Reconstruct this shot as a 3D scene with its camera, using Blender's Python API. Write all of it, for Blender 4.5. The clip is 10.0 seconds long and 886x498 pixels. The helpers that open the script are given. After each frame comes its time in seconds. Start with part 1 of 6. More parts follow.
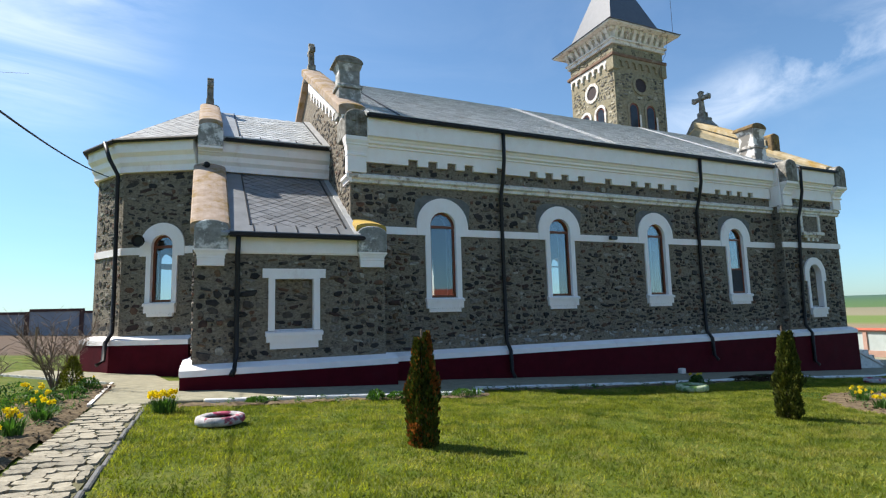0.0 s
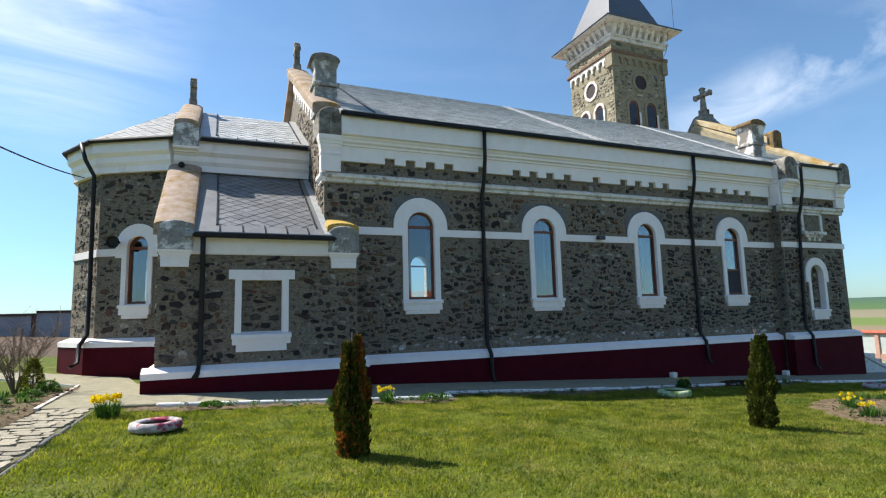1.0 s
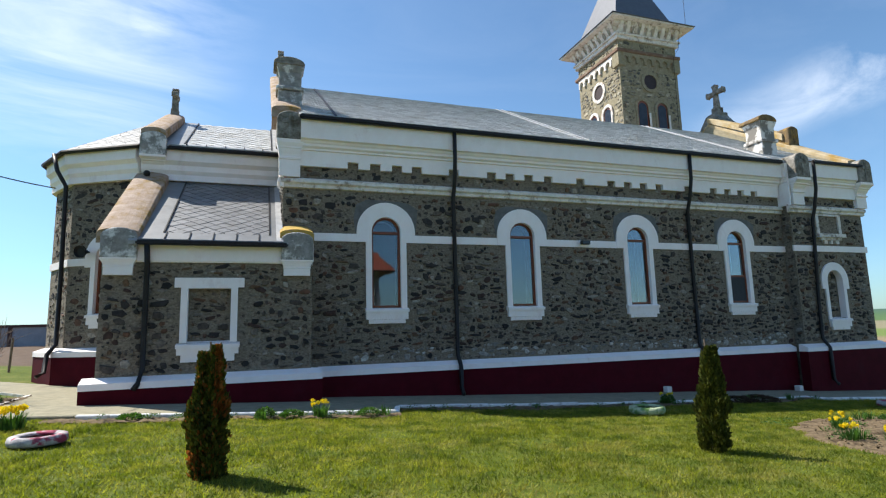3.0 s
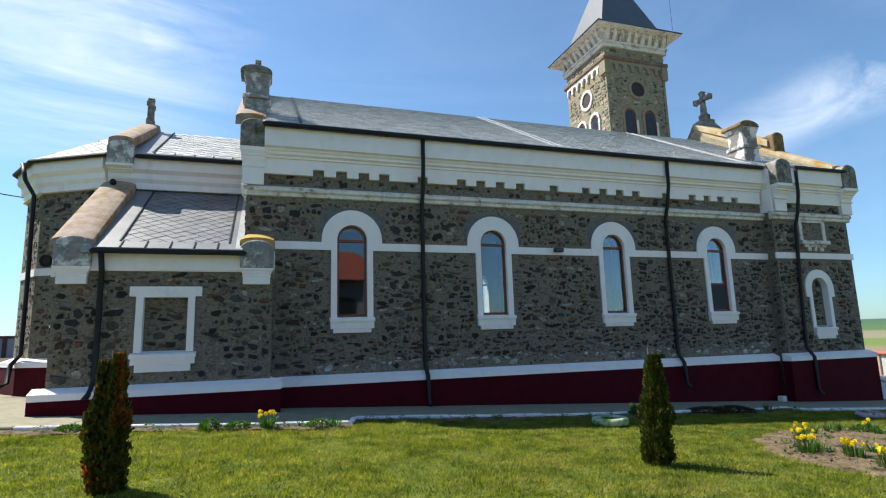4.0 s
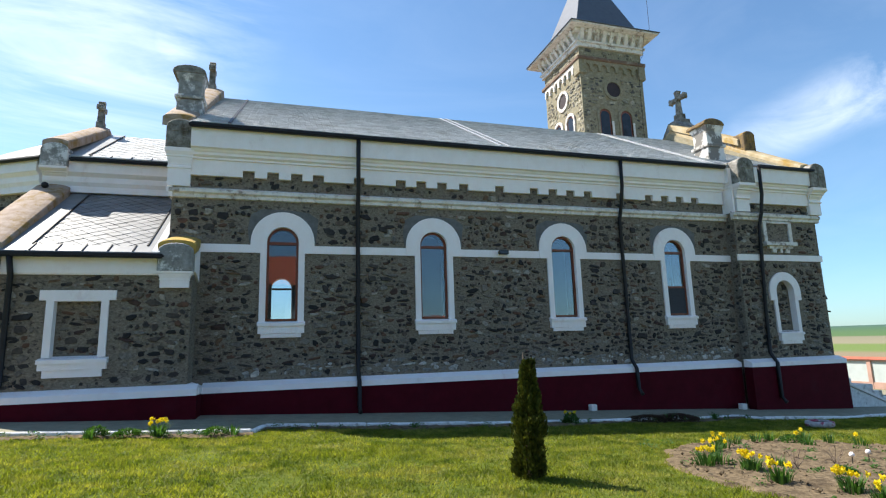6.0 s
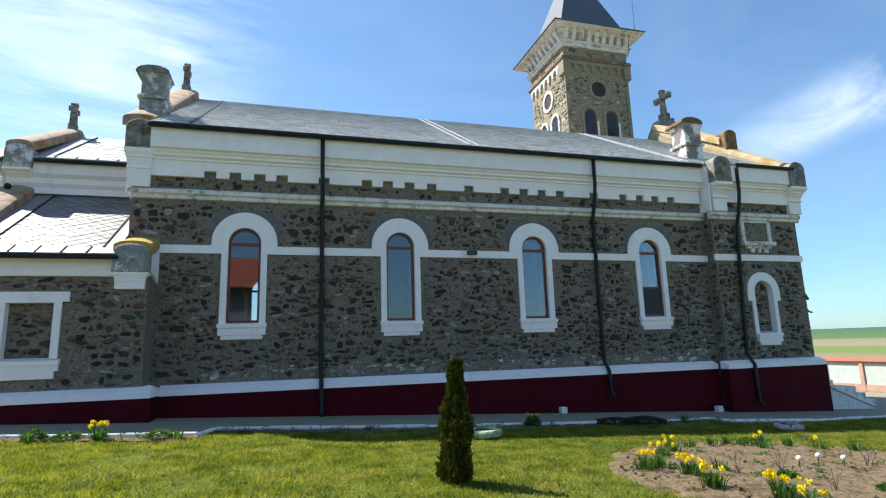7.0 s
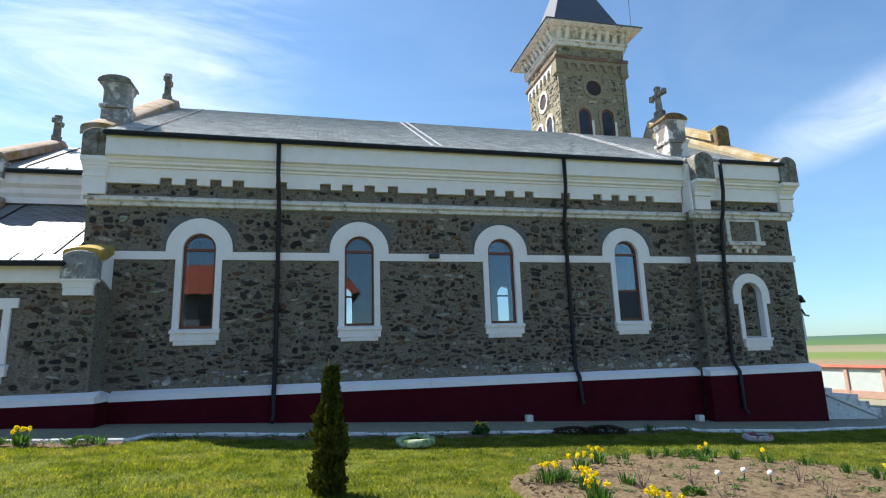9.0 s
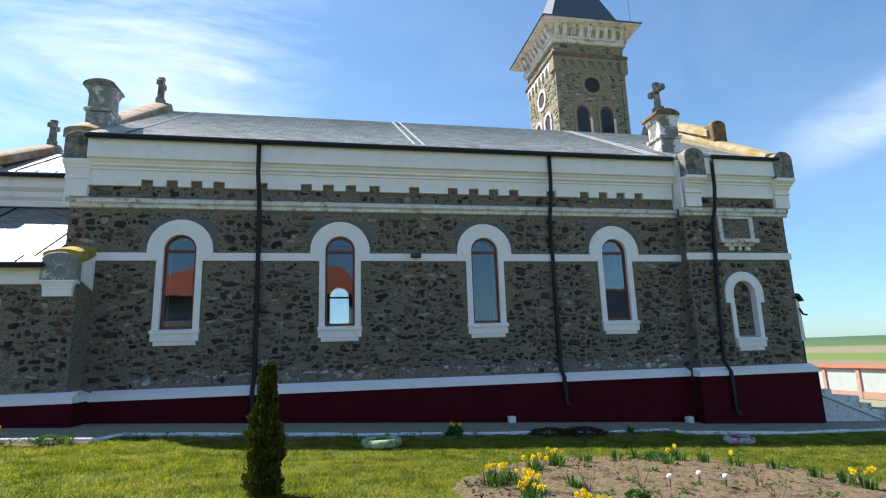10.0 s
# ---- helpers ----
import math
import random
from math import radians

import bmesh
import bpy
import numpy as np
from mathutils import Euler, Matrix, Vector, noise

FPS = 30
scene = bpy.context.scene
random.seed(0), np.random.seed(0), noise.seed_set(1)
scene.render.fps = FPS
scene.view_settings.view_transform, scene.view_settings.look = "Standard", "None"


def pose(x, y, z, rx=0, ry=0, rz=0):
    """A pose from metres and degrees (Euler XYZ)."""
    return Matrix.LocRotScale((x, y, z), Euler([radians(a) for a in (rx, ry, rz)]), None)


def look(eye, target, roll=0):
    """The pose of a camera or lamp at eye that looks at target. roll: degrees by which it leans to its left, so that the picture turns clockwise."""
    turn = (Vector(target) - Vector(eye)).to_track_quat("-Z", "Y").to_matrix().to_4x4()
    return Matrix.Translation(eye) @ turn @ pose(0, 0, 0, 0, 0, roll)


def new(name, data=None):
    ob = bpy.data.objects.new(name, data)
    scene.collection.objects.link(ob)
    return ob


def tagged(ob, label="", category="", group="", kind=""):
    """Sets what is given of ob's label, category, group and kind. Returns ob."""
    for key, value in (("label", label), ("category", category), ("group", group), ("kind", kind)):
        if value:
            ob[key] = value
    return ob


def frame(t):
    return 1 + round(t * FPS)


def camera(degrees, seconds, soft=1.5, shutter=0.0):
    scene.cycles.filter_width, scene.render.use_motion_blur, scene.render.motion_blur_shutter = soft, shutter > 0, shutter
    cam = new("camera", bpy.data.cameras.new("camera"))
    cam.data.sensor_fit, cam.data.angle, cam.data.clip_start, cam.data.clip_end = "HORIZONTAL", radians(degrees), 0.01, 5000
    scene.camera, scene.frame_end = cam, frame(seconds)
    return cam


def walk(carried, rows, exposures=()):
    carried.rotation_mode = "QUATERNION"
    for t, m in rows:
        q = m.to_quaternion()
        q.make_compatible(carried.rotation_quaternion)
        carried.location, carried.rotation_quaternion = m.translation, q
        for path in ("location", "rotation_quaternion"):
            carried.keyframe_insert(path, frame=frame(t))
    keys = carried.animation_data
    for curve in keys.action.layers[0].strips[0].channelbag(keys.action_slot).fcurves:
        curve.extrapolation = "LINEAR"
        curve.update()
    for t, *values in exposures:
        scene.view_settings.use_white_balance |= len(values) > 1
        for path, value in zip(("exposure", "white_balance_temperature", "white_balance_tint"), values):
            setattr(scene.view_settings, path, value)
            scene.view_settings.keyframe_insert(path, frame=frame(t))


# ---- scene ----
cam = camera(78.7, 10.0, soft=1.2)
METRES, EYE, TILT, LEAN, TURN = 10.0, 1.6, 0.0, 0.0, -24.4
ROWS = [
    (0.0, 0.0, 0.0, 0.0, 0.18, 6.73, 1.56),
    (0.5, 0.0489, 0.019, -0.0004, 0.72, 6.8, 1.55),
    (1.0, 0.0973, 0.0364, -0.0015, 1.71, 6.94, 1.52),
    (1.5, 0.1448, 0.056, -0.0013, 2.84, 7.14, 1.5),
    (2.0, 0.1915, 0.0732, -0.0037, 4.0, 7.39, 1.52),
    (2.5, 0.2352, 0.0944, -0.0073, 5.14, 7.68, 1.5),
    (4.0, 0.3793, 0.1451, -0.016, 6.54, 9.3, 1.63),
    (4.5, 0.4282, 0.1619, -0.0201, 6.98, 9.55, 1.64),
    (5.0, 0.4751, 0.1784, -0.0209, 7.33, 9.68, 1.65),
    (5.5, 0.5226, 0.1929, -0.0213, 7.61, 9.8, 1.64),
    (7.0, 0.6657, 0.2437, -0.0298, 8.31, 10.26, 1.74),
    (7.5, 0.7154, 0.2552, -0.032, 8.64, 10.45, 1.88),
    (8.0, 0.7611, 0.2693, -0.0345, 8.9, 10.63, 2.01),
    (8.5, 0.8026, 0.2916, -0.0356, 9.68, 10.78, 2.0),
    (9.0, 0.8465, 0.3086, -0.0367, 11.73, 11.0, 1.77),
    (9.5, 0.8901, 0.3269, -0.0398, 13.08, 11.15, 1.71),
    (10.0, 0.9368, 0.3411, -0.0416, 13.62, 11.16, 1.8),
]
walk(cam, [(t, pose(0, 0, EYE, TILT, LEAN, TURN) @ pose(METRES * x, METRES * y, METRES * z, 90 + pitch, roll, yaw)) for t, x, y, z, yaw, pitch, roll in ROWS],
     exposures=[(0.0, 0.82), (2.5, 0.82), (4.5, 0.88), (5.5, 1.02), (7.5, 1.05), (10.0, 1.0)])

# ---- light ----
world = bpy.data.worlds.new("world")
scene.world = world
world.use_nodes = True
SUN = Vector((-0.63, 0.52, 1.0)).normalized()


def build_sky(strength):
    nt = world.node_tree
    nt.nodes.clear()
    out = nt.nodes.new("ShaderNodeOutputWorld")
    bg = nt.nodes.new("ShaderNodeBackground")
    sky = nt.nodes.new("ShaderNodeTexSky")
    sky.sky_type = "NISHITA"
    sky.sun_disc = False
    sky.sun_elevation = math.asin(SUN.z)
    sky.sun_rotation = math.atan2(SUN.x, SUN.y)
    sky.air_density, sky.dust_density, sky.ozone_density = 1.0, 0.3, 2.0
    tc = nt.nodes.new("ShaderNodeTexCoord")
    mp = nt.nodes.new("ShaderNodeMapping")
    mp.inputs["Rotation"].default_value = (0.25, -0.35, 0.9)
    mp.inputs["Scale"].default_value = (1.3, 5.0, 8.0)
    big = nt.nodes.new("ShaderNodeTexNoise")
    big.inputs["Scale"].default_value, big.inputs["Detail"].default_value = 1.1, 11.0
    big.inputs["Roughness"].default_value, big.inputs["Distortion"].default_value = 0.62, 0.7
    mix = nt.nodes.new("ShaderNodeMixRGB")
    mix.inputs[2].default_value = (7.6, 8.1, 8.8, 1)
    L = nt.links.new
    L(tc.outputs["Generated"], mp.inputs["Vector"])
    L(mp.outputs["Vector"], big.inputs["Vector"])
    # a bright wisp in the east and a long streak in the west; elsewhere only a thin veil

    def toward(v, lo, hi):
        dot = nt.nodes.new("ShaderNodeVectorMath")
        dot.operation = "DOT_PRODUCT"
        dot.inputs[1].default_value = v
        L(tc.outputs["Generated"], dot.inputs[0])
        rng = nt.nodes.new("ShaderNodeMapRange")
        rng.interpolation_type = "SMOOTHSTEP"
        rng.inputs["From Min"].default_value, rng.inputs["From Max"].default_value = lo, hi
        L(dot.outputs["Value"], rng.inputs["Value"])
        return rng.outputs["Result"]

    def calc(op, a, b):
        node = nt.nodes.new("ShaderNodeMath")
        node.operation = op
        for k, v in enumerate((a, b)):
            if isinstance(v, float):
                node.inputs[k].default_value = v
            else:
                L(v, node.inputs[k])
        return node.outputs[0]

    fine = nt.nodes.new("ShaderNodeMapRange")
    fine.inputs["From Min"].default_value, fine.inputs["From Max"].default_value = 0.40, 0.64
    fine.inputs["To Max"].default_value = 0.8
    L(big.outputs["Fac"], fine.inputs["Value"])
    across = Vector((0.69, 0.65, 0.305)).cross(Vector((0.83, 0.41, 0.375))).normalized()
    streak = calc("MULTIPLY", toward(across, -0.06, 0.015), toward(across, 0.08, 0.025))
    streak = calc("MULTIPLY", streak, toward(Vector((0.88, 0.28, 0.39)).normalized(), 0.86, 0.975))
    streak = calc("MULTIPLY", streak, 0.62)
    wisp = calc("MULTIPLY", toward(Vector((-0.30, 0.83, 0.50)).normalized(), 0.945, 1.0), 0.55)
    core = calc("MULTIPLY", toward(Vector((-0.165, 0.86, 0.477)).normalized(), 0.9982, 1.0004), fine.outputs["Result"])
    where = calc("MAXIMUM", calc("MAXIMUM", streak, wisp), 0.04)
    L(calc("MAXIMUM", calc("MULTIPLY", fine.outputs["Result"], where), calc("MULTIPLY", core, 0.85)), mix.inputs["Fac"])
    tint = nt.nodes.new("ShaderNodeMixRGB")
    tint.blend_type = "MULTIPLY"
    tint.inputs[0].default_value = 1.0
    tint.inputs[2].default_value = (0.79, 0.96, 1.03, 1)
    L(sky.outputs["Color"], tint.inputs[1])
    # a blue haze rather than a white one low over the horizon
    sepz = nt.nodes.new("ShaderNodeSeparateXYZ")
    L(tc.outputs["Generated"], sepz.inputs[0])
    low = nt.nodes.new("ShaderNodeMapRange")
    low.inputs["From Min"].default_value, low.inputs["From Max"].default_value = 0.0, 0.3
    low.inputs["To Min"].default_value, low.inputs["To Max"].default_value = 1.0, 0.0
    L(sepz.outputs["Z"], low.inputs["Value"])
    haze = nt.nodes.new("ShaderNodeMixRGB")
    haze.blend_type = "MULTIPLY"
    haze.inputs[2].default_value = (0.62, 0.74, 0.88, 1)
    L(low.outputs["Result"], haze.inputs[0])
    L(tint.outputs["Color"], haze.inputs[1])
    L(haze.outputs["Color"], mix.inputs[1])
    L(mix.outputs["Color"], bg.inputs["Color"])
    bg.inputs["Strength"].default_value = strength
    L(bg.outputs["Background"], out.inputs["Surface"])


build_sky(0.098)
sun = new("sun", bpy.data.lights.new("sun", "SUN"))
sun.data.energy, sun.data.angle, sun.data.color = 5.0, radians(0.6), (1.0, 0.94, 0.84)
sun.matrix_world = look(SUN * 60, (0, 0, 0))


# ---- materials ----
def material(name, c1, c2, rough=0.8, scale=6.0, detail=6.0, bump=0.2, bump_scale=40.0, c3=None, spot_scale=2.0, spot=(0.55, 0.7),
             spec=0.4, metal=0.0, stretch=(1, 1, 1), vary=0.0, space="Object"):
    """Two colours mixed by fine noise, a third in larger stains, bump, and a random change of value from piece to piece."""
    m = bpy.data.materials.new(name)
    m.use_nodes = True
    nt = m.node_tree
    b = nt.nodes["Principled BSDF"]
    L = nt.links.new
    tc = nt.nodes.new("ShaderNodeTexCoord")
    if space == "World":
        src = nt.nodes.new("ShaderNodeNewGeometry").outputs["Position"]
    else:
        src = tc.outputs[space]
    mp = nt.nodes.new("ShaderNodeMapping")
    mp.inputs["Scale"].default_value = stretch
    L(src, mp.inputs["Vector"])
    n1 = nt.nodes.new("ShaderNodeTexNoise")
    n1.inputs["Scale"].default_value, n1.inputs["Detail"].default_value = scale, detail
    n1.inputs["Roughness"].default_value = 0.65
    L(mp.outputs["Vector"], n1.inputs["Vector"])
    r1 = nt.nodes.new("ShaderNodeValToRGB")
    r1.color_ramp.elements[0].position, r1.color_ramp.elements[1].position = 0.32, 0.68
    r1.color_ramp.elements[0].color, r1.color_ramp.elements[1].color = (*c1, 1), (*c2, 1)
    L(n1.outputs["Fac"], r1.inputs["Fac"])
    col = r1.outputs["Color"]
    if c3:
        n2 = nt.nodes.new("ShaderNodeTexNoise")
        n2.inputs["Scale"].default_value, n2.inputs["Detail"].default_value = spot_scale, 8.0
        n2.inputs["Roughness"].default_value = 0.7
        L(mp.outputs["Vector"], n2.inputs["Vector"])
        r2 = nt.nodes.new("ShaderNodeValToRGB")
        r2.color_ramp.elements[0].position, r2.color_ramp.elements[1].position = spot
        L(n2.outputs["Fac"], r2.inputs["Fac"])
        mx = nt.nodes.new("ShaderNodeMixRGB")
        mx.inputs[2].default_value = (*c3, 1)
        L(r2.outputs["Color"], mx.inputs[0])
        L(col, mx.inputs[1])
        col = mx.outputs["Color"]
    if vary:
        oi = nt.nodes.new("ShaderNodeObjectInfo")
        ge = nt.nodes.new("ShaderNodeNewGeometry")
        ad = nt.nodes.new("ShaderNodeMath")
        fr = nt.nodes.new("ShaderNodeMath")
        fr.operation = "FRACT"
        L(oi.outputs["Random"], ad.inputs[0])
        L(ge.outputs["Random Per Island"], ad.inputs[1])
        L(ad.outputs[0], fr.inputs[0])
        mr = nt.nodes.new("ShaderNodeMapRange")
        mr.inputs["To Min"].default_value, mr.inputs["To Max"].default_value = 1 - vary, 1 + vary
        L(fr.outputs[0], mr.inputs["Value"])
        hs = nt.nodes.new("ShaderNodeHueSaturation")
        L(mr.outputs["Result"], hs.inputs["Value"])
        L(col, hs.inputs["Color"])
        col = hs.outputs["Color"]
    L(col, b.inputs["Base Color"])
    b.inputs["Roughness"].default_value = rough
    b.inputs["Metallic"].default_value = metal
    b.inputs["Specular IOR Level"].default_value = spec
    if bump:
        n3 = nt.nodes.new("ShaderNodeTexNoise")
        n3.inputs["Scale"].default_value, n3.inputs["Detail"].default_value = bump_scale, 5.0
        L(mp.outputs["Vector"], n3.inputs["Vector"])
        bp = nt.nodes.new("ShaderNodeBump")
        bp.inputs["Strength"].default_value, bp.inputs["Distance"].default_value = bump, 0.03
        L(n3.outputs["Fac"], bp.inputs["Height"])
        L(bp.outputs["Normal"], b.inputs["Normal"])
    return m


def stone_material(name, tones, rough=0.85):
    """Rubble stones: one tone from a palette for each stone, mottled within it."""
    m = bpy.data.materials.new(name)
    m.use_nodes = True
    nt = m.node_tree
    L = nt.links.new
    b = nt.nodes["Principled BSDF"]
    oi = nt.nodes.new("ShaderNodeObjectInfo")
    ge = nt.nodes.new("ShaderNodeNewGeometry")
    ad = nt.nodes.new("ShaderNodeMath")
    fr = nt.nodes.new("ShaderNodeMath")
    fr.operation = "FRACT"
    L(oi.outputs["Random"], ad.inputs[0])
    L(ge.outputs["Random Per Island"], ad.inputs[1])
    L(ad.outputs[0], fr.inputs[0])
    ramp = nt.nodes.new("ShaderNodeValToRGB")
    ramp.color_ramp.interpolation = "CONSTANT"
    els = ramp.color_ramp.elements
    while len(els) < len(tones):
        els.new(0.5)
    for i, c in enumerate(tones):
        els[i].position, els[i].color = i / len(tones), (*c, 1)
    L(fr.outputs[0], ramp.inputs["Fac"])
    n = nt.nodes.new("ShaderNodeTexNoise")
    n.inputs["Scale"].default_value, n.inputs["Detail"].default_value = 14.0, 8.0
    L(ge.outputs["Position"], n.inputs["Vector"])
    mr = nt.nodes.new("ShaderNodeMapRange")
    mr.inputs["From Min"].default_value, mr.inputs["From Max"].default_value = 0.3, 0.7
    mr.inputs["To Min"].default_value, mr.inputs["To Max"].default_value = 0.55, 1.5
    L(n.outputs["Fac"], mr.inputs["Value"])
    hs = nt.nodes.new("ShaderNodeHueSaturation")
    L(ramp.outputs["Color"], hs.inputs["Color"])
    L(mr.outputs["Result"], hs.inputs["Value"])
    L(hs.outputs["Color"], b.inputs["Base Color"])
    b.inputs["Roughness"].default_value = rough
    bp = nt.nodes.new("ShaderNodeBump")
    bp.inputs["Strength"].default_value, bp.inputs["Distance"].default_value = 0.5, 0.03
    L(n.outputs["Fac"], bp.inputs["Height"])
    L(bp.outputs["Normal"], b.inputs["Normal"])
    return m


def glass_material(name):
    m = bpy.data.materials.new(name)
    m.use_nodes = True
    nt = m.node_tree
    nt.nodes.clear()
    L = nt.links.new
    out = nt.nodes.new("ShaderNodeOutputMaterial")
    mix = nt.nodes.new("ShaderNodeMixShader")
    tr = nt.nodes.new("ShaderNodeBsdfTransparent")
    tr.inputs["Color"].default_value = (0.75, 0.8, 0.82, 1)
    gl = nt.nodes.new("ShaderNodeBsdfGlossy")
    gl.inputs["Roughness"].default_value = 0.015
    gl.inputs["Color"].default_value = (0.62, 0.69, 0.74, 1)
    lw = nt.nodes.new("ShaderNodeLayerWeight")
    lw.inputs["Blend"].default_value = 0.55
    mr = nt.nodes.new("ShaderNodeMapRange")
    mr.inputs["To Min"].default_value, mr.inputs["To Max"].default_value = 0.09, 0.6
    n = nt.nodes.new("ShaderNodeTexNoise")
    n.inputs["Scale"].default_value = 1.2
    bp = nt.nodes.new("ShaderNodeBump")
    bp.inputs["Strength"].default_value, bp.inputs["Distance"].default_value = 0.05, 0.05
    L(n.outputs["Fac"], bp.inputs["Height"])
    L(bp.outputs["Normal"], gl.inputs["Normal"])
    L(lw.outputs["Facing"], mr.inputs["Value"])
    L(mr.outputs["Result"], mix.inputs["Fac"])
    L(tr.outputs[0], mix.inputs[1])
    L(gl.outputs[0], mix.inputs[2])
    L(mix.outputs[0], out.inputs["Surface"])
    return m


def ground_material():
    """Lawn near the church; ploughed soil and field strips farther off, by place."""
    m = bpy.data.materials.new("ground")
    m.use_nodes = True
    nt = m.node_tree
    L = nt.links.new
    b = nt.nodes["Principled BSDF"]
    ge = nt.nodes.new("ShaderNodeNewGeometry")
    sep = nt.nodes.new("ShaderNodeSeparateXYZ")
    L(ge.outputs["Position"], sep.inputs[0])

    def noise_ramp(scale, lo, hi, a, c, detail=8.0):
        n = nt.nodes.new("ShaderNodeTexNoise")
        n.inputs["Scale"].default_value, n.inputs["Detail"].default_value = scale, detail
        n.inputs["Roughness"].default_value = 0.7
        L(ge.outputs["Position"], n.inputs["Vector"])
        r = nt.nodes.new("ShaderNodeValToRGB")
        r.color_ramp.elements[0].position, r.color_ramp.elements[1].position = lo, hi
        r.color_ramp.elements[0].color, r.color_ramp.elements[1].color = (*a, 1), (*c, 1)
        L(n.outputs["Fac"], r.inputs["Fac"])
        return r.outputs["Color"], n.outputs["Fac"]

    grass, gf = noise_ramp(9.0, 0.3, 0.7, (0.036, 0.062, 0.005), (0.12, 0.145, 0.016))
    dry, _ = noise_ramp(1.1, 0.5, 0.72, (0, 0, 0), (1, 1, 1))
    mx = nt.nodes.new("ShaderNodeMixRGB")
    mx.inputs[2].default_value = (0.21, 0.19, 0.055, 1)
    sc = nt.nodes.new("ShaderNodeMath")
    sc.operation = "MULTIPLY"
    sc.inputs[1].default_value = 0.7
    L(dry, sc.inputs[0])
    L(sc.outputs[0], mx.inputs[0])
    L(grass, mx.inputs[1])
    soil, _ = noise_ramp(3.0, 0.3, 0.7, (0.075, 0.05, 0.035), (0.14, 0.1, 0.07))
    # strips of field on the side of the entrance, by x
    ramp = nt.nodes.new("ShaderNodeValToRGB")
    ramp.color_ramp.interpolation = "LINEAR"
    els = ramp.color_ramp.elements
    bands = [(0.0, (0.27, 0.21, 0.13)), (0.085, (0.27, 0.21, 0.13)), (0.092, (0.16, 0.22, 0.06)), (0.118, (0.16, 0.22, 0.06)),
             (0.126, (0.27, 0.24, 0.15)), (0.19, (0.24, 0.22, 0.14)), (0.205, (0.10, 0.17, 0.06)), (0.45, (0.08, 0.15, 0.07)), (1.0, (0.07, 0.13, 0.09))]
    while len(els) < len(bands):
        els.new(0.5)
    for e, (p, c) in zip(els, bands):
        e.position, e.color = p, (c[0] * 0.8, c[1] * 0.8, c[2] * 0.8, 1)
    dv = nt.nodes.new("ShaderNodeMath")
    dv.operation = "DIVIDE"
    dv.inputs[1].default_value = 1000.0
    L(sep.outputs["X"], dv.inputs[0])
    L(dv.outputs[0], ramp.inputs["Fac"])

    def step(sock, at, soft):
        r = nt.nodes.new("ShaderNodeMapRange")
        r.inputs["From Min"].default_value, r.inputs["From Max"].default_value = at, at + soft
        L(sock, r.inputs["Value"])
        return r.outputs["Result"]

    def blend(f, a, c):
        x = nt.nodes.new("ShaderNodeMixRGB")
        L(f, x.inputs[0])
        L(a, x.inputs[1])
        L(c, x.inputs[2])
        return x.outputs["Color"]

    col = blend(step(sep.outputs["Y"], 25.0, 1.0), mx.outputs["Color"], soil)
    col = blend(step(sep.outputs["X"], 40.0, 3.0), col, ramp.outputs["Color"])
    L(col, b.inputs["Base Color"])
    b.inputs["Roughness"].default_value = 0.95
    b.inputs["Specular IOR Level"].default_value = 0.15
    bp = nt.nodes.new("ShaderNodeBump")
    bp.inputs["Strength"].default_value, bp.inputs["Distance"].default_value = 0.6, 0.05
    L(gf, bp.inputs["Height"])
    L(bp.outputs["Normal"], b.inputs["Normal"])
    return m


MORTAR = material("mortar", (0.112, 0.094, 0.071), (0.292, 0.245, 0.185), 0.95, 15.0, 12.0, 1.0, 22.0, c3=(0.062, 0.05, 0.04), spot_scale=8.0, spot=(0.55, 0.62), stretch=(1, 1, 1.7), space="World")
STONE = stone_material("rubble_stone", [(0.02, 0.018, 0.017), (0.055, 0.044, 0.036), (0.012, 0.011, 0.011), (0.1, 0.078, 0.058), (0.03, 0.025, 0.023), (0.1, 0.05, 0.03),
                                        (0.17, 0.15, 0.125), (0.065, 0.052, 0.042), (0.125, 0.074, 0.04), (0.042, 0.036, 0.032), (0.022, 0.018, 0.018), (0.13, 0.11, 0.09), (0.045, 0.024, 0.018), (0.27, 0.245, 0.205)])
PALE_MORTAR = material("tower_mortar", (0.2, 0.172, 0.112), (0.33, 0.29, 0.2), 0.95, 9.0, 10.0, 0.7, 22.0, c3=(0.22, 0.17, 0.08), spot_scale=2.5, space="World")
WHITE = material("white_paint", (0.87, 0.8, 0.775), (0.92, 0.865, 0.85), 0.75, 4.0, 8.0, 0.22, 45.0, c3=(0.64, 0.5, 0.48), spot_scale=1.6, spot=(0.58, 0.86), stretch=(1, 1, 0.6), space="World")
WORN_WHITE = material("worn_whitewash", (0.6, 0.55, 0.49), (0.8, 0.76, 0.72), 0.85, 5.0, 9.0, 0.4, 35.0, c3=(0.25, 0.19, 0.15), spot_scale=3.6, spot=(0.52, 0.66), space="World")
PATCHY = material("patchy_whitewashed_stone", (0.17, 0.165, 0.155), (0.34, 0.33, 0.31), 0.95, 7.0, 10.0, 0.6, 30.0, c3=(0.72, 0.7, 0.68), spot_scale=3.0, spot=(0.5, 0.6), space="World")
PEELING = material("peeling_whitewash", (0.62, 0.59, 0.55), (0.82, 0.8, 0.77), 0.9, 6.0, 9.0, 0.5, 30.0, c3=(0.2, 0.185, 0.165), spot_scale=1.5, spot=(0.5, 0.56), space="World")
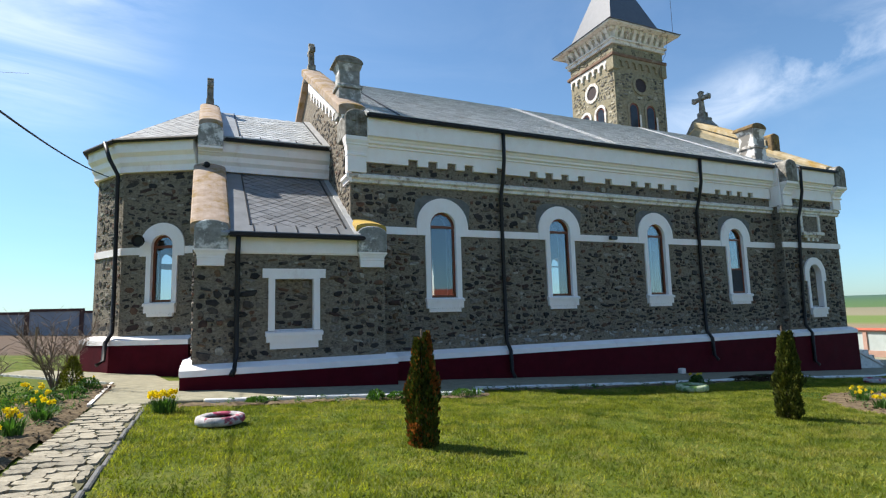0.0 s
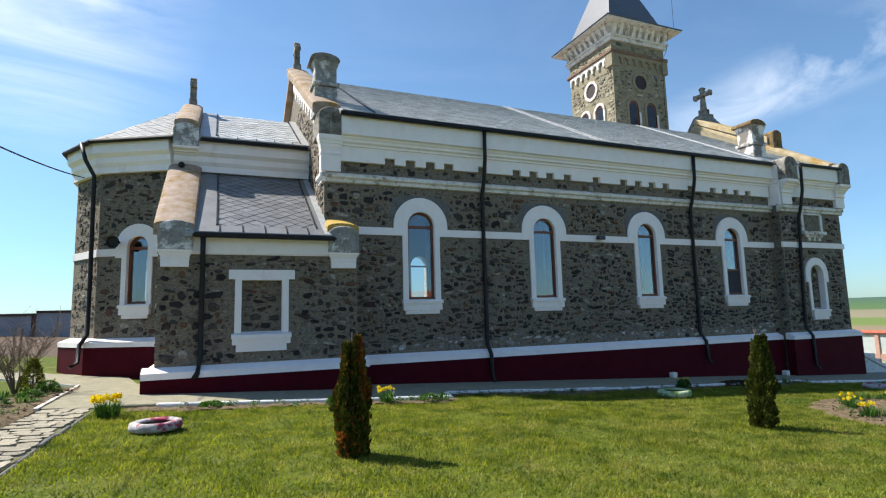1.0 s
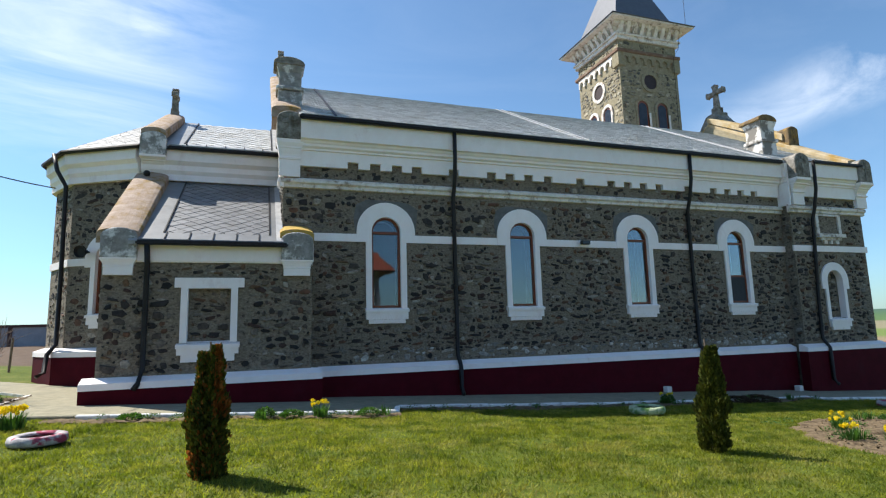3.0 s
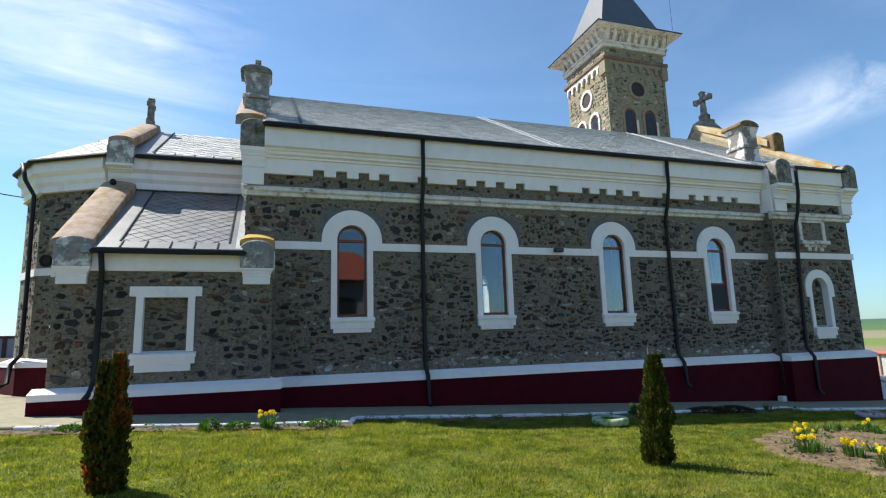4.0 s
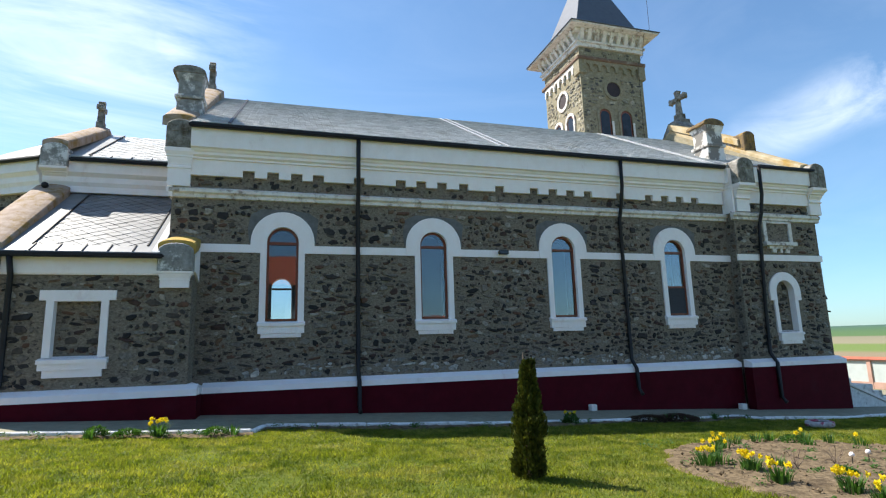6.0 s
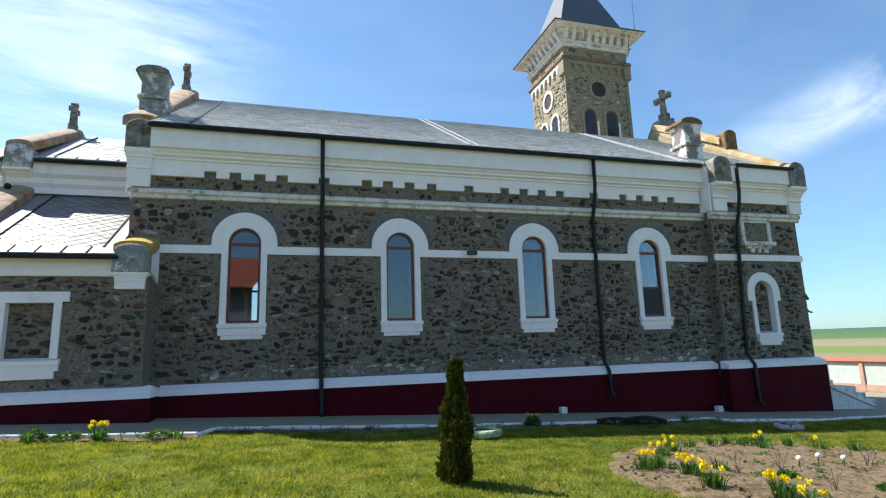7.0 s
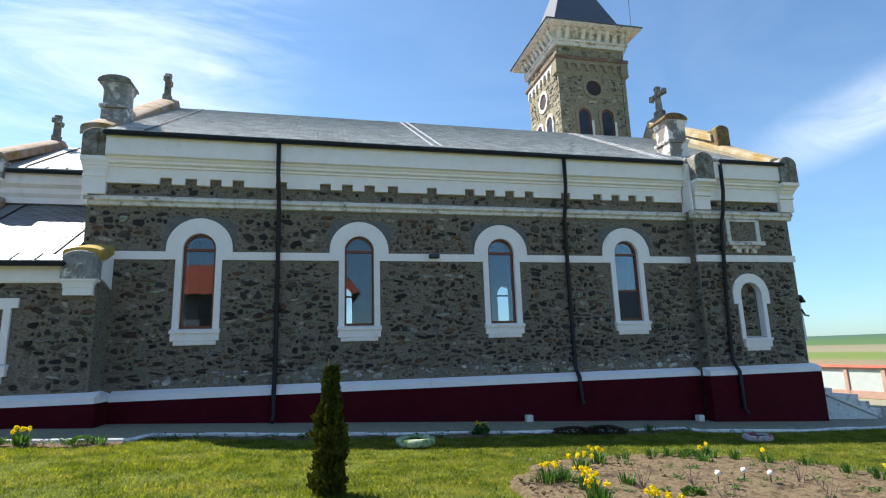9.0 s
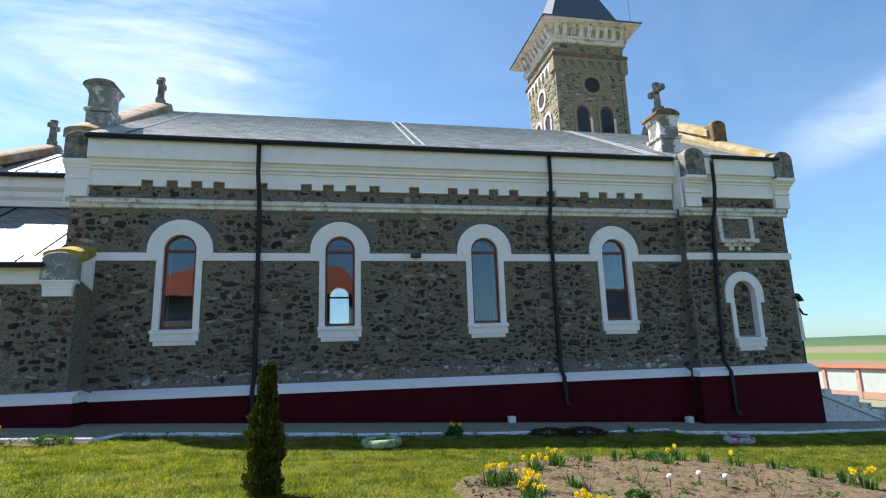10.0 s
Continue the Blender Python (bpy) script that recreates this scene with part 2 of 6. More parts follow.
RUSTY_BLOCK = material("brown_lichen_stone", (0.09, 0.06, 0.032), (0.2, 0.14, 0.075), 0.95, 6.0, 9.0, 0.5, 30.0, c3=(0.26, 0.16, 0.04), spot_scale=3.0, spot=(0.5, 0.62), space="World")
RED = material("burgundy_paint", (0.05, 0.0017, 0.006), (0.072, 0.0027, 0.009), 0.75, 3.0, 8.0, 0.12, 30.0, c3=(0.06, 0.006, 0.012), spot_scale=1.2, space="World", spec=0.1)
SLATE = material("roof_slate", (0.22, 0.225, 0.23), (0.31, 0.315, 0.32), 0.62, 5.0, 8.0, 0.06, 30.0, c3=(0.18, 0.175, 0.16), spot_scale=1.0, vary=0.16, spec=0.18, space="World")
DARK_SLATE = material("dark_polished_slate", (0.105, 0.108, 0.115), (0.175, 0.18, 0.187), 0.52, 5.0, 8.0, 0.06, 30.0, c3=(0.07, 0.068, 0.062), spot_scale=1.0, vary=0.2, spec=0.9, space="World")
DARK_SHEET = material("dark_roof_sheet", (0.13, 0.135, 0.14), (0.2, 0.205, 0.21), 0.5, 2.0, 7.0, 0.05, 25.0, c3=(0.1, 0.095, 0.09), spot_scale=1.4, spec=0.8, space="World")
ROOF_SHEET = material("grey_roof_sheet", (0.27, 0.28, 0.285), (0.37, 0.38, 0.38), 0.42, 2.0, 7.0, 0.05, 25.0, c3=(0.2, 0.19, 0.17), spot_scale=1.4, spec=0.35, space="World")
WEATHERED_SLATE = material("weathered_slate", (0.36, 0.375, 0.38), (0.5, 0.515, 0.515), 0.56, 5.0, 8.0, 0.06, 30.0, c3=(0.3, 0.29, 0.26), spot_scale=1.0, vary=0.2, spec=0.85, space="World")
SLATE_BED = material("pale_slate_joint", (0.3, 0.3, 0.29), (0.42, 0.42, 0.41), 0.95, 9.0, 6.0, 0.2, 30.0, space="World", spec=0.1)
METAL = material("dark_sheet_metal", (0.008, 0.007, 0.008), (0.018, 0.016, 0.016), 0.5, 5.0, 6.0, 0.05, 20.0, spec=0.3, space="World")
ZINC = material("pale_metal_strip", (0.42, 0.43, 0.44), (0.58, 0.58, 0.58), 0.45, 4.0, 6.0, 0.08, 30.0, metal=0.3, space="World")
DARK_ROOF = material("tower_sheet_roof", (0.06, 0.065, 0.08), (0.09, 0.095, 0.11), 0.38, 4.0, 6.0, 0.05, 20.0, spec=0.6, space="World")
COPING = material("lichen_coping", (0.28, 0.2, 0.14), (0.43, 0.335, 0.27), 0.9, 4.0, 10.0, 0.4, 36.0, c3=(0.25, 0.15, 0.035), spot_scale=2.2, spot=(0.48, 0.62), space="World")
OCHRE = material("ochre_lichen_plaster", (0.34, 0.26, 0.14), (0.5, 0.42, 0.29), 0.9, 2.0, 9.0, 0.35, 40.0, c3=(0.34, 0.21, 0.045), spot_scale=1.6, spot=(0.46, 0.62), space="World")
MOSSY = material("orange_lichen_stone", (0.3, 0.2, 0.06), (0.52, 0.34, 0.06), 0.95, 5.0, 9.0, 0.4, 40.0, c3=(0.2, 0.17, 0.12), spot_scale=3.0, space="World")
ASHLAR = material("weathered_grey_stone", (0.115, 0.105, 0.088), (0.36, 0.34, 0.305), 0.95, 6.0, 10.0, 0.5, 30.0, c3=(0.085, 0.072, 0.05), spot_scale=2.6, spot=(0.48, 0.66), space="World")
WOOD = material("brown_wood", (0.128, 0.032, 0.012), (0.216, 0.06, 0.024), 0.4, 8.0, 6.0, 0.1, 40.0, stretch=(3.2, 3.2, 0.48), space="World")
SCREEN = material("insect_screen", (0.045, 0.047, 0.052), (0.07, 0.073, 0.08), 0.9, 60.0, 4.0, 0.1, 90.0, spec=0.1, space="World")
DARKWOOD = material("dark_louvre_wood", (0.02, 0.012, 0.012), (0.045, 0.022, 0.02), 0.6, 8.0, 6.0, 0.1, 40.0, space="World")
DARKGLASS = material("dark_belfry_glass", (0.015, 0.018, 0.022), (0.03, 0.033, 0.04), 0.15, 3.0, 4.0, 0.05, 10.0, space="World")
GLASS = glass_material("window_glass")
PLASTER = material("interior_plaster", (0.6, 0.58, 0.52), (0.7, 0.68, 0.62), 0.9, 3.0, 6.0, 0.1, 30.0, space="World")
CONCRETE = material("concrete", (0.192, 0.176, 0.118), (0.304, 0.28, 0.195), 0.9, 5.0, 10.0, 0.35, 45.0, c3=(0.208, 0.192, 0.134), spot_scale=1.3, spot=(0.5, 0.72), space="World")
FLAG = material("flagstone", (0.24, 0.212, 0.158), (0.36, 0.322, 0.245), 0.9, 9.0, 10.0, 0.7, 26.0, c3=(0.13, 0.115, 0.08), spot_scale=3.4, spot=(0.56, 0.7), vary=0.16, space="World")
JOINT = material("mossy_joint", (0.1, 0.098, 0.052), (0.19, 0.172, 0.105), 1.0, 12.0, 8.0, 0.6, 30.0, space="World", spec=0.1)
BROWN = material("dark_brown_coping", (0.05, 0.025, 0.022), (0.085, 0.04, 0.035), 0.8, 3.0, 6.0, 0.1, space="World")
CEMENT = material("grey_cement_render", (0.108, 0.108, 0.105), (0.165, 0.165, 0.16), 0.95, 7.0, 8.0, 0.3, 40.0, space="World")
RUSTY = material("reddish_stained_stone", (0.13, 0.075, 0.05), (0.22, 0.14, 0.1), 0.9, 4.0, 8.0, 0.3, 30.0, c3=(0.3, 0.26, 0.2), spot_scale=2.0, space="World")
LIME = material("limewashed_kerb", (0.6, 0.6, 0.58), (0.82, 0.82, 0.8), 0.85, 9.0, 8.0, 0.4, 40.0, c3=(0.3, 0.3, 0.28), spot_scale=6.0, spot=(0.55, 0.65), vary=0.1, space="World")
SOIL = material("garden_soil", (0.09, 0.066, 0.039), (0.205, 0.156, 0.1), 1.0, 18.0, 12.0, 1.0, 16.0, c3=(0.055, 0.04, 0.027), spot_scale=4.0, spot=(0.5, 0.64), space="World", spec=0.1)
def leafy(m, share, tone):
    """Lets light through thin leaves: part of what falls on one side shows on the other."""
    nt = m.node_tree
    b = nt.nodes["Principled BSDF"]
    out = nt.nodes["Material Output"]
    col = b.inputs["Base Color"].links[0].from_socket
    tl = nt.nodes.new("ShaderNodeBsdfTranslucent")
    hs = nt.nodes.new("ShaderNodeMixRGB")
    hs.blend_type = "MULTIPLY"
    hs.inputs[0].default_value = 1.0
    hs.inputs[2].default_value = (*tone, 1)
    mix = nt.nodes.new("ShaderNodeMixShader")
    mix.inputs["Fac"].default_value = share
    nt.links.new(col, hs.inputs[1])
    nt.links.new(hs.outputs["Color"], tl.inputs["Color"])
    nt.links.new(b.outputs[0], mix.inputs[1])
    nt.links.new(tl.outputs[0], mix.inputs[2])
    nt.links.new(mix.outputs[0], out.inputs["Surface"])
    return m


GROUND = ground_material()
BLADE = material("grass_blade", (0.055, 0.09, 0.01), (0.275, 0.29, 0.042), 0.6, 2.6, 10.0, 0.0, c3=(0.3, 0.265, 0.09), spot_scale=1.3, spot=(0.5, 0.72), vary=0.34, space="World", spec=0.25)
LEAF = material("thuja_leaf", (0.026, 0.04, 0.007), (0.105, 0.108, 0.016), 0.75, 9.0, 5.0, 0.0, vary=0.5, space="World", spec=0.2)
RUST_LEAF = material("dry_thuja_leaf", (0.2, 0.06, 0.015), (0.32, 0.12, 0.03), 0.8, 9.0, 5.0, 0.0, vary=0.4, space="World", spec=0.2)
STALK = material("daffodil_leaf", (0.03, 0.085, 0.014), (0.07, 0.15, 0.03), 0.55, 9.0, 4.0, 0.0, vary=0.35, space="World", spec=0.3)
YELLOW = material("daffodil_petal", (0.75, 0.56, 0.01), (0.85, 0.68, 0.02), 0.6, 20.0, 3.0, 0.0, vary=0.12)
BARK = material("twig_bark", (0.12, 0.08, 0.06), (0.24, 0.18, 0.14), 0.9, 20.0, 5.0, 0.0, space="World")
RUBBER_WHITE = material("whitewashed_tyre", (0.2, 0.185, 0.185), (0.58, 0.55, 0.55), 0.85, 7.0, 9.0, 0.4, 30.0, c3=(0.3, 0.04, 0.08), spot_scale=4.0, spot=(0.52, 0.58))
RUBBER_GREEN = material("green_white_tyre", (0.3, 0.36, 0.2), (0.6, 0.63, 0.5), 0.8, 6.0, 8.0, 0.3, 30.0, c3=(0.12, 0.22, 0.06), spot_scale=6.0, spot=(0.46, 0.56))
TERRACOTTA = material("salmon_paint", (0.4, 0.235, 0.185), (0.48, 0.3, 0.24), 0.8, 3.0, 5.0, 0.1, space="World")
PANEL = material("pale_panel", (0.4, 0.44, 0.43), (0.47, 0.51, 0.5), 0.7, 2.0, 5.0, 0.05, space="World")
BLUEGREY = material("blue_grey_render", (0.2, 0.22, 0.26), (0.3, 0.32, 0.36), 0.9, 1.0, 6.0, 0.1, space="World")
TILE = material("red_roof_tile", (0.32, 0.07, 0.04), (0.42, 0.11, 0.06), 0.7, 3.0, 5.0, 0.3, 8.0, space="World")
leafy(BLADE, 0.5, (1.35, 1.4, 0.5))
leafy(LEAF, 0.15, (1.2, 1.2, 0.6))
leafy(RUST_LEAF, 0.35, (1.2, 1.1, 0.8))
leafy(STALK, 0.4, (1.2, 1.3, 0.7))
leafy(YELLOW, 0.4, (1.0, 1.0, 0.6))


# ---- building helpers ----
def thing(name, label, category, at=(0, 0, 0), group="", kind=""):
    ob = new(name)
    ob.location = at
    return tagged(ob, label, category, group, kind)


def settle(ob):
    """Lets a part that was built in world coordinates stay there under its thing."""
    ob.matrix_parent_inverse = Matrix.Translation(-ob.parent.location)
    return ob


def mesh_of(bm, mat, smooth=False):
    me = bpy.data.meshes.new("mesh")
    bmesh.ops.recalc_face_normals(bm, faces=bm.faces)
    bm.to_mesh(me)
    bm.free()
    me.materials.append(mat)
    if smooth:
        me.polygons.foreach_set("use_smooth", [True] * len(me.polygons))
    return me


def part(name, bm, mat, parent, label="", smooth=False):
    ob = new(name, mesh_of(bm, mat, smooth))
    if parent is not None:
        ob.parent = parent
    if label:
        ob["label"] = label
    return ob


def solid(name, bm, mat, label, category, kind="", group="", smooth=False):
    return tagged(new(name, mesh_of(bm, mat, smooth)), label, category, group, kind)


def prism(bm, loop, axis, d0, d1):
    """A polygon extruded along an axis. loop: (x, z) for y, (y, z) for x, (x, y) for z."""
    put = {"y": lambda u, v, d: (u, d, v), "x": lambda u, v, d: (d, u, v), "z": lambda u, v, d: (u, v, d)}[axis]
    a = [bm.verts.new(put(u, v, d0)) for u, v in loop]
    b = [bm.verts.new(put(u, v, d1)) for u, v in loop]
    n = len(loop)
    bm.faces.new(a)
    bm.faces.new(b[::-1])
    for i in range(n):
        bm.faces.new((a[i], b[i], b[(i + 1) % n], a[(i + 1) % n]))
    return bm


def box(bm, x0, x1, y0, y1, z0, z1):
    return prism(bm, [(x0, z0), (x1, z0), (x1, z1), (x0, z1)], "y", y0, y1)


def bev(bm, w=0.012, seg=1):
    bmesh.ops.recalc_face_normals(bm, faces=bm.faces)
    sharp = [e for e in bm.edges if len(e.link_faces) == 2 and e.calc_face_angle(0) > 0.6]
    bmesh.ops.bevel(bm, geom=sharp, offset=w, segments=seg, affect="EDGES", clamp_overlap=True)
    return bm


def tube(bm, pts, r, n=8, r_end=None):
    """A round bar along a line of points, tapering to r_end."""
    pts = [Vector(p) for p in pts]
    rings = []
    for i, p in enumerate(pts):
        d = (pts[min(i + 1, len(pts) - 1)] - pts[max(i - 1, 0)]).normalized()
        u = d.cross(Vector((0, 0, 1)) if abs(d.z) < 0.9 else Vector((1, 0, 0))).normalized()
        w = d.cross(u)
        rr = r if r_end is None else r + (r_end - r) * i / (len(pts) - 1)
        rings.append([bm.verts.new(p + rr * (u * math.cos(2 * math.pi * k / n) + w * math.sin(2 * math.pi * k / n))) for k in range(n)])
    for a, b in zip(rings, rings[1:]):
        for k in range(n):
            bm.faces.new((a[k], a[(k + 1) % n], b[(k + 1) % n], b[k]))
    bm.faces.new(rings[0][::-1])
    bm.faces.new(rings[-1])
    return bm


def arch(cx, zs, r, n=14, a0=180.0, a1=0.0):
    return [(cx + r * math.cos(radians(a0 + (a1 - a0) * i / n)), zs + r * math.sin(radians(a0 + (a1 - a0) * i / n))) for i in range(n + 1)]


def ground_z(x, y):
    """The ground falls towards the entrance, then levels out and rises slowly to the skyline."""
    z = 0.13 - 0.05 * max(-14.0, min(x, 40.0))
    d = math.hypot(x - 10, y - 15)
    return z + max(0.0, d - 60) * 0.0102


def arched_wall(bm, x0, x1, z0, z1, openings, y0, y1):
    """A wall along x, with round-headed openings (cx, half width, sill z, spring z)."""
    if not openings:
        return box(bm, x0, x1, y0, y1, z0, z1)
    zb = openings[0][2]
    foot = [(x0, z0), (x1, z0), (x1, zb)]
    for cx, hw, _, _ in openings[::-1]:
        foot += [(cx + hw, zb), (cx - hw, zb)]
    prism(bm, foot + [(x0, zb)], "y", y0, y1)
    at, sp = x0, None
    for cx, hw, _, zs in openings:
        prism(bm, [(at, zb), (cx - hw, zb), (cx - hw, zs), (cx - hw, z1), (at, z1)] + ([(at, sp)] if sp else []), "y", y0, y1)
        head = arch(cx, zs, hw) if zs < z1 - hw else [(cx - hw, zs), (cx + hw, zs)]
        prism(bm, head + [(cx + hw, z1), (cx - hw, z1)], "y", y0, y1)
        at, sp = cx + hw, zs
    prism(bm, [(at, zb), (x1, zb), (x1, z1), (at, z1), (at, sp)], "y", y0, y1)
    return weld(bm)


def weld(bm):
    """Joins touching blocks into one body without inner faces."""
    bmesh.ops.remove_doubles(bm, verts=bm.verts, dist=0.0005)
    bm.verts.index_update()
    seen = {}
    for f in bm.faces:
        seen.setdefault(frozenset(v.index for v in f.verts), []).append(f)
    bmesh.ops.delete(bm, geom=[f for fs in seen.values() if len(fs) > 1 for f in fs], context="FACES_ONLY")
    return bm


def square_wall(bm, x0, x1, z0, z1, hole, y0, y1):
    """A wall along x with one square-headed opening (x0, x1, z0, z1)."""
    a, b, c, d = hole
    prism(bm, [(x0, z0), (x1, z0), (x1, c), (b, c), (a, c), (x0, c)], "y", y0, y1)
    prism(bm, [(x0, c), (a, c), (a, d), (x0, d)], "y", y0, y1)
    prism(bm, [(b, c), (x1, c), (x1, d), (b, d)], "y", y0, y1)
    prism(bm, [(x0, d), (a, d), (b, d), (x1, d), (x1, z1), (x0, z1)], "y", y0, y1)
    return weld(bm)


# ---- ground ----
def build_ground():
    def axis(lo, hi, fine_lo, fine_hi, step):
        mid = list(np.arange(fine_lo, fine_hi + 1e-6, step))
        up, d = [], step
        while (up[-1] if up else fine_hi) < hi:
            d *= 1.3
            up.append((up[-1] if up else fine_hi) + d)
        down, d = [], step
        while (down[-1] if down else fine_lo) > lo:
            d *= 1.3
            down.append((down[-1] if down else fine_lo) - d)
        return down[::-1] + mid + up
    xs, ys = axis(-2200, 2600, -8, 30, 0.5), axis(-2000, 2600, -2, 24, 0.5)
    verts, faces = [], []
    for y in ys:
        for x in xs:
            rough = -0.006 + 0.014 * noise.noise(Vector((x * 0.9, y * 0.9, 0))) if -8 <= x <= 30 and -2 <= y <= 24 else 0.0
            verts.append((x, y, ground_z(x, y) + rough))
    w = len(xs)
    for j in range(len(ys) - 1):
        for i in range(w - 1):
            faces.append((j * w + i, j * w + i + 1, (j + 1) * w + i + 1, (j + 1) * w + i))
    me = bpy.data.meshes.new("ground")
    me.from_pydata(verts, [], faces)
    me.materials.append(GROUND)
    me.polygons.foreach_set("use_smooth", [True] * len(me.polygons))
    return tagged(new("ground", me), "green spring lawn running out into ploughed land and fields", "ground", kind="structure")


ground = build_ground()


def sloped_slab(bm, loop, thick, lift):
    """A slab that follows the fall of the ground."""
    a = [bm.verts.new((x, y, ground_z(x, y) + lift)) for x, y in loop]
    b = [bm.verts.new((x, y, ground_z(x, y) + lift - thick)) for x, y in loop]
    n = len(loop)
    bm.faces.new(a)
    bm.faces.new(b[::-1])
    for i in range(n):
        bm.faces.new((a[i], a[(i + 1) % n], b[(i + 1) % n], b[i]))
    return bm


KERB = [(-0.75, 10.78), (1.0, 10.72), (3.2, 10.58), (5.6, 10.52), (5.8, 11.25), (8.8, 11.0), (11.2, 11.02), (13.6, 11.1), (16.0, 11.2), (17.6, 11.5),
        (17.85, 10.9), (20.2, 10.75), (24.5, 11.4)]


def kerb_y(x):
    return float(np.interp(x, [p[0] for p in KERB], [p[1] for p in KERB]))


apron = solid("pavement", sloped_slab(bmesh.new(), [(-1.58, 10.88)] + KERB + [(30.0, 12.3), (36.0, 12.3), (36.0, 30.0), (24.0, 30.0), (24.0, 13.3), (-0.6, 14.5), (-1.0, 16.2), (-4.2, 18.4), (-4.6, 17.0), (-1.68, 14.3)], 0.2, 0.025),
              CONCRETE, "weathered grey concrete apron round the church wall", "pavement", kind="structure")

# ---- church ----
church = thing("church", "grey rubble-stone church with white trim, burgundy plinth and slate roofs", "church", (12, 19, 0))
WIN = [(6.08, 0.38, 2.02, 3.97), (9.98, 0.38, 2.02, 3.97), (13.88, 0.38, 2.02, 3.97), (17.75, 0.38, 2.02, 3.97)]
NY = 13.40


def cpart(name, bm, mat, label="", smooth=False, parent=None):
    """A part of the church, in world coordinates."""
    ob = part(name, bm, mat, church if parent is None else parent, label, smooth)
    if parent is None:
        settle(ob)
    return ob


# walls of the nave, the west block, the sacristy and the chancel with its apse
nave_wall = cpart("wall", arched_wall(bmesh.new(), 3.5, 19.9, -1.3, 6.75, [(c, h + 0.012, zb, zs) for c, h, zb, zs in WIN], NY, NY + 0.6), MORTAR, "grey rubble masonry in wide lime mortar")
north_wall = cpart("wall", arched_wall(bmesh.new(), 3.5, 23.3, -1.3, 6.75, [(c, 0.42, 2.0, 3.97) for c in (6.08, 9.98, 13.88, 17.75)], 24.1, 24.6), PLASTER)
AX = 19.0


def roof_z(y):
    return 6.80 + 0.565 * (y - 13.02)


east = bmesh.new()
prism(east, [(NY + 0.6, -1), (24.1, -1), (24.1, 6.9), (AX, roof_z(AX) + 0.12), (NY + 0.1, 6.95), (NY + 0.1, 5.2), (NY + 0.6, 5.2)], "x", 3.5, 3.92)
east_wall = cpart("gable_wall", east, MORTAR, "rubble-stone gable with a white arcaded edge")
west = bmesh.new()
prism(west, [(13.72, -1.3), (24.3, -1.3), (24.9, 6.8), (AX, roof_z(AX) + 0.34), (13.1, 6.92), (13.72, 6.8)], "x", 22.9, 23.3)
cpart("gable_wall", west, PALE_MORTAR, "pale west gable above the entrance")
PY = 13.05
pav_wall = cpart("wall", arched_wall(bmesh.new(), 19.9, 23.3, -1.3, 6.9, [(21.56, 0.372, 1.45, 2.7)], PY, PY + 0.65), MORTAR)
niche_back = cpart("niche_back", box(bmesh.new(), 21.1, 22.0, PY + 0.18, PY + 0.5, 1.4, 3.4), MORTAR)
SY = 12.65
sac_wall = cpart("wall", square_wall(bmesh.new(), -0.1, 4.15, -0.3, 3.2, (1.548, 2.432, 1.3, 2.492), SY, SY + 0.5), MORTAR)
cpart("niche_back", box(bmesh.new(), 1.5, 2.5, SY + 0.14, SY + 0.45, 1.2, 2.6), MORTAR)
cpart("wall", box(bmesh.new(), 3.5, 4.15, SY + 0.5, NY + 0.3, -0.3, 3.2), MORTAR)
side = bmesh.new()
prism(side, [(SY + 0.5, -0.3), (16.0, -0.3), (16.0, 5.5), (SY + 0.5, 3.5)], "x", -0.1, 0.4)
cpart("wall", side, MORTAR)
CY = 16.0
chan_wall = cpart("wall", box(bmesh.new(), -0.1, 3.5, CY, CY + 0.5, -0.3, 6.6), MORTAR)
APSE = [(-0.1, 16.0), (-1.95, 17.0), (-2.75, 18.3), (-2.75, 19.7), (-1.95, 21.0), (-0.1, 22.0)]


def apse_face(i):
    """Origin, direction along the face and its length."""
    a, b = Vector(APSE[i]), Vector(APSE[i + 1])
    d = (b - a)
    return a, d.normalized(), d.length


def local_wall(bm, i, flip_openings, z0, z1, depth, start=0.0, stop=None):
    """A wall on one face of the apse, bent into place from a wall along x."""
    a, d, ln = apse_face(i)
    tmp = bmesh.new()
    arched_wall(tmp, start, ln if stop is None else stop, z0, z1, flip_openings, 0.0, depth)
    place(tmp, i)
    me = bpy.data.meshes.new("tmp")
    tmp.to_mesh(me)
    tmp.free()
    bm.from_mesh(me)
    bpy.data.meshes.remove(me)
    return bm


def place(bm, i, verts=None):
    """Carries (along, depth, z) onto a face of the apse; depth is positive inwards."""
    a, d, _ = apse_face(i)
    inward = Vector((-d.y, d.x)) if (Vector((-d.y, d.x)).dot(Vector((0.0, 19.0)) - a)) > 0 else Vector((d.y, -d.x))
    for v in (verts or bm.verts):
        p = a + d * v.co.x + inward * v.co.y
        v.co = (p.x, p.y, v.co.z)


AWIN = [(0.93, 0.312, 2.1, 3.62)]
apse_walls = []
for i in range(5):
    apse_walls.append(cpart("wall", local_wall(bmesh.new(), i, AWIN if i in (0, 4) else [], -0.3, 6.4, 0.45), MORTAR))


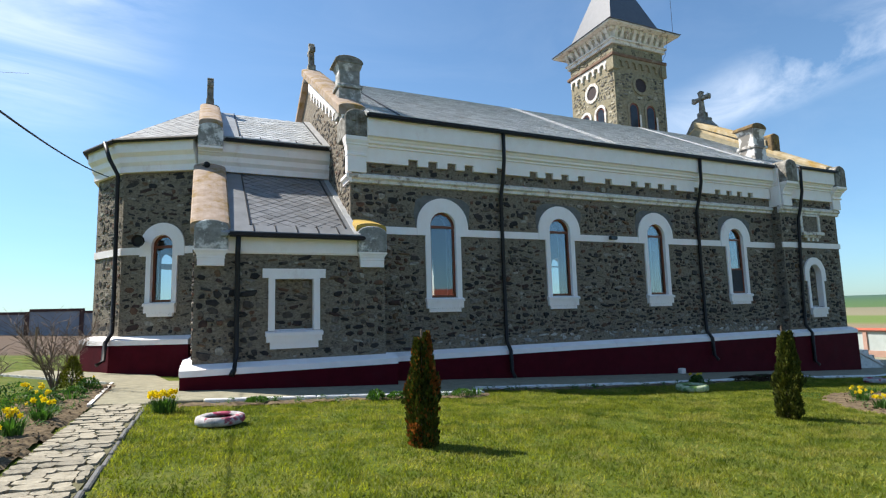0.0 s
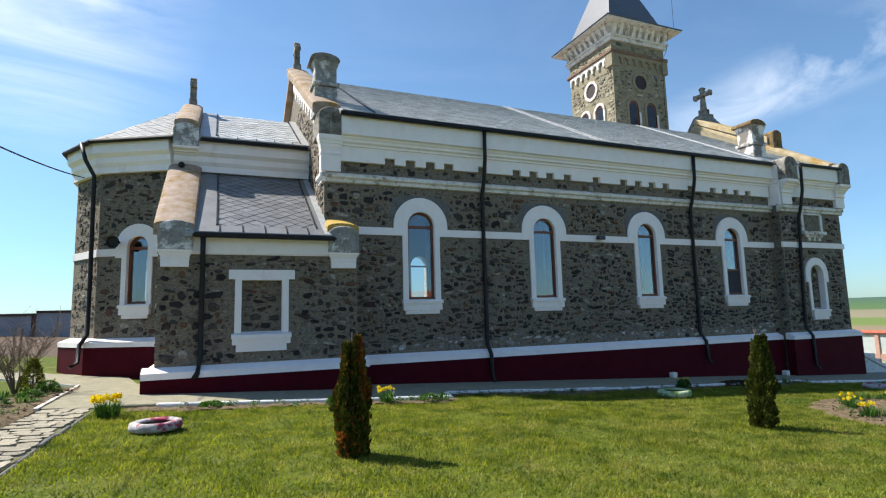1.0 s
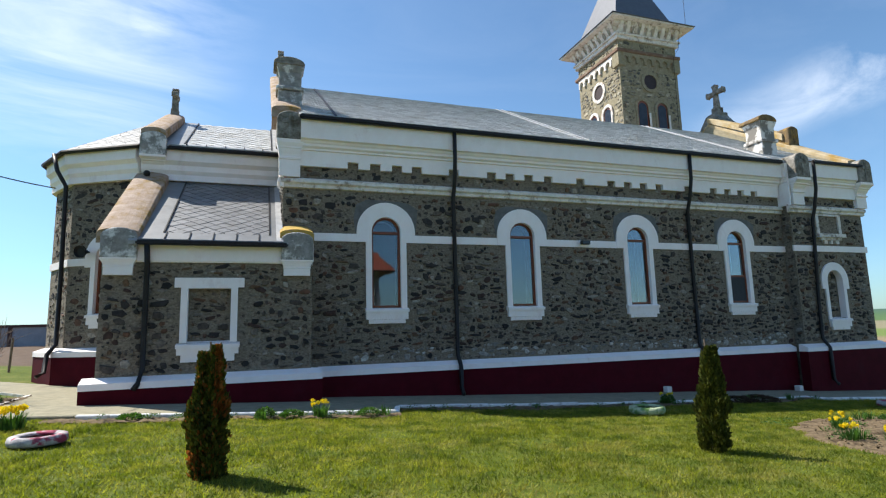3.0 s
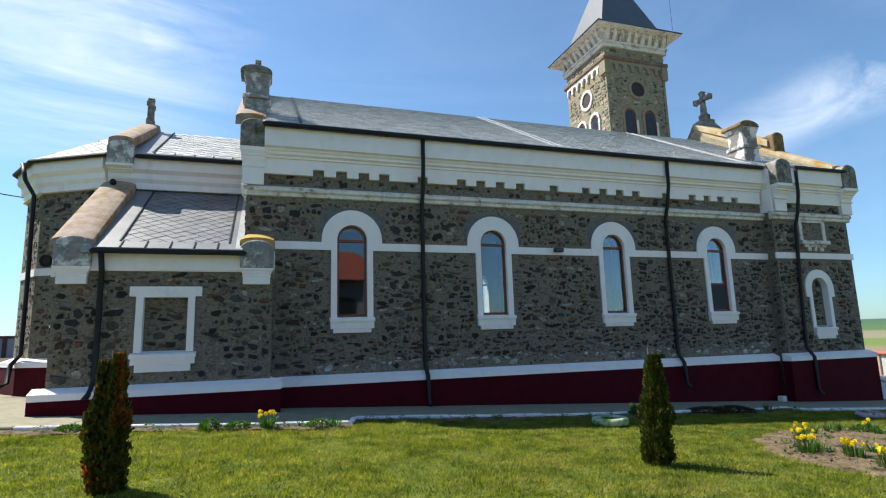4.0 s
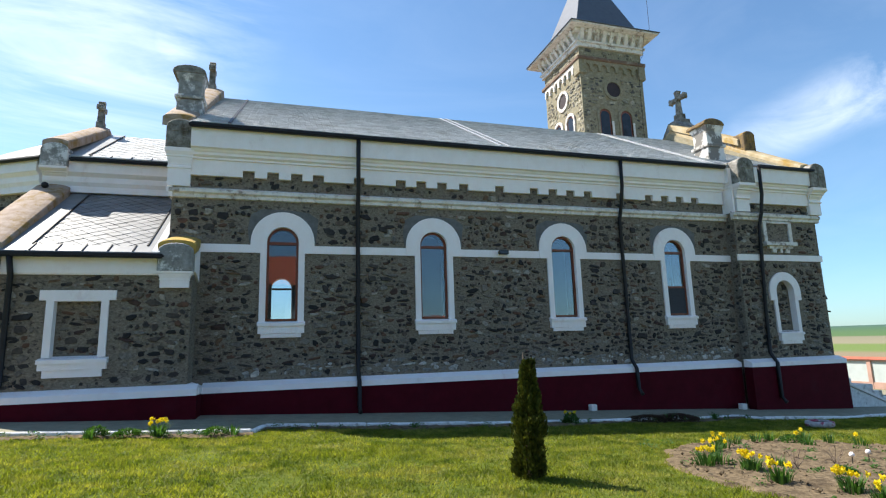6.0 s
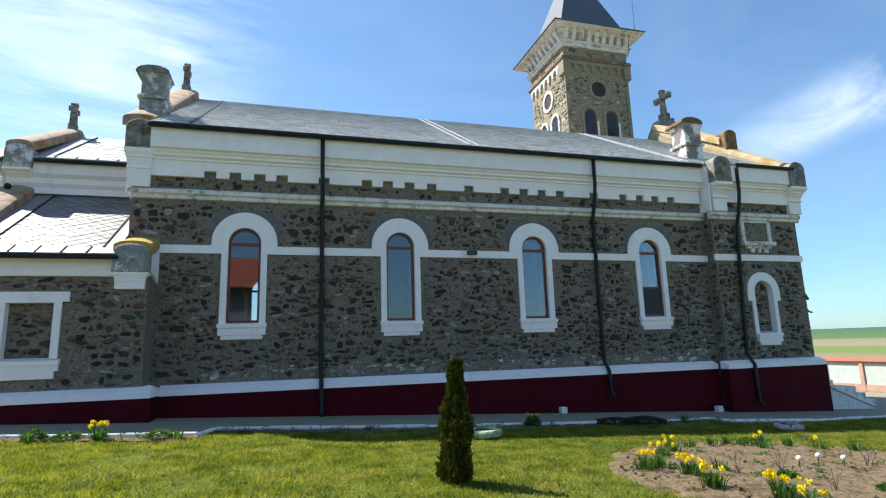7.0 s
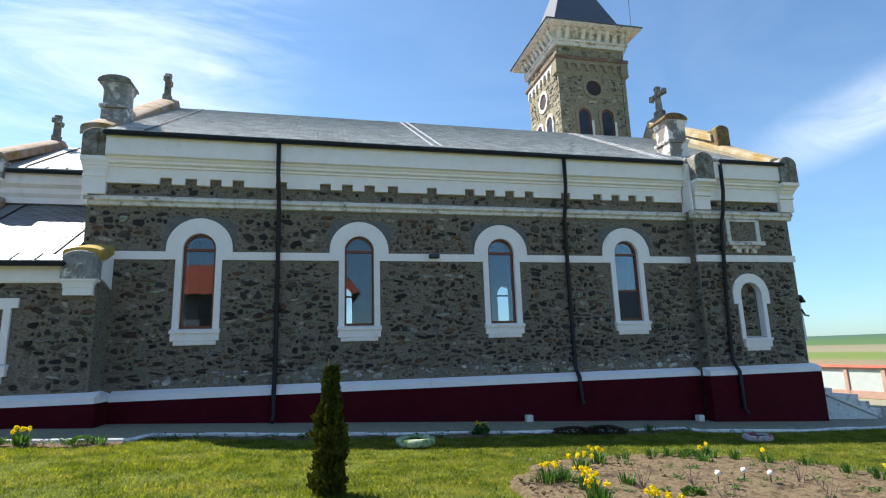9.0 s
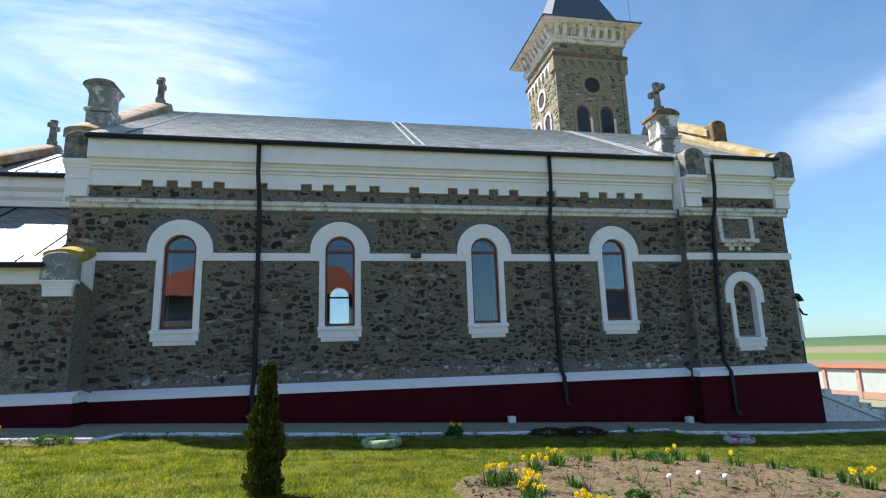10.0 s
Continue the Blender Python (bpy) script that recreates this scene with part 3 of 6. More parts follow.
def wall_trim(name, profile, mat, runs, label=""):
    """Courses that run along the walls; profile: (out from the wall, z)."""
    for kind, a, b, y in runs:
        bm = bmesh.new()
        if kind == "x":
            prism(bm, [(y - o, z) for o, z in profile], "x", a, b)
        else:
            i = a
            _, _, ln = apse_face(i)
            loop0 = [(-o, z) for o, z in profile]
            prism(bm, loop0, "x", 0.0, ln)
            for v in bm.verts:
                if v.co.x > ln / 2:
                    v.co.x += -v.co.y * 0.32
                elif i > 0:
                    v.co.x -= -v.co.y * 0.32
            place(bm, i)
        cpart(name, bm, mat, label)


NAVE_RUN, PAV_RUN, SAC_RUN, CH_RUN = ("x", 3.5, 19.9, NY), ("x", 19.9, 23.3, PY), ("x", -0.1, 4.15, SY), ("x", -0.1, 3.5, CY)
APS = [("a", i, 0, 0) for i in range(5)]


def plinth(run, top, out, x0=None, x1=None):
    kind, a, b, y = run
    a = a if x0 is None else x0
    b = b if x1 is None else x1
    wall_trim("plinth", [(-0.05, -1.6), (out, -1.6), (out, top - 0.23), (-0.05, top - 0.23)], RED, [(kind, a, b, y)], "burgundy painted plinth")
    o = out + 0.02
    wall_trim("plinth_cap", [(-0.05, top - 0.23), (o, top - 0.23), (o, top - 0.1), (0.0, top), (-0.05, top)], WHITE, [(kind, a, b, y)], "white painted sloping plinth cap")


plinth(NAVE_RUN, 0.63, 0.2, 4.38, 19.65)
plinth(PAV_RUN, 0.63, 0.25, 19.65, 23.44)
plinth(SAC_RUN, 0.66, 0.22, -0.32, 4.38)
for run in APS:
    plinth(run, 1.2, 0.25)
bm = bmesh.new()
prism(bm, [(-0.32, SY), (-0.1, SY), (-0.1, 15.9), (-0.32, 15.9)], "z", -0.3, 0.43)
cpart("plinth", bm, RED)
bm = bmesh.new()
prism(bm, [(-0.34, 0.43), (-0.34, 0.56), (-0.1, 0.66), (-0.1, 0.43)], "y", SY, 15.9)
cpart("plinth_cap", bm, WHITE)
bm = bmesh.new()
prism(bm, [(4.15, SY), (4.38, SY), (4.38, NY), (4.15, NY)], "z", -1.0, 0.43)
cpart("plinth", bm, RED)
bm = bmesh.new()
prism(bm, [(4.40, 0.43), (4.40, 0.56), (4.15, 0.66), (4.15, 0.43)], "y", SY, NY)
cpart("plinth_cap", bm, WHITE)
bm = bmesh.new()
box(bm, 23.3, 23.44, PY, 25.0, -1.6, 0.4)
cpart("plinth", bm, RED)
bm = bmesh.new()
prism(bm, [(23.46, 0.4), (23.46, 0.53), (23.3, 0.63), (23.3, 0.4)], "y", PY, 25.0)
cpart("plinth_cap", bm, WHITE)

# bands, string courses and cornices
BAND = [(-0.02, 3.69), (0.035, 3.69), (0.035, 3.89), (-0.02, 3.89)]
cuts = [3.5] + [v for c, *_ in WIN for v in (c - 0.76, c + 0.76)] + [19.9]
wall_trim("band", BAND, WHITE, [("x", a, b, NY) for a, b in zip(cuts[::2], cuts[1::2])], "white painted band between the windows")
wall_trim("band", BAND, WHITE, [("x", 19.86, 23.36, PY)])
ABAND = [(o, z - 0.3) for o, z in BAND]
wall_trim("band", ABAND, WHITE, APS[1:])
for s0, s1 in ((0.0, 0.4), (1.46, 2.11)):
    bm = bmesh.new()
    prism(bm, [(-o, z) for o, z in ABAND], "x", s0, s1)
    place(bm, 0)
    cpart("band", bm, WHITE)
STRING = [(-0.02, 5.0), (0.06, 5.02), (0.06, 5.1), (0.12, 5.14), (0.12, 5.22), (0.0, 5.28), (-0.02, 5.28)]
wall_trim("string_course", STRING, WORN_WHITE, [("x", 3.44, 19.9, NY), ("x", 19.8, 23.42, PY)], "weathered cream string course")
CORN1 = [(-0.02, 5.97), (0.14, 5.97), (0.14, 6.02), (0.2, 6.06), (0.2, 6.12), (0.23, 6.15), (0.25, 6.19), (0.32, 6.22), (0.32, 6.70), (-0.02, 6.70)]
wall_trim("cornice", CORN1, WHITE, [("x", 3.9, 19.8, NY), ("x", 20.5, 23.0, PY)], "white painted stepped cornice")
for face, y0, y1, way in ((19.9, PY - 0.1, NY + 0.05, -1), (23.3, PY - 0.1, 24.6, 1)):
    bm = bmesh.new()
    prism(bm, [(face + way * o * 0.4, z) for o, z in CORN1], "y", y0, y1)
    box(bm, min(face, face + way * 0.06), max(face, face + way * 0.06), y0, y1, 5.25, 5.97)
    cpart("cornice", bm, WHITE)
bm = bmesh.new()
prism(bm, [(3.5 - o, z) for o, z in [(-0.02, 5.0), (0.06, 5.02), (0.06, 5.1), (0.12, 5.14), (0.12, 5.22), (0.0, 5.28), (-0.02, 5.28)]], "y", NY - 0.1, NY + 0.55)
cpart("string_course", bm, WHITE)
NOTCH = [5.22, 5.8, 6.38, 6.92, 7.97, 9.09, 9.66, 10.25, 10.88, 11.96, 13.04, 13.64, 14.22, 14.81, 15.93, 16.96, 17.55, 18.11, 18.69]
bm = bmesh.new()
box(bm, 3.9, 19.8, NY - 0.1, NY, 5.74, 5.97)
edges = [3.9] + [v for c in NOTCH for v in (c - 0.14, c + 0.14)] + [19.8]
for a, b in zip(edges[::2], edges[1::2]):
    box(bm, a, b, NY - 0.1, NY, 5.57, 5.74)
cpart("frieze", bm, WHITE, "white frieze with square notches along its lower edge")
cpart("frieze", box(bmesh.new(), 20.5, 23.0, PY - 0.1, PY, 5.57, 5.97), WHITE)
ACORN = [(-0.02, 5.68), (0.12, 5.68), (0.12, 5.85), (0.18, 5.95), (0.18, 6.1), (0.28, 6.2), (0.28, 6.5), (-0.02, 6.5)]
wall_trim("cornice", ACORN, WHITE, APS + [("x", -0.1, 3.5, CY)], "white painted stepped cornice")
wall_trim("cornice", [(-0.02, 3.02), (0.05, 3.02), (0.07, 3.06), (0.07, 3.42), (-0.02, 3.42)], WHITE, [("x", 0.4, 3.55, SY)])


# slate roofs
def slates(name, mat, origin, u, v, ulen, vlen, w, h, tilt=0.012, outline=None, diamond=False, near=None, label=""):
    """Lapped slates over a plane; the first ones as parts, the rest joined."""
    o, u, v = Vector(origin), Vector(u).normalized(), Vector(v).normalized()
    n = u.cross(v)
    if n.z < 0:
        n = -n
    V, F = [], []
    rows = int(vlen / h) + 1
    for j in range(rows):
        for i in range(-1, int(ulen / w) + 1):
            uc = (i + 0.5 + 0.5 * (j % 2)) * w
            vc = j * h
            if diamond:
                loop = [(uc, vc - h), (uc + w / 2, vc), (uc, vc + h), (uc - w / 2, vc)]
                loop = [(uc + (a - uc) * 0.977, vc + (b - vc) * 0.977) for a, b in loop]
            else:
                g = 0.004
                loop = [(uc - w / 2 + g, vc), (uc + w / 2 - g, vc), (uc + w / 2 - g, vc + h * 1.25), (uc - w / 2 + g, vc + h * 1.25)]
            loop = [(min(max(a, 0.0), ulen), min(max(b, 0.0), vlen)) for a, b in loop]
            if outline:
                loop = [(min(max(a, outline(b)[0]), outline(b)[1]), b) for a, b in loop]
            area = 0.5 * abs(sum(loop[k][0] * loop[(k + 1) % 4][1] - loop[(k + 1) % 4][0] * loop[k][1] for k in range(4)))
            if area < 0.1 * w * h:
                continue
            lift = random.uniform(0.0, 0.004)
            base = len(V)
            for k, (a, b) in enumerate(loop):
                up = 0.010 + lift + tilt * (1 - (b - (vc - (h if diamond else 0))) / (2 * h if diamond else 1.25 * h))
                V.append(o + u * a + v * b + n * up)
            for k, (a, b) in enumerate(loop):
                V.append(o + u * a + v * b - n * 0.004)
            faces = [(0, 1, 2, 3)] + [(k, 4 + k, 4 + (k + 1) % 4, (k + 1) % 4) for k in range(4)]
            if near is not None and near[1](uc):
                piece = bpy.data.meshes.new("slate")
                piece.from_pydata(V[base:], [], faces)
                piece.materials.append(mat)
                del V[base:]
                ob = new("slate", piece)
                ob.parent = near[0]
                continue
            F += [tuple(base + k for k in f) for f in faces]
    if not V:
        return None
    me = bpy.data.meshes.new("slates")
    me.from_pydata(V, [], F)
    me.materials.append(mat)
    ob = new(name, me)
    ob.parent = church
    settle(ob)
    if label:
        ob["label"] = label
    ob["kind"] = "stuff"
    return ob


def deck(pts, thick, mat, name="roof", label=""):
    bm = bmesh.new()
    a = [bm.verts.new(p) for p in pts]
    b = [bm.verts.new(Vector(p) - Vector((0, 0, thick))) for p in pts]
    bm.faces.new(a)
    bm.faces.new(b[::-1])
    for i in range(len(pts)):
        bm.faces.new((a[i], b[i], b[(i + 1) % len(pts)], a[(i + 1) % len(pts)]))
    return cpart(name, bm, mat, label)


RZ = roof_z(AX)
nave_roof = deck([(3.85, 13.02, 6.8), (23.0, 13.02, 6.8), (23.0, AX, RZ), (3.85, AX, RZ)], 0.09, SLATE_BED, label="grey slate nave roof")
deck([(3.85, 24.98, 6.8), (23.0, 24.98, 6.8), (23.0, AX, RZ), (3.85, AX, RZ)], 0.09, SLATE)
slates("slate_covering", WEATHERED_SLATE, (3.9, 13.02, 6.8), (1, 0, 0), (0, 1, 0.565), 19.05, 6.86, 0.30, 0.2, 0.022, near=(nave_roof, lambda a: a < 2.45), label="lapped grey roof slates")
sac_roof = deck([(0.4, 12.42, 3.46), (3.5, 12.42, 3.46), (3.5, CY, 5.66), (0.4, CY, 5.66)], 0.08, SLATE_BED, label="slate lean-to roof of the sacristy")
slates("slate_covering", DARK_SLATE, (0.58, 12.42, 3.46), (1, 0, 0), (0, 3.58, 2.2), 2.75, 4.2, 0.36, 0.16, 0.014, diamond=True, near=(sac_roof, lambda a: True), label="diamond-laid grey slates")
CR = 8.48
chan_roof = deck([(0.3, 15.66, 6.6), (3.5, 15.66, 6.6), (3.5, AX, CR), (0.3, AX, CR)], 0.08, SLATE_BED, label="slate chancel roof")
deck([(0.3, 22.34, 6.6), (3.5, 22.34, 6.6), (3.5, AX, CR), (0.3, AX, CR)], 0.08, SLATE)
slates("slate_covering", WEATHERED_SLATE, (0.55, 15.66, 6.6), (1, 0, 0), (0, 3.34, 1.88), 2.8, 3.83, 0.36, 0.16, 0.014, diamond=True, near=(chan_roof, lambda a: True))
for i in range(5):
    a, d, ln = apse_face(i)
    q = []
    for p in (APSE[i], APSE[i + 1]):
        v = Vector(p) - Vector((0.0, AX))
        v = v * (v.length + 0.36) / v.length
        q.append((v.x, v.y + AX, 6.56))
    deck([q[0], q[1], (0.05, AX, 8.58)], 0.08, SLATE, label="slate facet of the apse roof")
    if i < 2:
        u = Vector(q[1]) - Vector(q[0])
        mid = (Vector(q[0]) + Vector(q[1])) / 2
        ap = Vector((0.05, AX, 8.58))
        t0 = (ap - Vector(q[0])).dot(u.normalized())
        up = ap - (Vector(q[0]) + u.normalized() * t0)
        ul, vl = u.length, up.length
        slates("slate_covering", SLATE, q[0], u, up, ul, vl, 0.36, 0.16, 0.008, outline=lambda b, ul=ul, vl=vl, t0=t0: (t0 * min(b / vl, 1), ul + (t0 - ul) * min(b / vl, 1)), diamond=True)

# gutters, downpipes
bm = bmesh.new()
box(bm, 3.85, 19.75, 12.93, 13.05, 6.68, 6.79)
box(bm, 20.75, 23.15, 12.62, 12.74, 6.68, 6.79)
cpart("gutter", bev(bm, 0.03, 2), METAL, "dark metal eaves gutter")
cpart("gutter", bev(box(bmesh.new(), 0.55, 3.6, 12.33, 12.44, 3.36, 3.46), 0.03, 2), METAL)
cpart("gutter", bev(box(bmesh.new(), 0.55, 3.45, 15.57, 15.68, 6.48, 6.58), 0.03, 2), METAL)
for i in range(5):
    pts = []
    for p in (APSE[i], APSE[i + 1]):
        v = Vector(p) - Vector((0.0, AX))
        v = v * (v.length + 0.38) / v.length
        pts.append((v.x, v.y + AX, 6.52))
    cpart("gutter", tube(bmesh.new(), pts, 0.06, 8), METAL)


def downpipe(pts, r=0.055, brackets=()):
    p = cpart("downpipe", tube(bmesh.new(), pts, r, 10), METAL, "dark metal rainwater pipe", True)
    for (x, y, z) in brackets:
        cpart("bracket", tube(bmesh.new(), [(x, y, z - 0.02), (x, y, z + 0.02)], r + 0.014, 10), METAL, parent=p)


for px in (7.91, 15.82):
    downpipe([(px, 13.0, 6.7), (px, 13.02, 5.9), (px + 0.02, 13.16, 5.35), (px + 0.02, 13.31, 4.9), (px + 0.03, 13.33, 2.5), (px + 0.03, 13.32, 0.75), (px + 0.03, 13.12, 0.5), (px + 0.03, 13.1, -0.05), (px + 0.03, 12.95, -0.2)],
             brackets=[(px + 0.025, 13.32, z) for z in (4.2, 2.6, 1.2)])
downpipe([(20.81, 12.7, 6.7), (20.81, 12.72, 5.8), (20.83, 12.85, 5.2), (20.78, 12.94, 4.8), (20.62, 12.96, 2.0), (20.58, 12.96, 0.8), (20.58, 12.75, 0.5), (20.58, 12.75, -0.5), (20.58, 12.6, -0.65)],
         brackets=[(20.58 + 0.055 * (z - 1.0), 12.95, z) for z in (4.2, 2.6, 1.2)])
downpipe([(0.76, 12.4, 3.4), (0.76, 12.55, 3.0), (0.76, 12.56, 1.5), (0.76, 12.56, 0.8), (0.72, 12.42, 0.52), (0.66, 12.34, 0.42)], brackets=[(0.76, 12.56, 2.0)])
downpipe([(-2.45, 16.9, 6.5), (-2.3, 16.75, 6.0), (-2.1, 16.85, 5.6), (-2.08, 16.9, 3.0), (-2.08, 16.9, 1.3), (-2.2, 16.7, 1.05), (-2.22, 16.62, 0.6), (-2.35, 16.5, 0.5)], brackets=[(-2.08, 16.9, 2.5)])


# windows
def window(cx, hw, zb, zs, put, ring=0.385, jamb=0.15, sill_w=0.56, glazed=True, recess=0.13, label=""):
    """A round-headed window: surround, sill, frame and panes, built along x at depth 0 and carried into place by put."""
    bm = bmesh.new()
    outer = arch(cx, zs, hw + ring, 18)
    inner = arch(cx, zs, hw, 18)
    zf = zs - 0.28
    loop = [(cx - hw - jamb, zb - 0.05), (cx - hw - jamb, zf), (cx - hw - ring, zf)] + outer + [(cx + hw + ring, zf), (cx + hw + jamb, zf), (cx + hw + jamb, zb - 0.05), (cx + hw, zb - 0.05)]
    prism(bm, loop + inner[::-1] + [(cx - hw, zb - 0.05)], "y", -0.05, recess)
    put(bm)
    win = cpart("window", bm, WHITE, label or "white painted round-arched stone surround")
    bm = bmesh.new()
    prism(bm, [(-0.14, zb - 0.12), (-0.14, zb - 0.05), (recess, zb + 0.02), (recess, zb - 0.12)], "x", cx - sill_w, cx + sill_w)
    box(bm, cx - sill_w + 0.02, cx + sill_w - 0.02, -0.1, 0.05, zb - 0.3, zb - 0.12)
    lo, hi = cx - sill_w + 0.09, cx + sill_w - 0.09
    box(bm, lo, hi, -0.075, 0.05, zb - 0.4, zb - 0.302)
    for f0, f1 in ((0.12, 0.44), (0.56, 0.88)):
        box(bm, lo + (hi - lo) * f0, lo + (hi - lo) * f1, -0.092, -0.07, zb - 0.375, zb - 0.325)
    put(bm)
    cpart("sill", bm, WHITE, parent=win)
    if not glazed:
        return win
    fw = 0.055
    bm = bmesh.new()
    loop = [(cx - hw, zb)] + arch(cx, zs, hw, 18) + [(cx + hw, zb), (cx + hw - fw, zb + fw)] + arch(cx, zs, hw - fw, 18)[::-1] + [(cx - hw + fw, zb + fw)]
    prism(bm, loop, "y", recess - 0.07, recess)
    put(bm)
    cpart("frame", bm, WOOD, "brown wooden frame", parent=win)
    for z0, z1 in ((zb, zb + fw), (zs - 0.06, zs + 0.01)):
        bm = box(bmesh.new(), cx - hw + 0.03, cx + hw - 0.03, recess - 0.08, recess + 0.004, z0 + 0.003, z1)
        put(bm)
        cpart("rail", bm, WOOD, parent=win)
    for loop in ([(cx - hw + 0.03, zb + 0.03), (cx + hw - 0.03, zb + 0.03), (cx + hw - 0.03, zs - 0.04), (cx - hw + 0.03, zs - 0.04)], arch(cx, zs - 0.02, hw - 0.03, 14)):
        bm = bmesh.new()
        prism(bm, loop, "y", recess - 0.035, recess - 0.03)
        put(bm)
        ob = cpart("pane", bm, GLASS, "reflecting window glass", parent=win)
        ob.visible_shadow = False
    return win


def shift(dy):
    def put(bm):
        for v in bm.verts:
            v.co.y += dy
    return put


for k, (cx, hw, zb, zs) in enumerate(WIN):
    window(cx, hw, zb, zs, shift(NY))
    if k == 3:
        bm = box(bmesh.new(), cx - hw + 0.03, cx + hw - 0.03, NY + 0.06, NY + 0.14, 2.85, 2.91)
        cpart("glazing_bar", bm, WOOD)
        cpart("insect_screen", box(bmesh.new(), cx - hw + 0.05, cx + hw - 0.05, NY + 0.072, NY + 0.078, zb + 0.05, 2.86), SCREEN, "dark mesh screen over the lower half")
for cx, *_ in WIN:
    loop = [(cx - 0.8, 3.95), (cx - 0.84, 4.3), (cx - 0.78, 4.66), (cx - 0.5, 4.8), (cx - 0.1, 4.8), (cx + 0.3, 4.78), (cx + 0.62, 4.74), (cx + 0.86, 4.58), (cx + 0.82, 4.2), (cx + 0.8, 3.95), (cx + 0.6, 3.95)]
    cpart("cement_patch", prism(bmesh.new(), loop + arch(cx, 3.97, 0.6, 12)[::-1] + [(cx - 0.6, 3.95)], "y", NY - 0.007, NY + 0.02), CEMENT, "smooth grey cement patch round the window head")
for cx, *_ in WIN:
    cpart("glazing_bar", box(bmesh.new(), cx - 0.42, cx + 0.42, 24.25, 24.31, 3.88, 3.96), WOOD)
window(0.93, 0.3, 2.1, 3.62, lambda bm: place(bm, 0), ring=0.33, jamb=0.14, sill_w=0.45)
window(21.56, 0.36, 1.45, 2.7, shift(PY), ring=0.27, jamb=0.13, sill_w=0.48, glazed=False, recess=0.17, label="white surround of a blind round-arched niche")


def blind_window(x0, x1, z0, z1, y, name_label, worn=False):
    mat = WORN_WHITE if worn else WHITE
    bm = bmesh.new()
    prism(bm, [(x0 - 0.14, z0), (x0 - 0.14, z1), (x0 - 0.27, z1), (x0 - 0.27, z1 + 0.21), (x1 + 0.27, z1 + 0.21), (x1 + 0.27, z1), (x1 + 0.14, z1), (x1 + 0.14, z0), (x1, z0), (x1, z1 - 0.02), (x0, z1 - 0.02), (x0, z0)], "y", y - 0.06, y + 0.13)
    win = cpart("window", bm, mat, name_label)
    bm = bmesh.new()
    prism(bm, [(y - 0.14, z0 - 0.12), (y - 0.14, z0 - 0.04), (y + 0.13, z0 + 0.03), (y + 0.13, z0 - 0.12)], "x", x0 - 0.2, x1 + 0.2)
    box(bm, x0 - 0.18, x1 + 0.18, y - 0.1, y + 0.04, z0 - 0.25, z0 - 0.12)
    box(bm, x0 - 0.1, x1 + 0.1, y - 0.07, y + 0.04, z0 - 0.4, z0 - 0.25)
    cpart("sill", bm, mat, parent=win)
    return win


blind_window(1.56, 2.42, 1.3, 2.48, SY, "white lintelled surround of a walled-up window")
bm = bmesh.new()
prism(bm, [(21.0, 4.3), (21.0, 5.0), (22.18, 5.0), (22.18, 4.3), (22.05, 4.3), (22.05, 4.93), (21.13, 4.93), (21.13, 4.3)], "y", PY - 0.05, PY + 0.02)
nw = cpart("window", bm, WORN_WHITE, "small blind window with worn white jambs")
bm = bmesh.new()
box(bm, 20.95, 22.22, PY - 0.16, PY, 4.18, 4.3)
box(bm, 21.1, 22.08, PY - 0.1, PY, 4.08, 4.18)
box(bm, 21.25, 21.4, PY - 0.08, PY, 3.96, 4.08)
box(bm, 21.55, 21.65, PY - 0.08, PY, 3.96, 4.08)
box(bm, 21.8, 21.95, PY - 0.08, PY, 3.96, 4.08)
cpart("sill", bm, WORN_WHITE, parent=nw)


# copings, kneelers, pinnacles and crosses
def barrel(x0, x1, y0, y1, z0, rise, n=8):
    """A block with a rounded top, the curve across x."""
    cx, hw = (x0 + x1) / 2, (x1 - x0) / 2
    bm = bmesh.new()
    prism(bm, [(x0, z0)] + [(cx - hw * math.cos(math.pi * k / n), z0 + rise[0] + rise[1] * math.sin(math.pi * k / n)) for k in range(n + 1)] + [(x1, z0)], "y", y0, y1)
    return bm


def sloped_coping(x0, x1, ya, za, yb, zb, mat, thick=0.12, name="coping", label=""):
    """A rounded coping that climbs along y."""
    cx, hw = (x0 + x1) / 2, (x1 - x0) / 2
    bm = bmesh.new()
    prism(bm, [(cx - hw * math.cos(math.pi * k / 8), thick + 0.1 * math.sin(math.pi * k / 8)) for k in range(9)] + [(x1, -0.1), (x0, -0.1)], "y", ya, yb)
    for v in bm.verts:
        v.co.z += za + (zb - za) * (v.co.y - ya) / (yb - ya)
    return cpart(name, bm, mat, label)


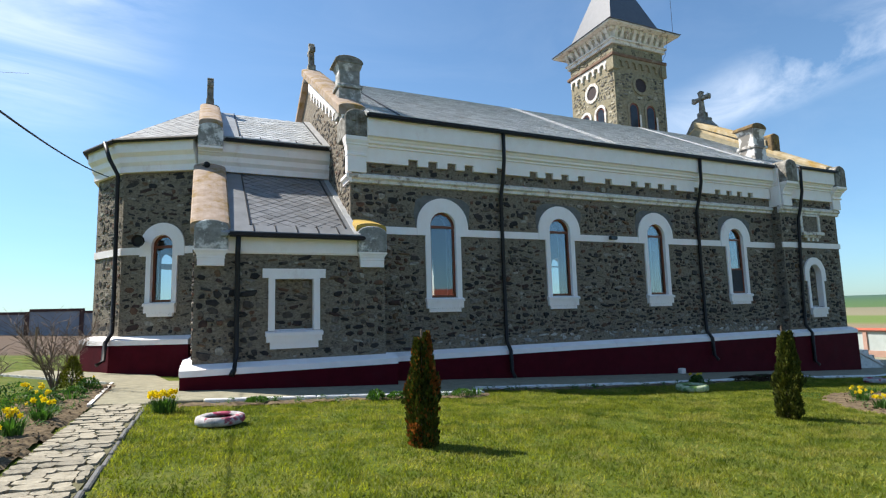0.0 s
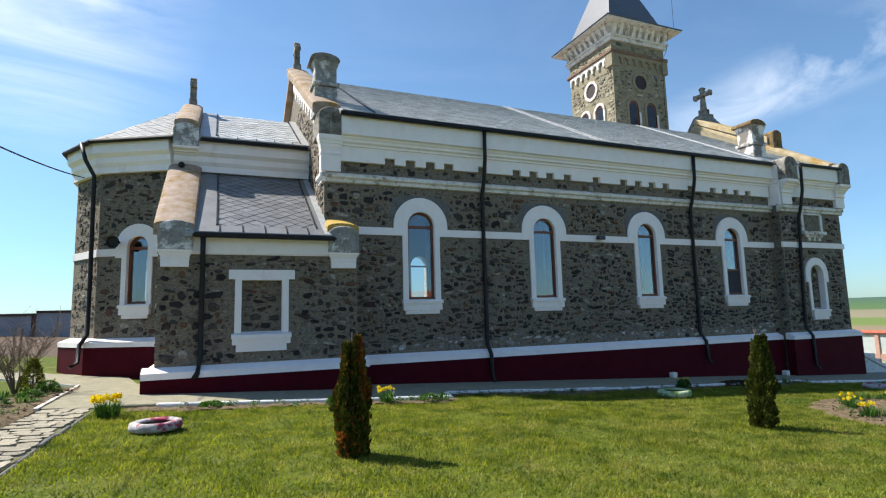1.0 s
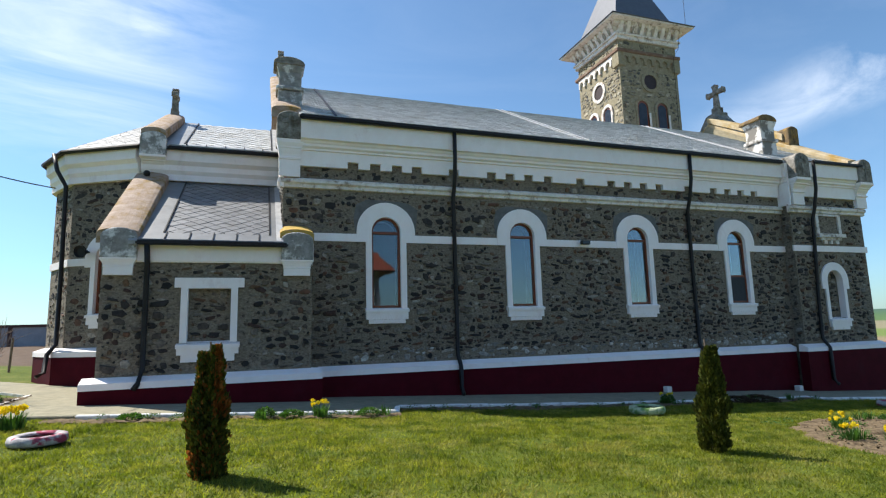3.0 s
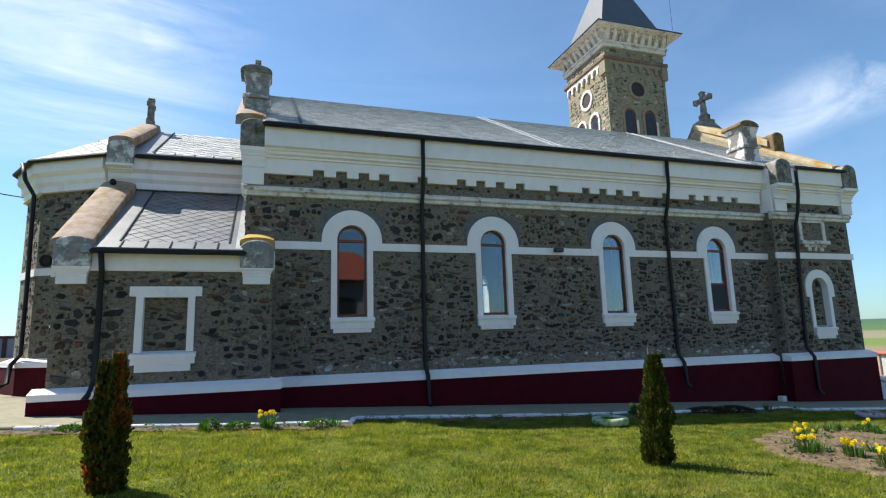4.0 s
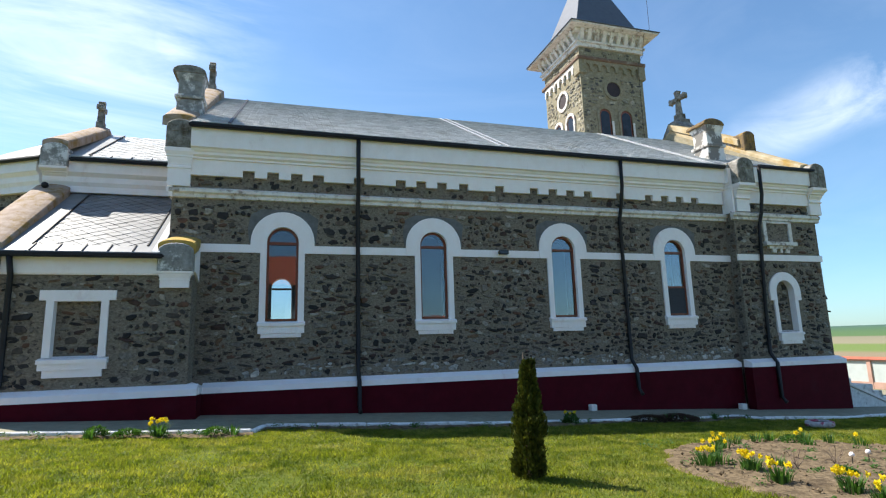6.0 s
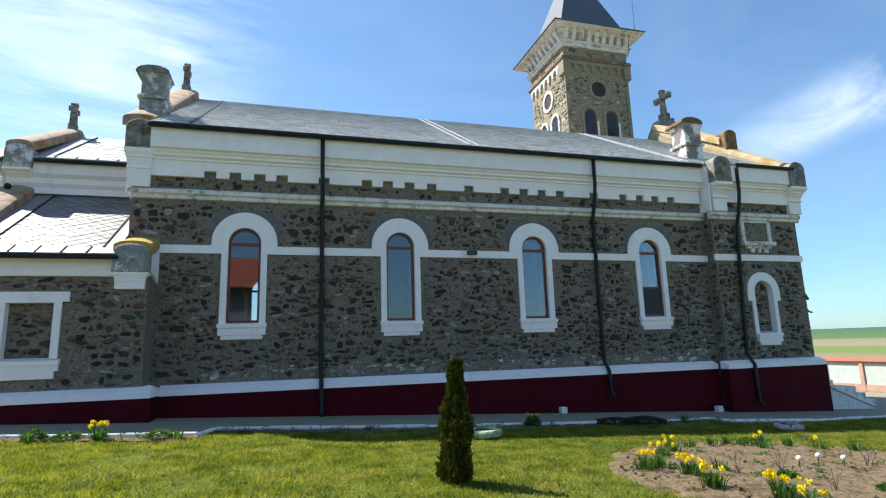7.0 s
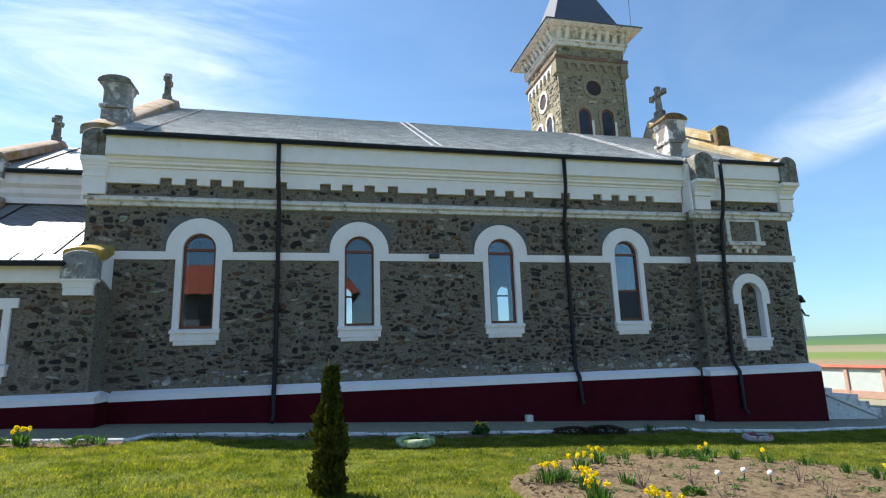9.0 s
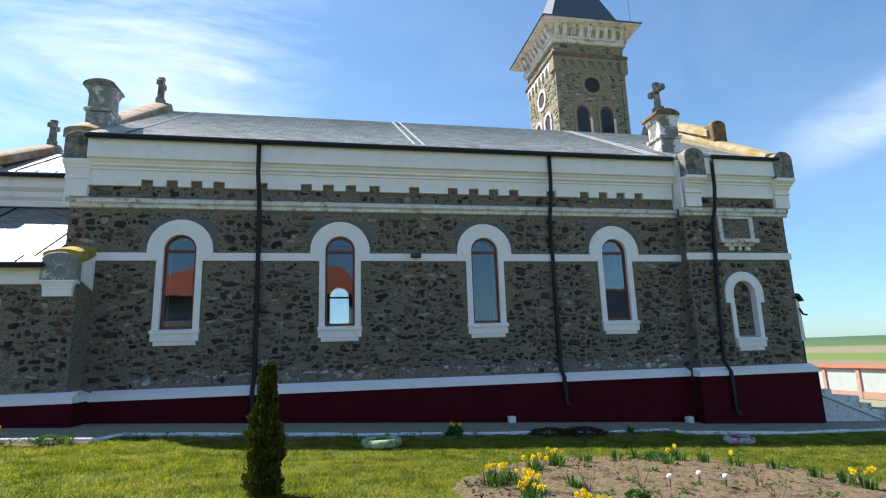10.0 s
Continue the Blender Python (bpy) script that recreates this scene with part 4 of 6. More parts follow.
def kneeler(x0, x1, y, z_top, z_mid, z_bot, depth=0.7, out=0.3, stone=None):
    """A rounded block of stone on a stepped white corbel at the foot of a gable."""
    k = cpart("kneeler", bev(barrel(x0, x1, y - out, y + depth, z_mid, (0.72 * (z_top - z_mid), 0.28 * (z_top - z_mid))), 0.02), stone or ASHLAR, "rounded weathered stone block")
    # a worn cross in relief on the face of the block
    if z_top - z_mid > 0.68:
        cx, zc, w = (x0 + x1) / 2, z_mid + 0.62 * (z_top - z_mid), 0.05
        bm = bmesh.new()
        loop = [(cx - w, z_mid + 0.06), (cx + w, z_mid + 0.06), (cx + w, zc - w), (cx + 0.17, zc - w * 1.2), (cx + 0.17, zc + w * 1.2), (cx + w, zc + w), (cx + w * 1.2, zc + 0.19), (cx - w * 1.2, zc + 0.19),
                (cx - w, zc + w), (cx - 0.17, zc + w * 1.2), (cx - 0.17, zc - w * 1.2), (cx - w, zc - w)]
        prism(bm, loop, "y", y - out - 0.022, y - out + 0.02)
        cpart("carved_cross", bev(bm, 0.008), ASHLAR, parent=k)
    # lip, ovolo, fillet, hollow and a plain pilaster below
    h = z_mid - z_bot
    fac = max(0.4, (out - 0.13) / 0.125)
    side = [(0.0, 0.0), (0.0, 0.1), (0.02, 0.14), (0.05, 0.19), (0.05, 0.23), (0.075, 0.25), (0.085, 0.31), (0.11, 0.39), (0.12, 0.46), (0.1, 0.48), (0.1, 0.53), (0.125, 0.55), (0.125, 1.0)]
    bm = bmesh.new()
    rings = []
    for d, f in side:
        z = z_mid - f * h
        q = [(x0 + d * 0.55, y - out + d * fac), (x1 - d * 0.55, y - out + d * fac), (x1 - d * 0.55, y + 0.1), (x0 + d * 0.55, y + 0.1)]
        rings.append([bm.verts.new((px, py, z)) for px, py in q])
    for r0, r1 in zip(rings, rings[1:]):
        for j in range(4):
            bm.faces.new((r0[j], r0[(j + 1) % 4], r1[(j + 1) % 4], r1[j]))
    bm.faces.new(rings[0])
    bm.faces.new(rings[-1][::-1])
    cpart("corbel", bm, WHITE, "white moulded corbel", parent=k)
    return k


kneeler(3.33, 3.97, NY, 6.93, 6.2, 5.27, out=0.22)
kneeler(19.9, 20.55, PY, 7.0, 6.15, 5.27, out=0.4)
kneeler(22.95, 23.58, PY, 7.0, 6.15, 5.27, out=0.4)
for x0, x1 in ((-0.12, 0.56), (3.45, 4.17)):
    kneeler(x0, x1, SY, 3.74, 3.1, 2.74, depth=0.4, out=0.16, stone=PATCHY)
kneeler(-0.12, 0.52, CY, 6.95, 6.3, 5.7, depth=0.4, out=0.42, stone=PATCHY)
sloped_coping(-0.2, 0.6, SY - 0.14, 3.5, 15.75, 5.62, COPING, label="rounded coping with pink and ochre lichen")
sloped_coping(3.43, 4.19, SY - 0.06, 3.6, NY + 0.02, 3.85, MOSSY, label="rounded coping thick with orange lichen")
sloped_coping(-0.1, 0.5, 15.6, 6.85, AX, 8.55, COPING, label="rounded coping with pink and ochre lichen")
sloped_coping(-0.1, 0.5, 22.4, 6.85, AX, 8.55, COPING)
sloped_coping(3.2, 3.94, 13.36, 6.9, AX, RZ + 0.14, COPING, label="rounded gable coping with ochre lichen")
sloped_coping(3.3, 3.95, 24.6, 7.0, AX, RZ + 0.14, COPING)
sloped_coping(22.95, 23.65, 13.0, 6.85, AX, RZ + 0.35, OCHRE, label="rounded gable coping with yellow lichen")
sloped_coping(22.95, 23.65, 25.0, 6.85, AX, RZ + 0.35, OCHRE)
cpart("cornice", prism(bmesh.new(), [(SY + 0.12, 3.12), (SY + 0.12, 3.5), (NY - 0.04, 3.8), (NY - 0.04, 2.95)], "x", 4.1, 4.2), WHITE)
# white arcade along the east gable
bm = bmesh.new()
loop = [(18.9, roof_z(18.9) + 0.1), (13.55, roof_z(13.55) + 0.1)]
for k in range(11):
    y = 13.65 + k * 0.47
    z = roof_z(y) - 0.42
    loop += [(y - 0.06, z - 0.3), (y + 0.06, z - 0.3), (y + 0.08, z - 0.06), (y + 0.2, z + 0.1), (y + 0.32, z + 0.12), (y + 0.39, z + 0.06)]
prism(bm, loop + [(18.9, roof_z(18.9) - 0.4)], "x", 3.42, 3.5)
cpart("arcade", bm, WHITE, "white stepped arcade under the gable coping", parent=east_wall)


def pinnacle(x0, x1, y0, y1, z0, z1, mat, dome=True, label=""):
    """A square stone shaft with a neck band, a flaring head and a rounded cap."""
    h = z1 - z0
    bm = bmesh.new()
    box(bm, x0, x1, y0, y1, z0, z0 + 0.46 * h)
    box(bm, x0 - 0.05, x1 + 0.05, y0 - 0.05, y1 + 0.05, z0 + 0.46 * h, z0 + 0.52 * h)
    box(bm, x0 + 0.02, x1 - 0.02, y0 + 0.02, y1 - 0.02, z0 + 0.52 * h, z0 + 0.76 * h)
    p = cpart("pinnacle", bev(bm, 0.02), mat, label or "weathered stone chimney-like pinnacle")
    a = [(x0 + 0.02, y0 + 0.02), (x1 - 0.02, y0 + 0.02), (x1 - 0.02, y1 - 0.02), (x0 + 0.02, y1 - 0.02)]
    b = [(x0 - 0.035, y0 - 0.035), (x1 + 0.035, y0 - 0.035), (x1 + 0.035, y1 + 0.035), (x0 - 0.035, y1 + 0.035)]
    bm = bmesh.new()
    lo = [bm.verts.new((x, y, z0 + 0.75 * h)) for x, y in a]
    hi = [bm.verts.new((x, y, z0 + 0.84 * h)) for x, y in b]
    tp = [bm.verts.new((x, y, z0 + 0.865 * h)) for x, y in b]
    bm.faces.new(lo[::-1])
    bm.faces.new(tp)
    for k in range(4):
        bm.faces.new((lo[k], lo[(k + 1) % 4], hi[(k + 1) % 4], hi[k]))
        bm.faces.new((hi[k], hi[(k + 1) % 4], tp[(k + 1) % 4], tp[k]))
    cpart("head", bm, mat, parent=p)
    cpart("cap", bev(barrel(x0 - 0.12, x1 + 0.06, y0 - 0.06, y1 + 0.12, z0 + 0.86 * h, (0.04, 0.1 * h)), 0.015), ASHLAR if mat is PATCHY else RUSTY_BLOCK, "rounded cap with lichen", parent=p)
    return p


pinnacle(3.36, 3.98, 14.0, 14.52, 7.0, 8.78, PATCHY)
pinnacle(20.05, 20.75, 13.9, 14.6, 6.9, 8.88, PEELING, label="whitewashed stone pinnacle, peeling")


def stone_cross(x, y, z, h, along, mat, foot=0.3, arm=0.32):
    """A stone cross with flared arms on a stepped foot. along: 'x' or 'y', the way its arms run."""
    bm = bmesh.new()
    t = 0.1
    aw = arm * h
    zc = z + 0.66 * h
    f = 0.068 * h
    loop = [(-f * 1.7, z), (f * 1.7, z), (f * 0.95, zc - f), (aw * 0.8, zc - f * 1.35), (aw * 0.86, zc - f * 2.0), (aw, zc - f * 1.2), (aw, zc + f * 1.2), (aw * 0.86, zc + f * 2.0), (aw * 0.8, zc + f * 1.35), (f, zc + f),
            (f * 1.35, z + h * 0.9), (f * 2.0, z + h * 0.93), (f * 1.1, z + h), (-f * 1.1, z + h), (-f * 2.0, z + h * 0.93), (-f * 1.35, z + h * 0.9), (-f, zc + f),
            (-aw * 0.8, zc + f * 1.35), (-aw * 0.86, zc + f * 2.0), (-aw, zc + f * 1.2), (-aw, zc - f * 1.2), (-aw * 0.86, zc - f * 2.0), (-aw * 0.8, zc - f * 1.35), (-f * 0.95, zc - f)]
    if along == "x":
        prism(bm, [(x + a, b) for a, b in loop], "y", y - t, y + t)
    else:
        prism(bm, [(y + a, b) for a, b in loop], "x", x - t, x + t)
    c = cpart("cross", bev(bm, 0.012), mat, "weathered stone cross")
    bm = bmesh.new()
    box(bm, x - foot * 0.55, x + foot * 0.55, y - foot * 0.55, y + foot * 0.55, z - 0.3, z + 0.02)
    box(bm, x - foot * 0.9, x + foot * 0.9, y - foot * 0.9, y + foot * 0.9, z - 0.6, z - 0.28)
    cpart("foot", bev(bm, 0.02), mat, parent=c)


# the raised middle of the west gable, with its own kneeler
bm = bmesh.new()
prism(bm, [(15.55, 8.2), (AX, RZ + 0.3), (AX, RZ + 0.62), (15.55, 8.72)], "x", 23.0, 23.6)
cpart("gable_parapet", bm, ASHLAR, "grey stone step in the west gable")
sloped_coping(22.9, 23.7, 15.35, 8.7, AX, RZ + 0.62, OCHRE, label="rounded coping yellow with lichen")
kb = cpart("kneeler", bev(barrel(22.98, 23.52, 15.1, 15.75, 8.3, (0.68, 0.16)), 0.03), RUSTY_BLOCK, "brown weathered kneeler block on the gable")
bm = bmesh.new()
prism(bm, [(23.2, 8.36), (23.3, 8.36), (23.3, 8.72), (23.42, 8.7), (23.42, 8.82), (23.3, 8.8), (23.3, 8.96), (23.2, 8.96), (23.2, 8.8), (23.08, 8.82), (23.08, 8.7), (23.2, 8.72)], "y", 15.075, 15.12)
cpart("carved_cross", bev(bm, 0.008), RUSTY_BLOCK, parent=kb)
bm = bmesh.new()
prism(bm, [(15.12, 8.31), (15.75, 8.31), (16.1, 8.05), (15.6, 8.0), (15.3, 8.08)], "x", 23.0, 23.5)
cpart("corbel", bev(bm, 0.02), OCHRE, parent=kb)
stone_cross(0.2, AX, 8.9, 0.75, "y", ASHLAR, 0.22)
stone_cross(3.55, AX, 10.65, 0.85, "y", ASHLAR, 0.25)
bm = bmesh.new()
prism(bm, [(18.1, 10.3), (19.9, 10.3), (19.25, 11.1), (18.75, 11.1)], "x", 23.1, 23.95)
cpart("cross_pedestal", bev(bm, 0.03), ASHLAR, "sloping stone pedestal at the gable top")
stone_cross(23.6, AX, 11.5, 1.18, "y", ASHLAR, 0.34, arm=0.44)
# pale strips laid up the slope of the nave roof
for x in (4.75, 11.98, 12.24, 19.12, 19.38):
    bm = bmesh.new()
    prism(bm, [(13.1, roof_z(13.1) + 0.03), (AX, RZ + 0.03), (AX, RZ + 0.05), (13.1, roof_z(13.1) + 0.05)], "x", x - 0.035, x + 0.035)
    cpart("roof_strip", bm, ZINC if x > 5 else METAL, "pale flat strip up the slates" if x > 5 else "")
# plain sheet along the eaves and verges of the two small roofs, with dark standing seams
def sheet(x0, x1, ya, za, yb, zb, mat, lift=0.032):
    bm = prism(bmesh.new(), [(ya, za + lift - 0.03), (yb, zb + lift - 0.03), (yb, zb + lift), (ya, za + lift)], "x", x0, x1)
    return cpart("roof_sheet", bm, mat, "plain grey metal sheet along the roof edge")


def seam(x, ya, za, yb, zb, w=0.014, parent=None):
    bm = prism(bmesh.new(), [(ya, za + 0.02), (yb, zb + 0.02), (yb, zb + 0.062), (ya, za + 0.062)], "x", x - w, x + w)
    cpart("seam", bm, METAL, parent=parent)


def sac_z(y):
    return 3.46 + (y - 12.42) * 2.2 / 3.58


def chan_z(y):
    return 6.6 + (y - 15.66) * 1.88 / 3.34


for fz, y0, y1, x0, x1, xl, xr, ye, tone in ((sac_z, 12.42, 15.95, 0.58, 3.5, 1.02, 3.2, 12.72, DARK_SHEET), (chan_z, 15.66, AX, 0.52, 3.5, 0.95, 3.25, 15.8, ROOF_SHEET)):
    edge = sheet(x0, x1, y0, fz(y0), ye, fz(ye), tone, 0.036)
    for k in range(5):
        seam(xl + 0.06 + (xr - xl) * k / 4.6, y0 + 0.01, fz(y0 + 0.01), ye + 0.02, fz(ye + 0.02), 0.011, edge)
    for xa, xb, xs in ((x0, xl, xl), (xr, x1, xr)):
        verge = sheet(xa, xb, ye, fz(ye), y1, fz(y1), tone)
        seam(xs, ye, fz(ye), y1 - 0.05, fz(y1 - 0.05), parent=verge)
cpart("flashing", prism(bmesh.new(), [(12.45, 3.49), (16.0, 5.69), (16.0, 5.72), (12.45, 3.52)], "x", 3.35, 3.5), ZINC)
cpart("flashing", prism(bmesh.new(), [(15.7, 6.62), (AX, 8.5), (AX, 8.53), (15.7, 6.66)], "x", 3.3, 3.5), ZINC)

# inside of the nave
cpart("floor", box(bmesh.new(), 3.9, 22.9, NY + 0.6, 24.1, 0.3, 0.45), CONCRETE)
cpart("inner_ceiling", box(bmesh.new(), 3.9, 22.9, NY + 0.6, 24.1, 6.3, 6.4), PLASTER)
cpart("inner_wall", arched_wall(bmesh.new(), 3.92, 22.9, 0.45, 6.3, WIN, NY + 0.602, NY + 0.64), PLASTER)

# ---- bell tower ----
tower = thing("bell_tower", "square rubble-stone bell tower with flaring white cornice", "tower", (21.8, 23.1, 0))
TX0, TX1, TY0, TY1 = 20.0, 23.6, 21.3, 24.9


def tpart(name, bm, mat, label="", parent=None, smooth=False):
    ob = part(name, bm, mat, parent or tower, label, smooth)
    if parent is None:
        settle(ob)
    return ob


def disc(cx, cz, r, n=24):
    return [(cx + r * math.cos(2 * math.pi * k / n), cz + r * math.sin(2 * math.pi * k / n)) for k in range(n)]


def ring_prism(bm, cx, cz, r0, r1, axis, d0, d1, n=24):
    put = {"y": lambda u, v, d: (u, d, v), "x": lambda u, v, d: (d, u, v)}[axis]
    q = [[bm.verts.new(put(cx + r * math.cos(2 * math.pi * k / n), cz + r * math.sin(2 * math.pi * k / n), d)) for k in range(n)] for r, d in ((r0, d0), (r1, d0), (r1, d1), (r0, d1))]
    for m in range(4):
        for k in range(n):
            bm.faces.new((q[m][k], q[m][(k + 1) % n], q[(m + 1) % 4][(k + 1) % n], q[(m + 1) % 4][k]))
    return bm


tower_wall = tpart("wall", box(bmesh.new(), TX0, TX1, TY0, TY1, 0, 16.0), PALE_MORTAR, "pale tan rubble masonry")
for axis, face, lo, s in (("y", TY0, TX0, -1), ("x", TX0, TY0, -1)):
    c = lo + 1.8
    bm = bmesh.new()
    ring_prism(bm, c, 13.65, 0.4, 0.56, axis, face + s * 0.06, face + 0.02)
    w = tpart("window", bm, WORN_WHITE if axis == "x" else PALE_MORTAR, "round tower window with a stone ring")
    tpart("pane", prism(bmesh.new(), disc(c, 13.65, 0.4), axis, face + s * 0.012, face + 0.02), DARKWOOD, "dark brown louvre", parent=w)
    for k in (-0.6, 0.6):
        bm = bmesh.new()
        cc = c + k
        loop = [(cc - 0.43, 10.2), (cc - 0.43, 12.0), (cc - 0.47, 12.0)] + arch(cc, 12.25, 0.47, 14) + [(cc + 0.47, 12.0), (cc + 0.43, 12.0), (cc + 0.43, 10.2), (cc + 0.33, 10.2)]
        prism(bm, loop + arch(cc, 12.25, 0.33, 14)[::-1] + [(cc - 0.33, 10.2)], axis, face + s * 0.07, face + 0.02)
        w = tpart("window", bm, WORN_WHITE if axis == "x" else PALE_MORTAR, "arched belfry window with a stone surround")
        if axis == "y":
            tpart("jamb", box(bmesh.new(), cc + 0.33, cc + 0.45, face - 0.09, face + 0.02, 10.2, 11.95), WORN_WHITE, "thin white jamb", parent=w)
        tpart("frame", prism(bmesh.new(), [(cc - 0.33, 10.2)] + arch(cc, 12.25, 0.33, 14) + [(cc + 0.33, 10.2)], axis, face + s * 0.012, face + 0.02), WOOD, parent=w)
        bm = bmesh.new()
        prism(bm, [(cc - 0.25, 10.3)] + arch(cc, 12.22, 0.25, 14) + [(cc + 0.25, 10.3)], axis, face + s * 0.02, face + s * 0.013)
        tpart("pane", bm, DARKGLASS, parent=w)
    # blind arcade of small arches under the string course
    bm = bmesh.new()
    n = 7
    loop = [(lo + 0.1, 15.05)]
    for k in range(n):
        a = lo + 0.1 + k * 3.4 / n
        b = a + 3.4 / n
        loop += [(a, 14.55 - 0.001 * k), (a + 0.07, 14.55 - 0.001 * k)] + arch((a + b) / 2, 14.72, 3.4 / n / 2 - 0.07, 8) + [(b - 0.07, 14.55 - 0.001 * k)]
    prism(bm, loop + [(lo + 3.5, 14.54), (lo + 3.5, 15.05)], axis, face + s * 0.1, face + 0.02)
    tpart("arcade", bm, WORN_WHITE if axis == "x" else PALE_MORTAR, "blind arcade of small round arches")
for a, b in ((TX0 - 0.12, TX0 + 0.3), (TX1 - 0.3, TX1 + 0.12)):
    tpart("corner_pier", box(bmesh.new(), a, b, TY0 - 0.12, TY0 + 0.4, 14.35, 15.05), PALE_MORTAR)
tpart("string_course", bev(box(bmesh.new(), TX0 - 0.17, TX1 + 0.17, TY0 - 0.17, TY1 + 0.17, 15.05, 15.25), 0.04), RUSTY, "string course stained reddish brown")
bm = bmesh.new()
box(bm, TX0 - 0.12, TX1 + 0.12, TY0 - 0.12, TY1 + 0.12, 15.78, 15.98)
box(bm, TX0 - 0.2, TX1 + 0.2, TY0 - 0.2, TY1 + 0.2, 15.98, 16.08)
box(bm, TX0 - 0.3, TX1 + 0.3, TY0 - 0.3, TY1 + 0.3, 16.48, 16.68)
box(bm, TX0 - 0.05, TX1 + 0.05, TY0 - 0.05, TY1 + 0.05, 16.08, 16.5)
prism(bm, [(cx0 + sx * 2.5, cy0 + sy * 2.5) for cx0, cy0 in ((21.8, 23.1),) for sx, sy in ((-1, -1), (1, -1), (1, 1), (-1, 1))], "z", 16.64, 16.72)
tpart("cornice", bm, WORN_WHITE, "weathered white flaring cornice")
for k in range(9):
    for axis in "xy":
        c = (TX0 if axis == "y" else TY0) + 0.1 + k * 3.4 / 8
        f = TY0 if axis == "y" else TX0
        bm = bmesh.new()
        prism(bm, [(f - 0.02, 16.08), (f - 0.14, 16.1), (f - 0.3, 16.36), (f - 0.4, 16.62), (f - 0.02, 16.62)], "x" if axis == "y" else "y", c - 0.1, c + 0.1)
        tpart("bracket", bm, WORN_WHITE)
bm = bmesh.new()
cx, cy = 21.8, 23.1
e = [(2.56, 16.73), (2.56, 16.755), (1.95, 17.05), (1.7, 17.4), (0.02, 22.0)]
rings = [[bm.verts.new((cx + sx * r, cy + sy * r, z)) for sx, sy in ((-1, -1), (1, -1), (1, 1), (-1, 1))] for r, z in e]
for a, b in zip(rings, rings[1:]):
    for k in range(4):
        bm.faces.new((a[k], a[(k + 1) % 4], b[(k + 1) % 4], b[k]))
bm.faces.new(rings[0][::-1])
bm.faces.new(rings[-1])
tpart("roof", bm, DARK_ROOF, "dark sheet-metal pyramid roof with swept eaves")
tpart("lightning_rod", tube(bmesh.new(), [(23.3, 21.2, 10.0), (23.28, 21.12, 15.1), (23.5, 20.95, 15.6), (23.5, 20.75, 16.6), (23.7, 20.52, 16.8), (23.7, 20.52, 19.6)], 0.011, 6), METAL)


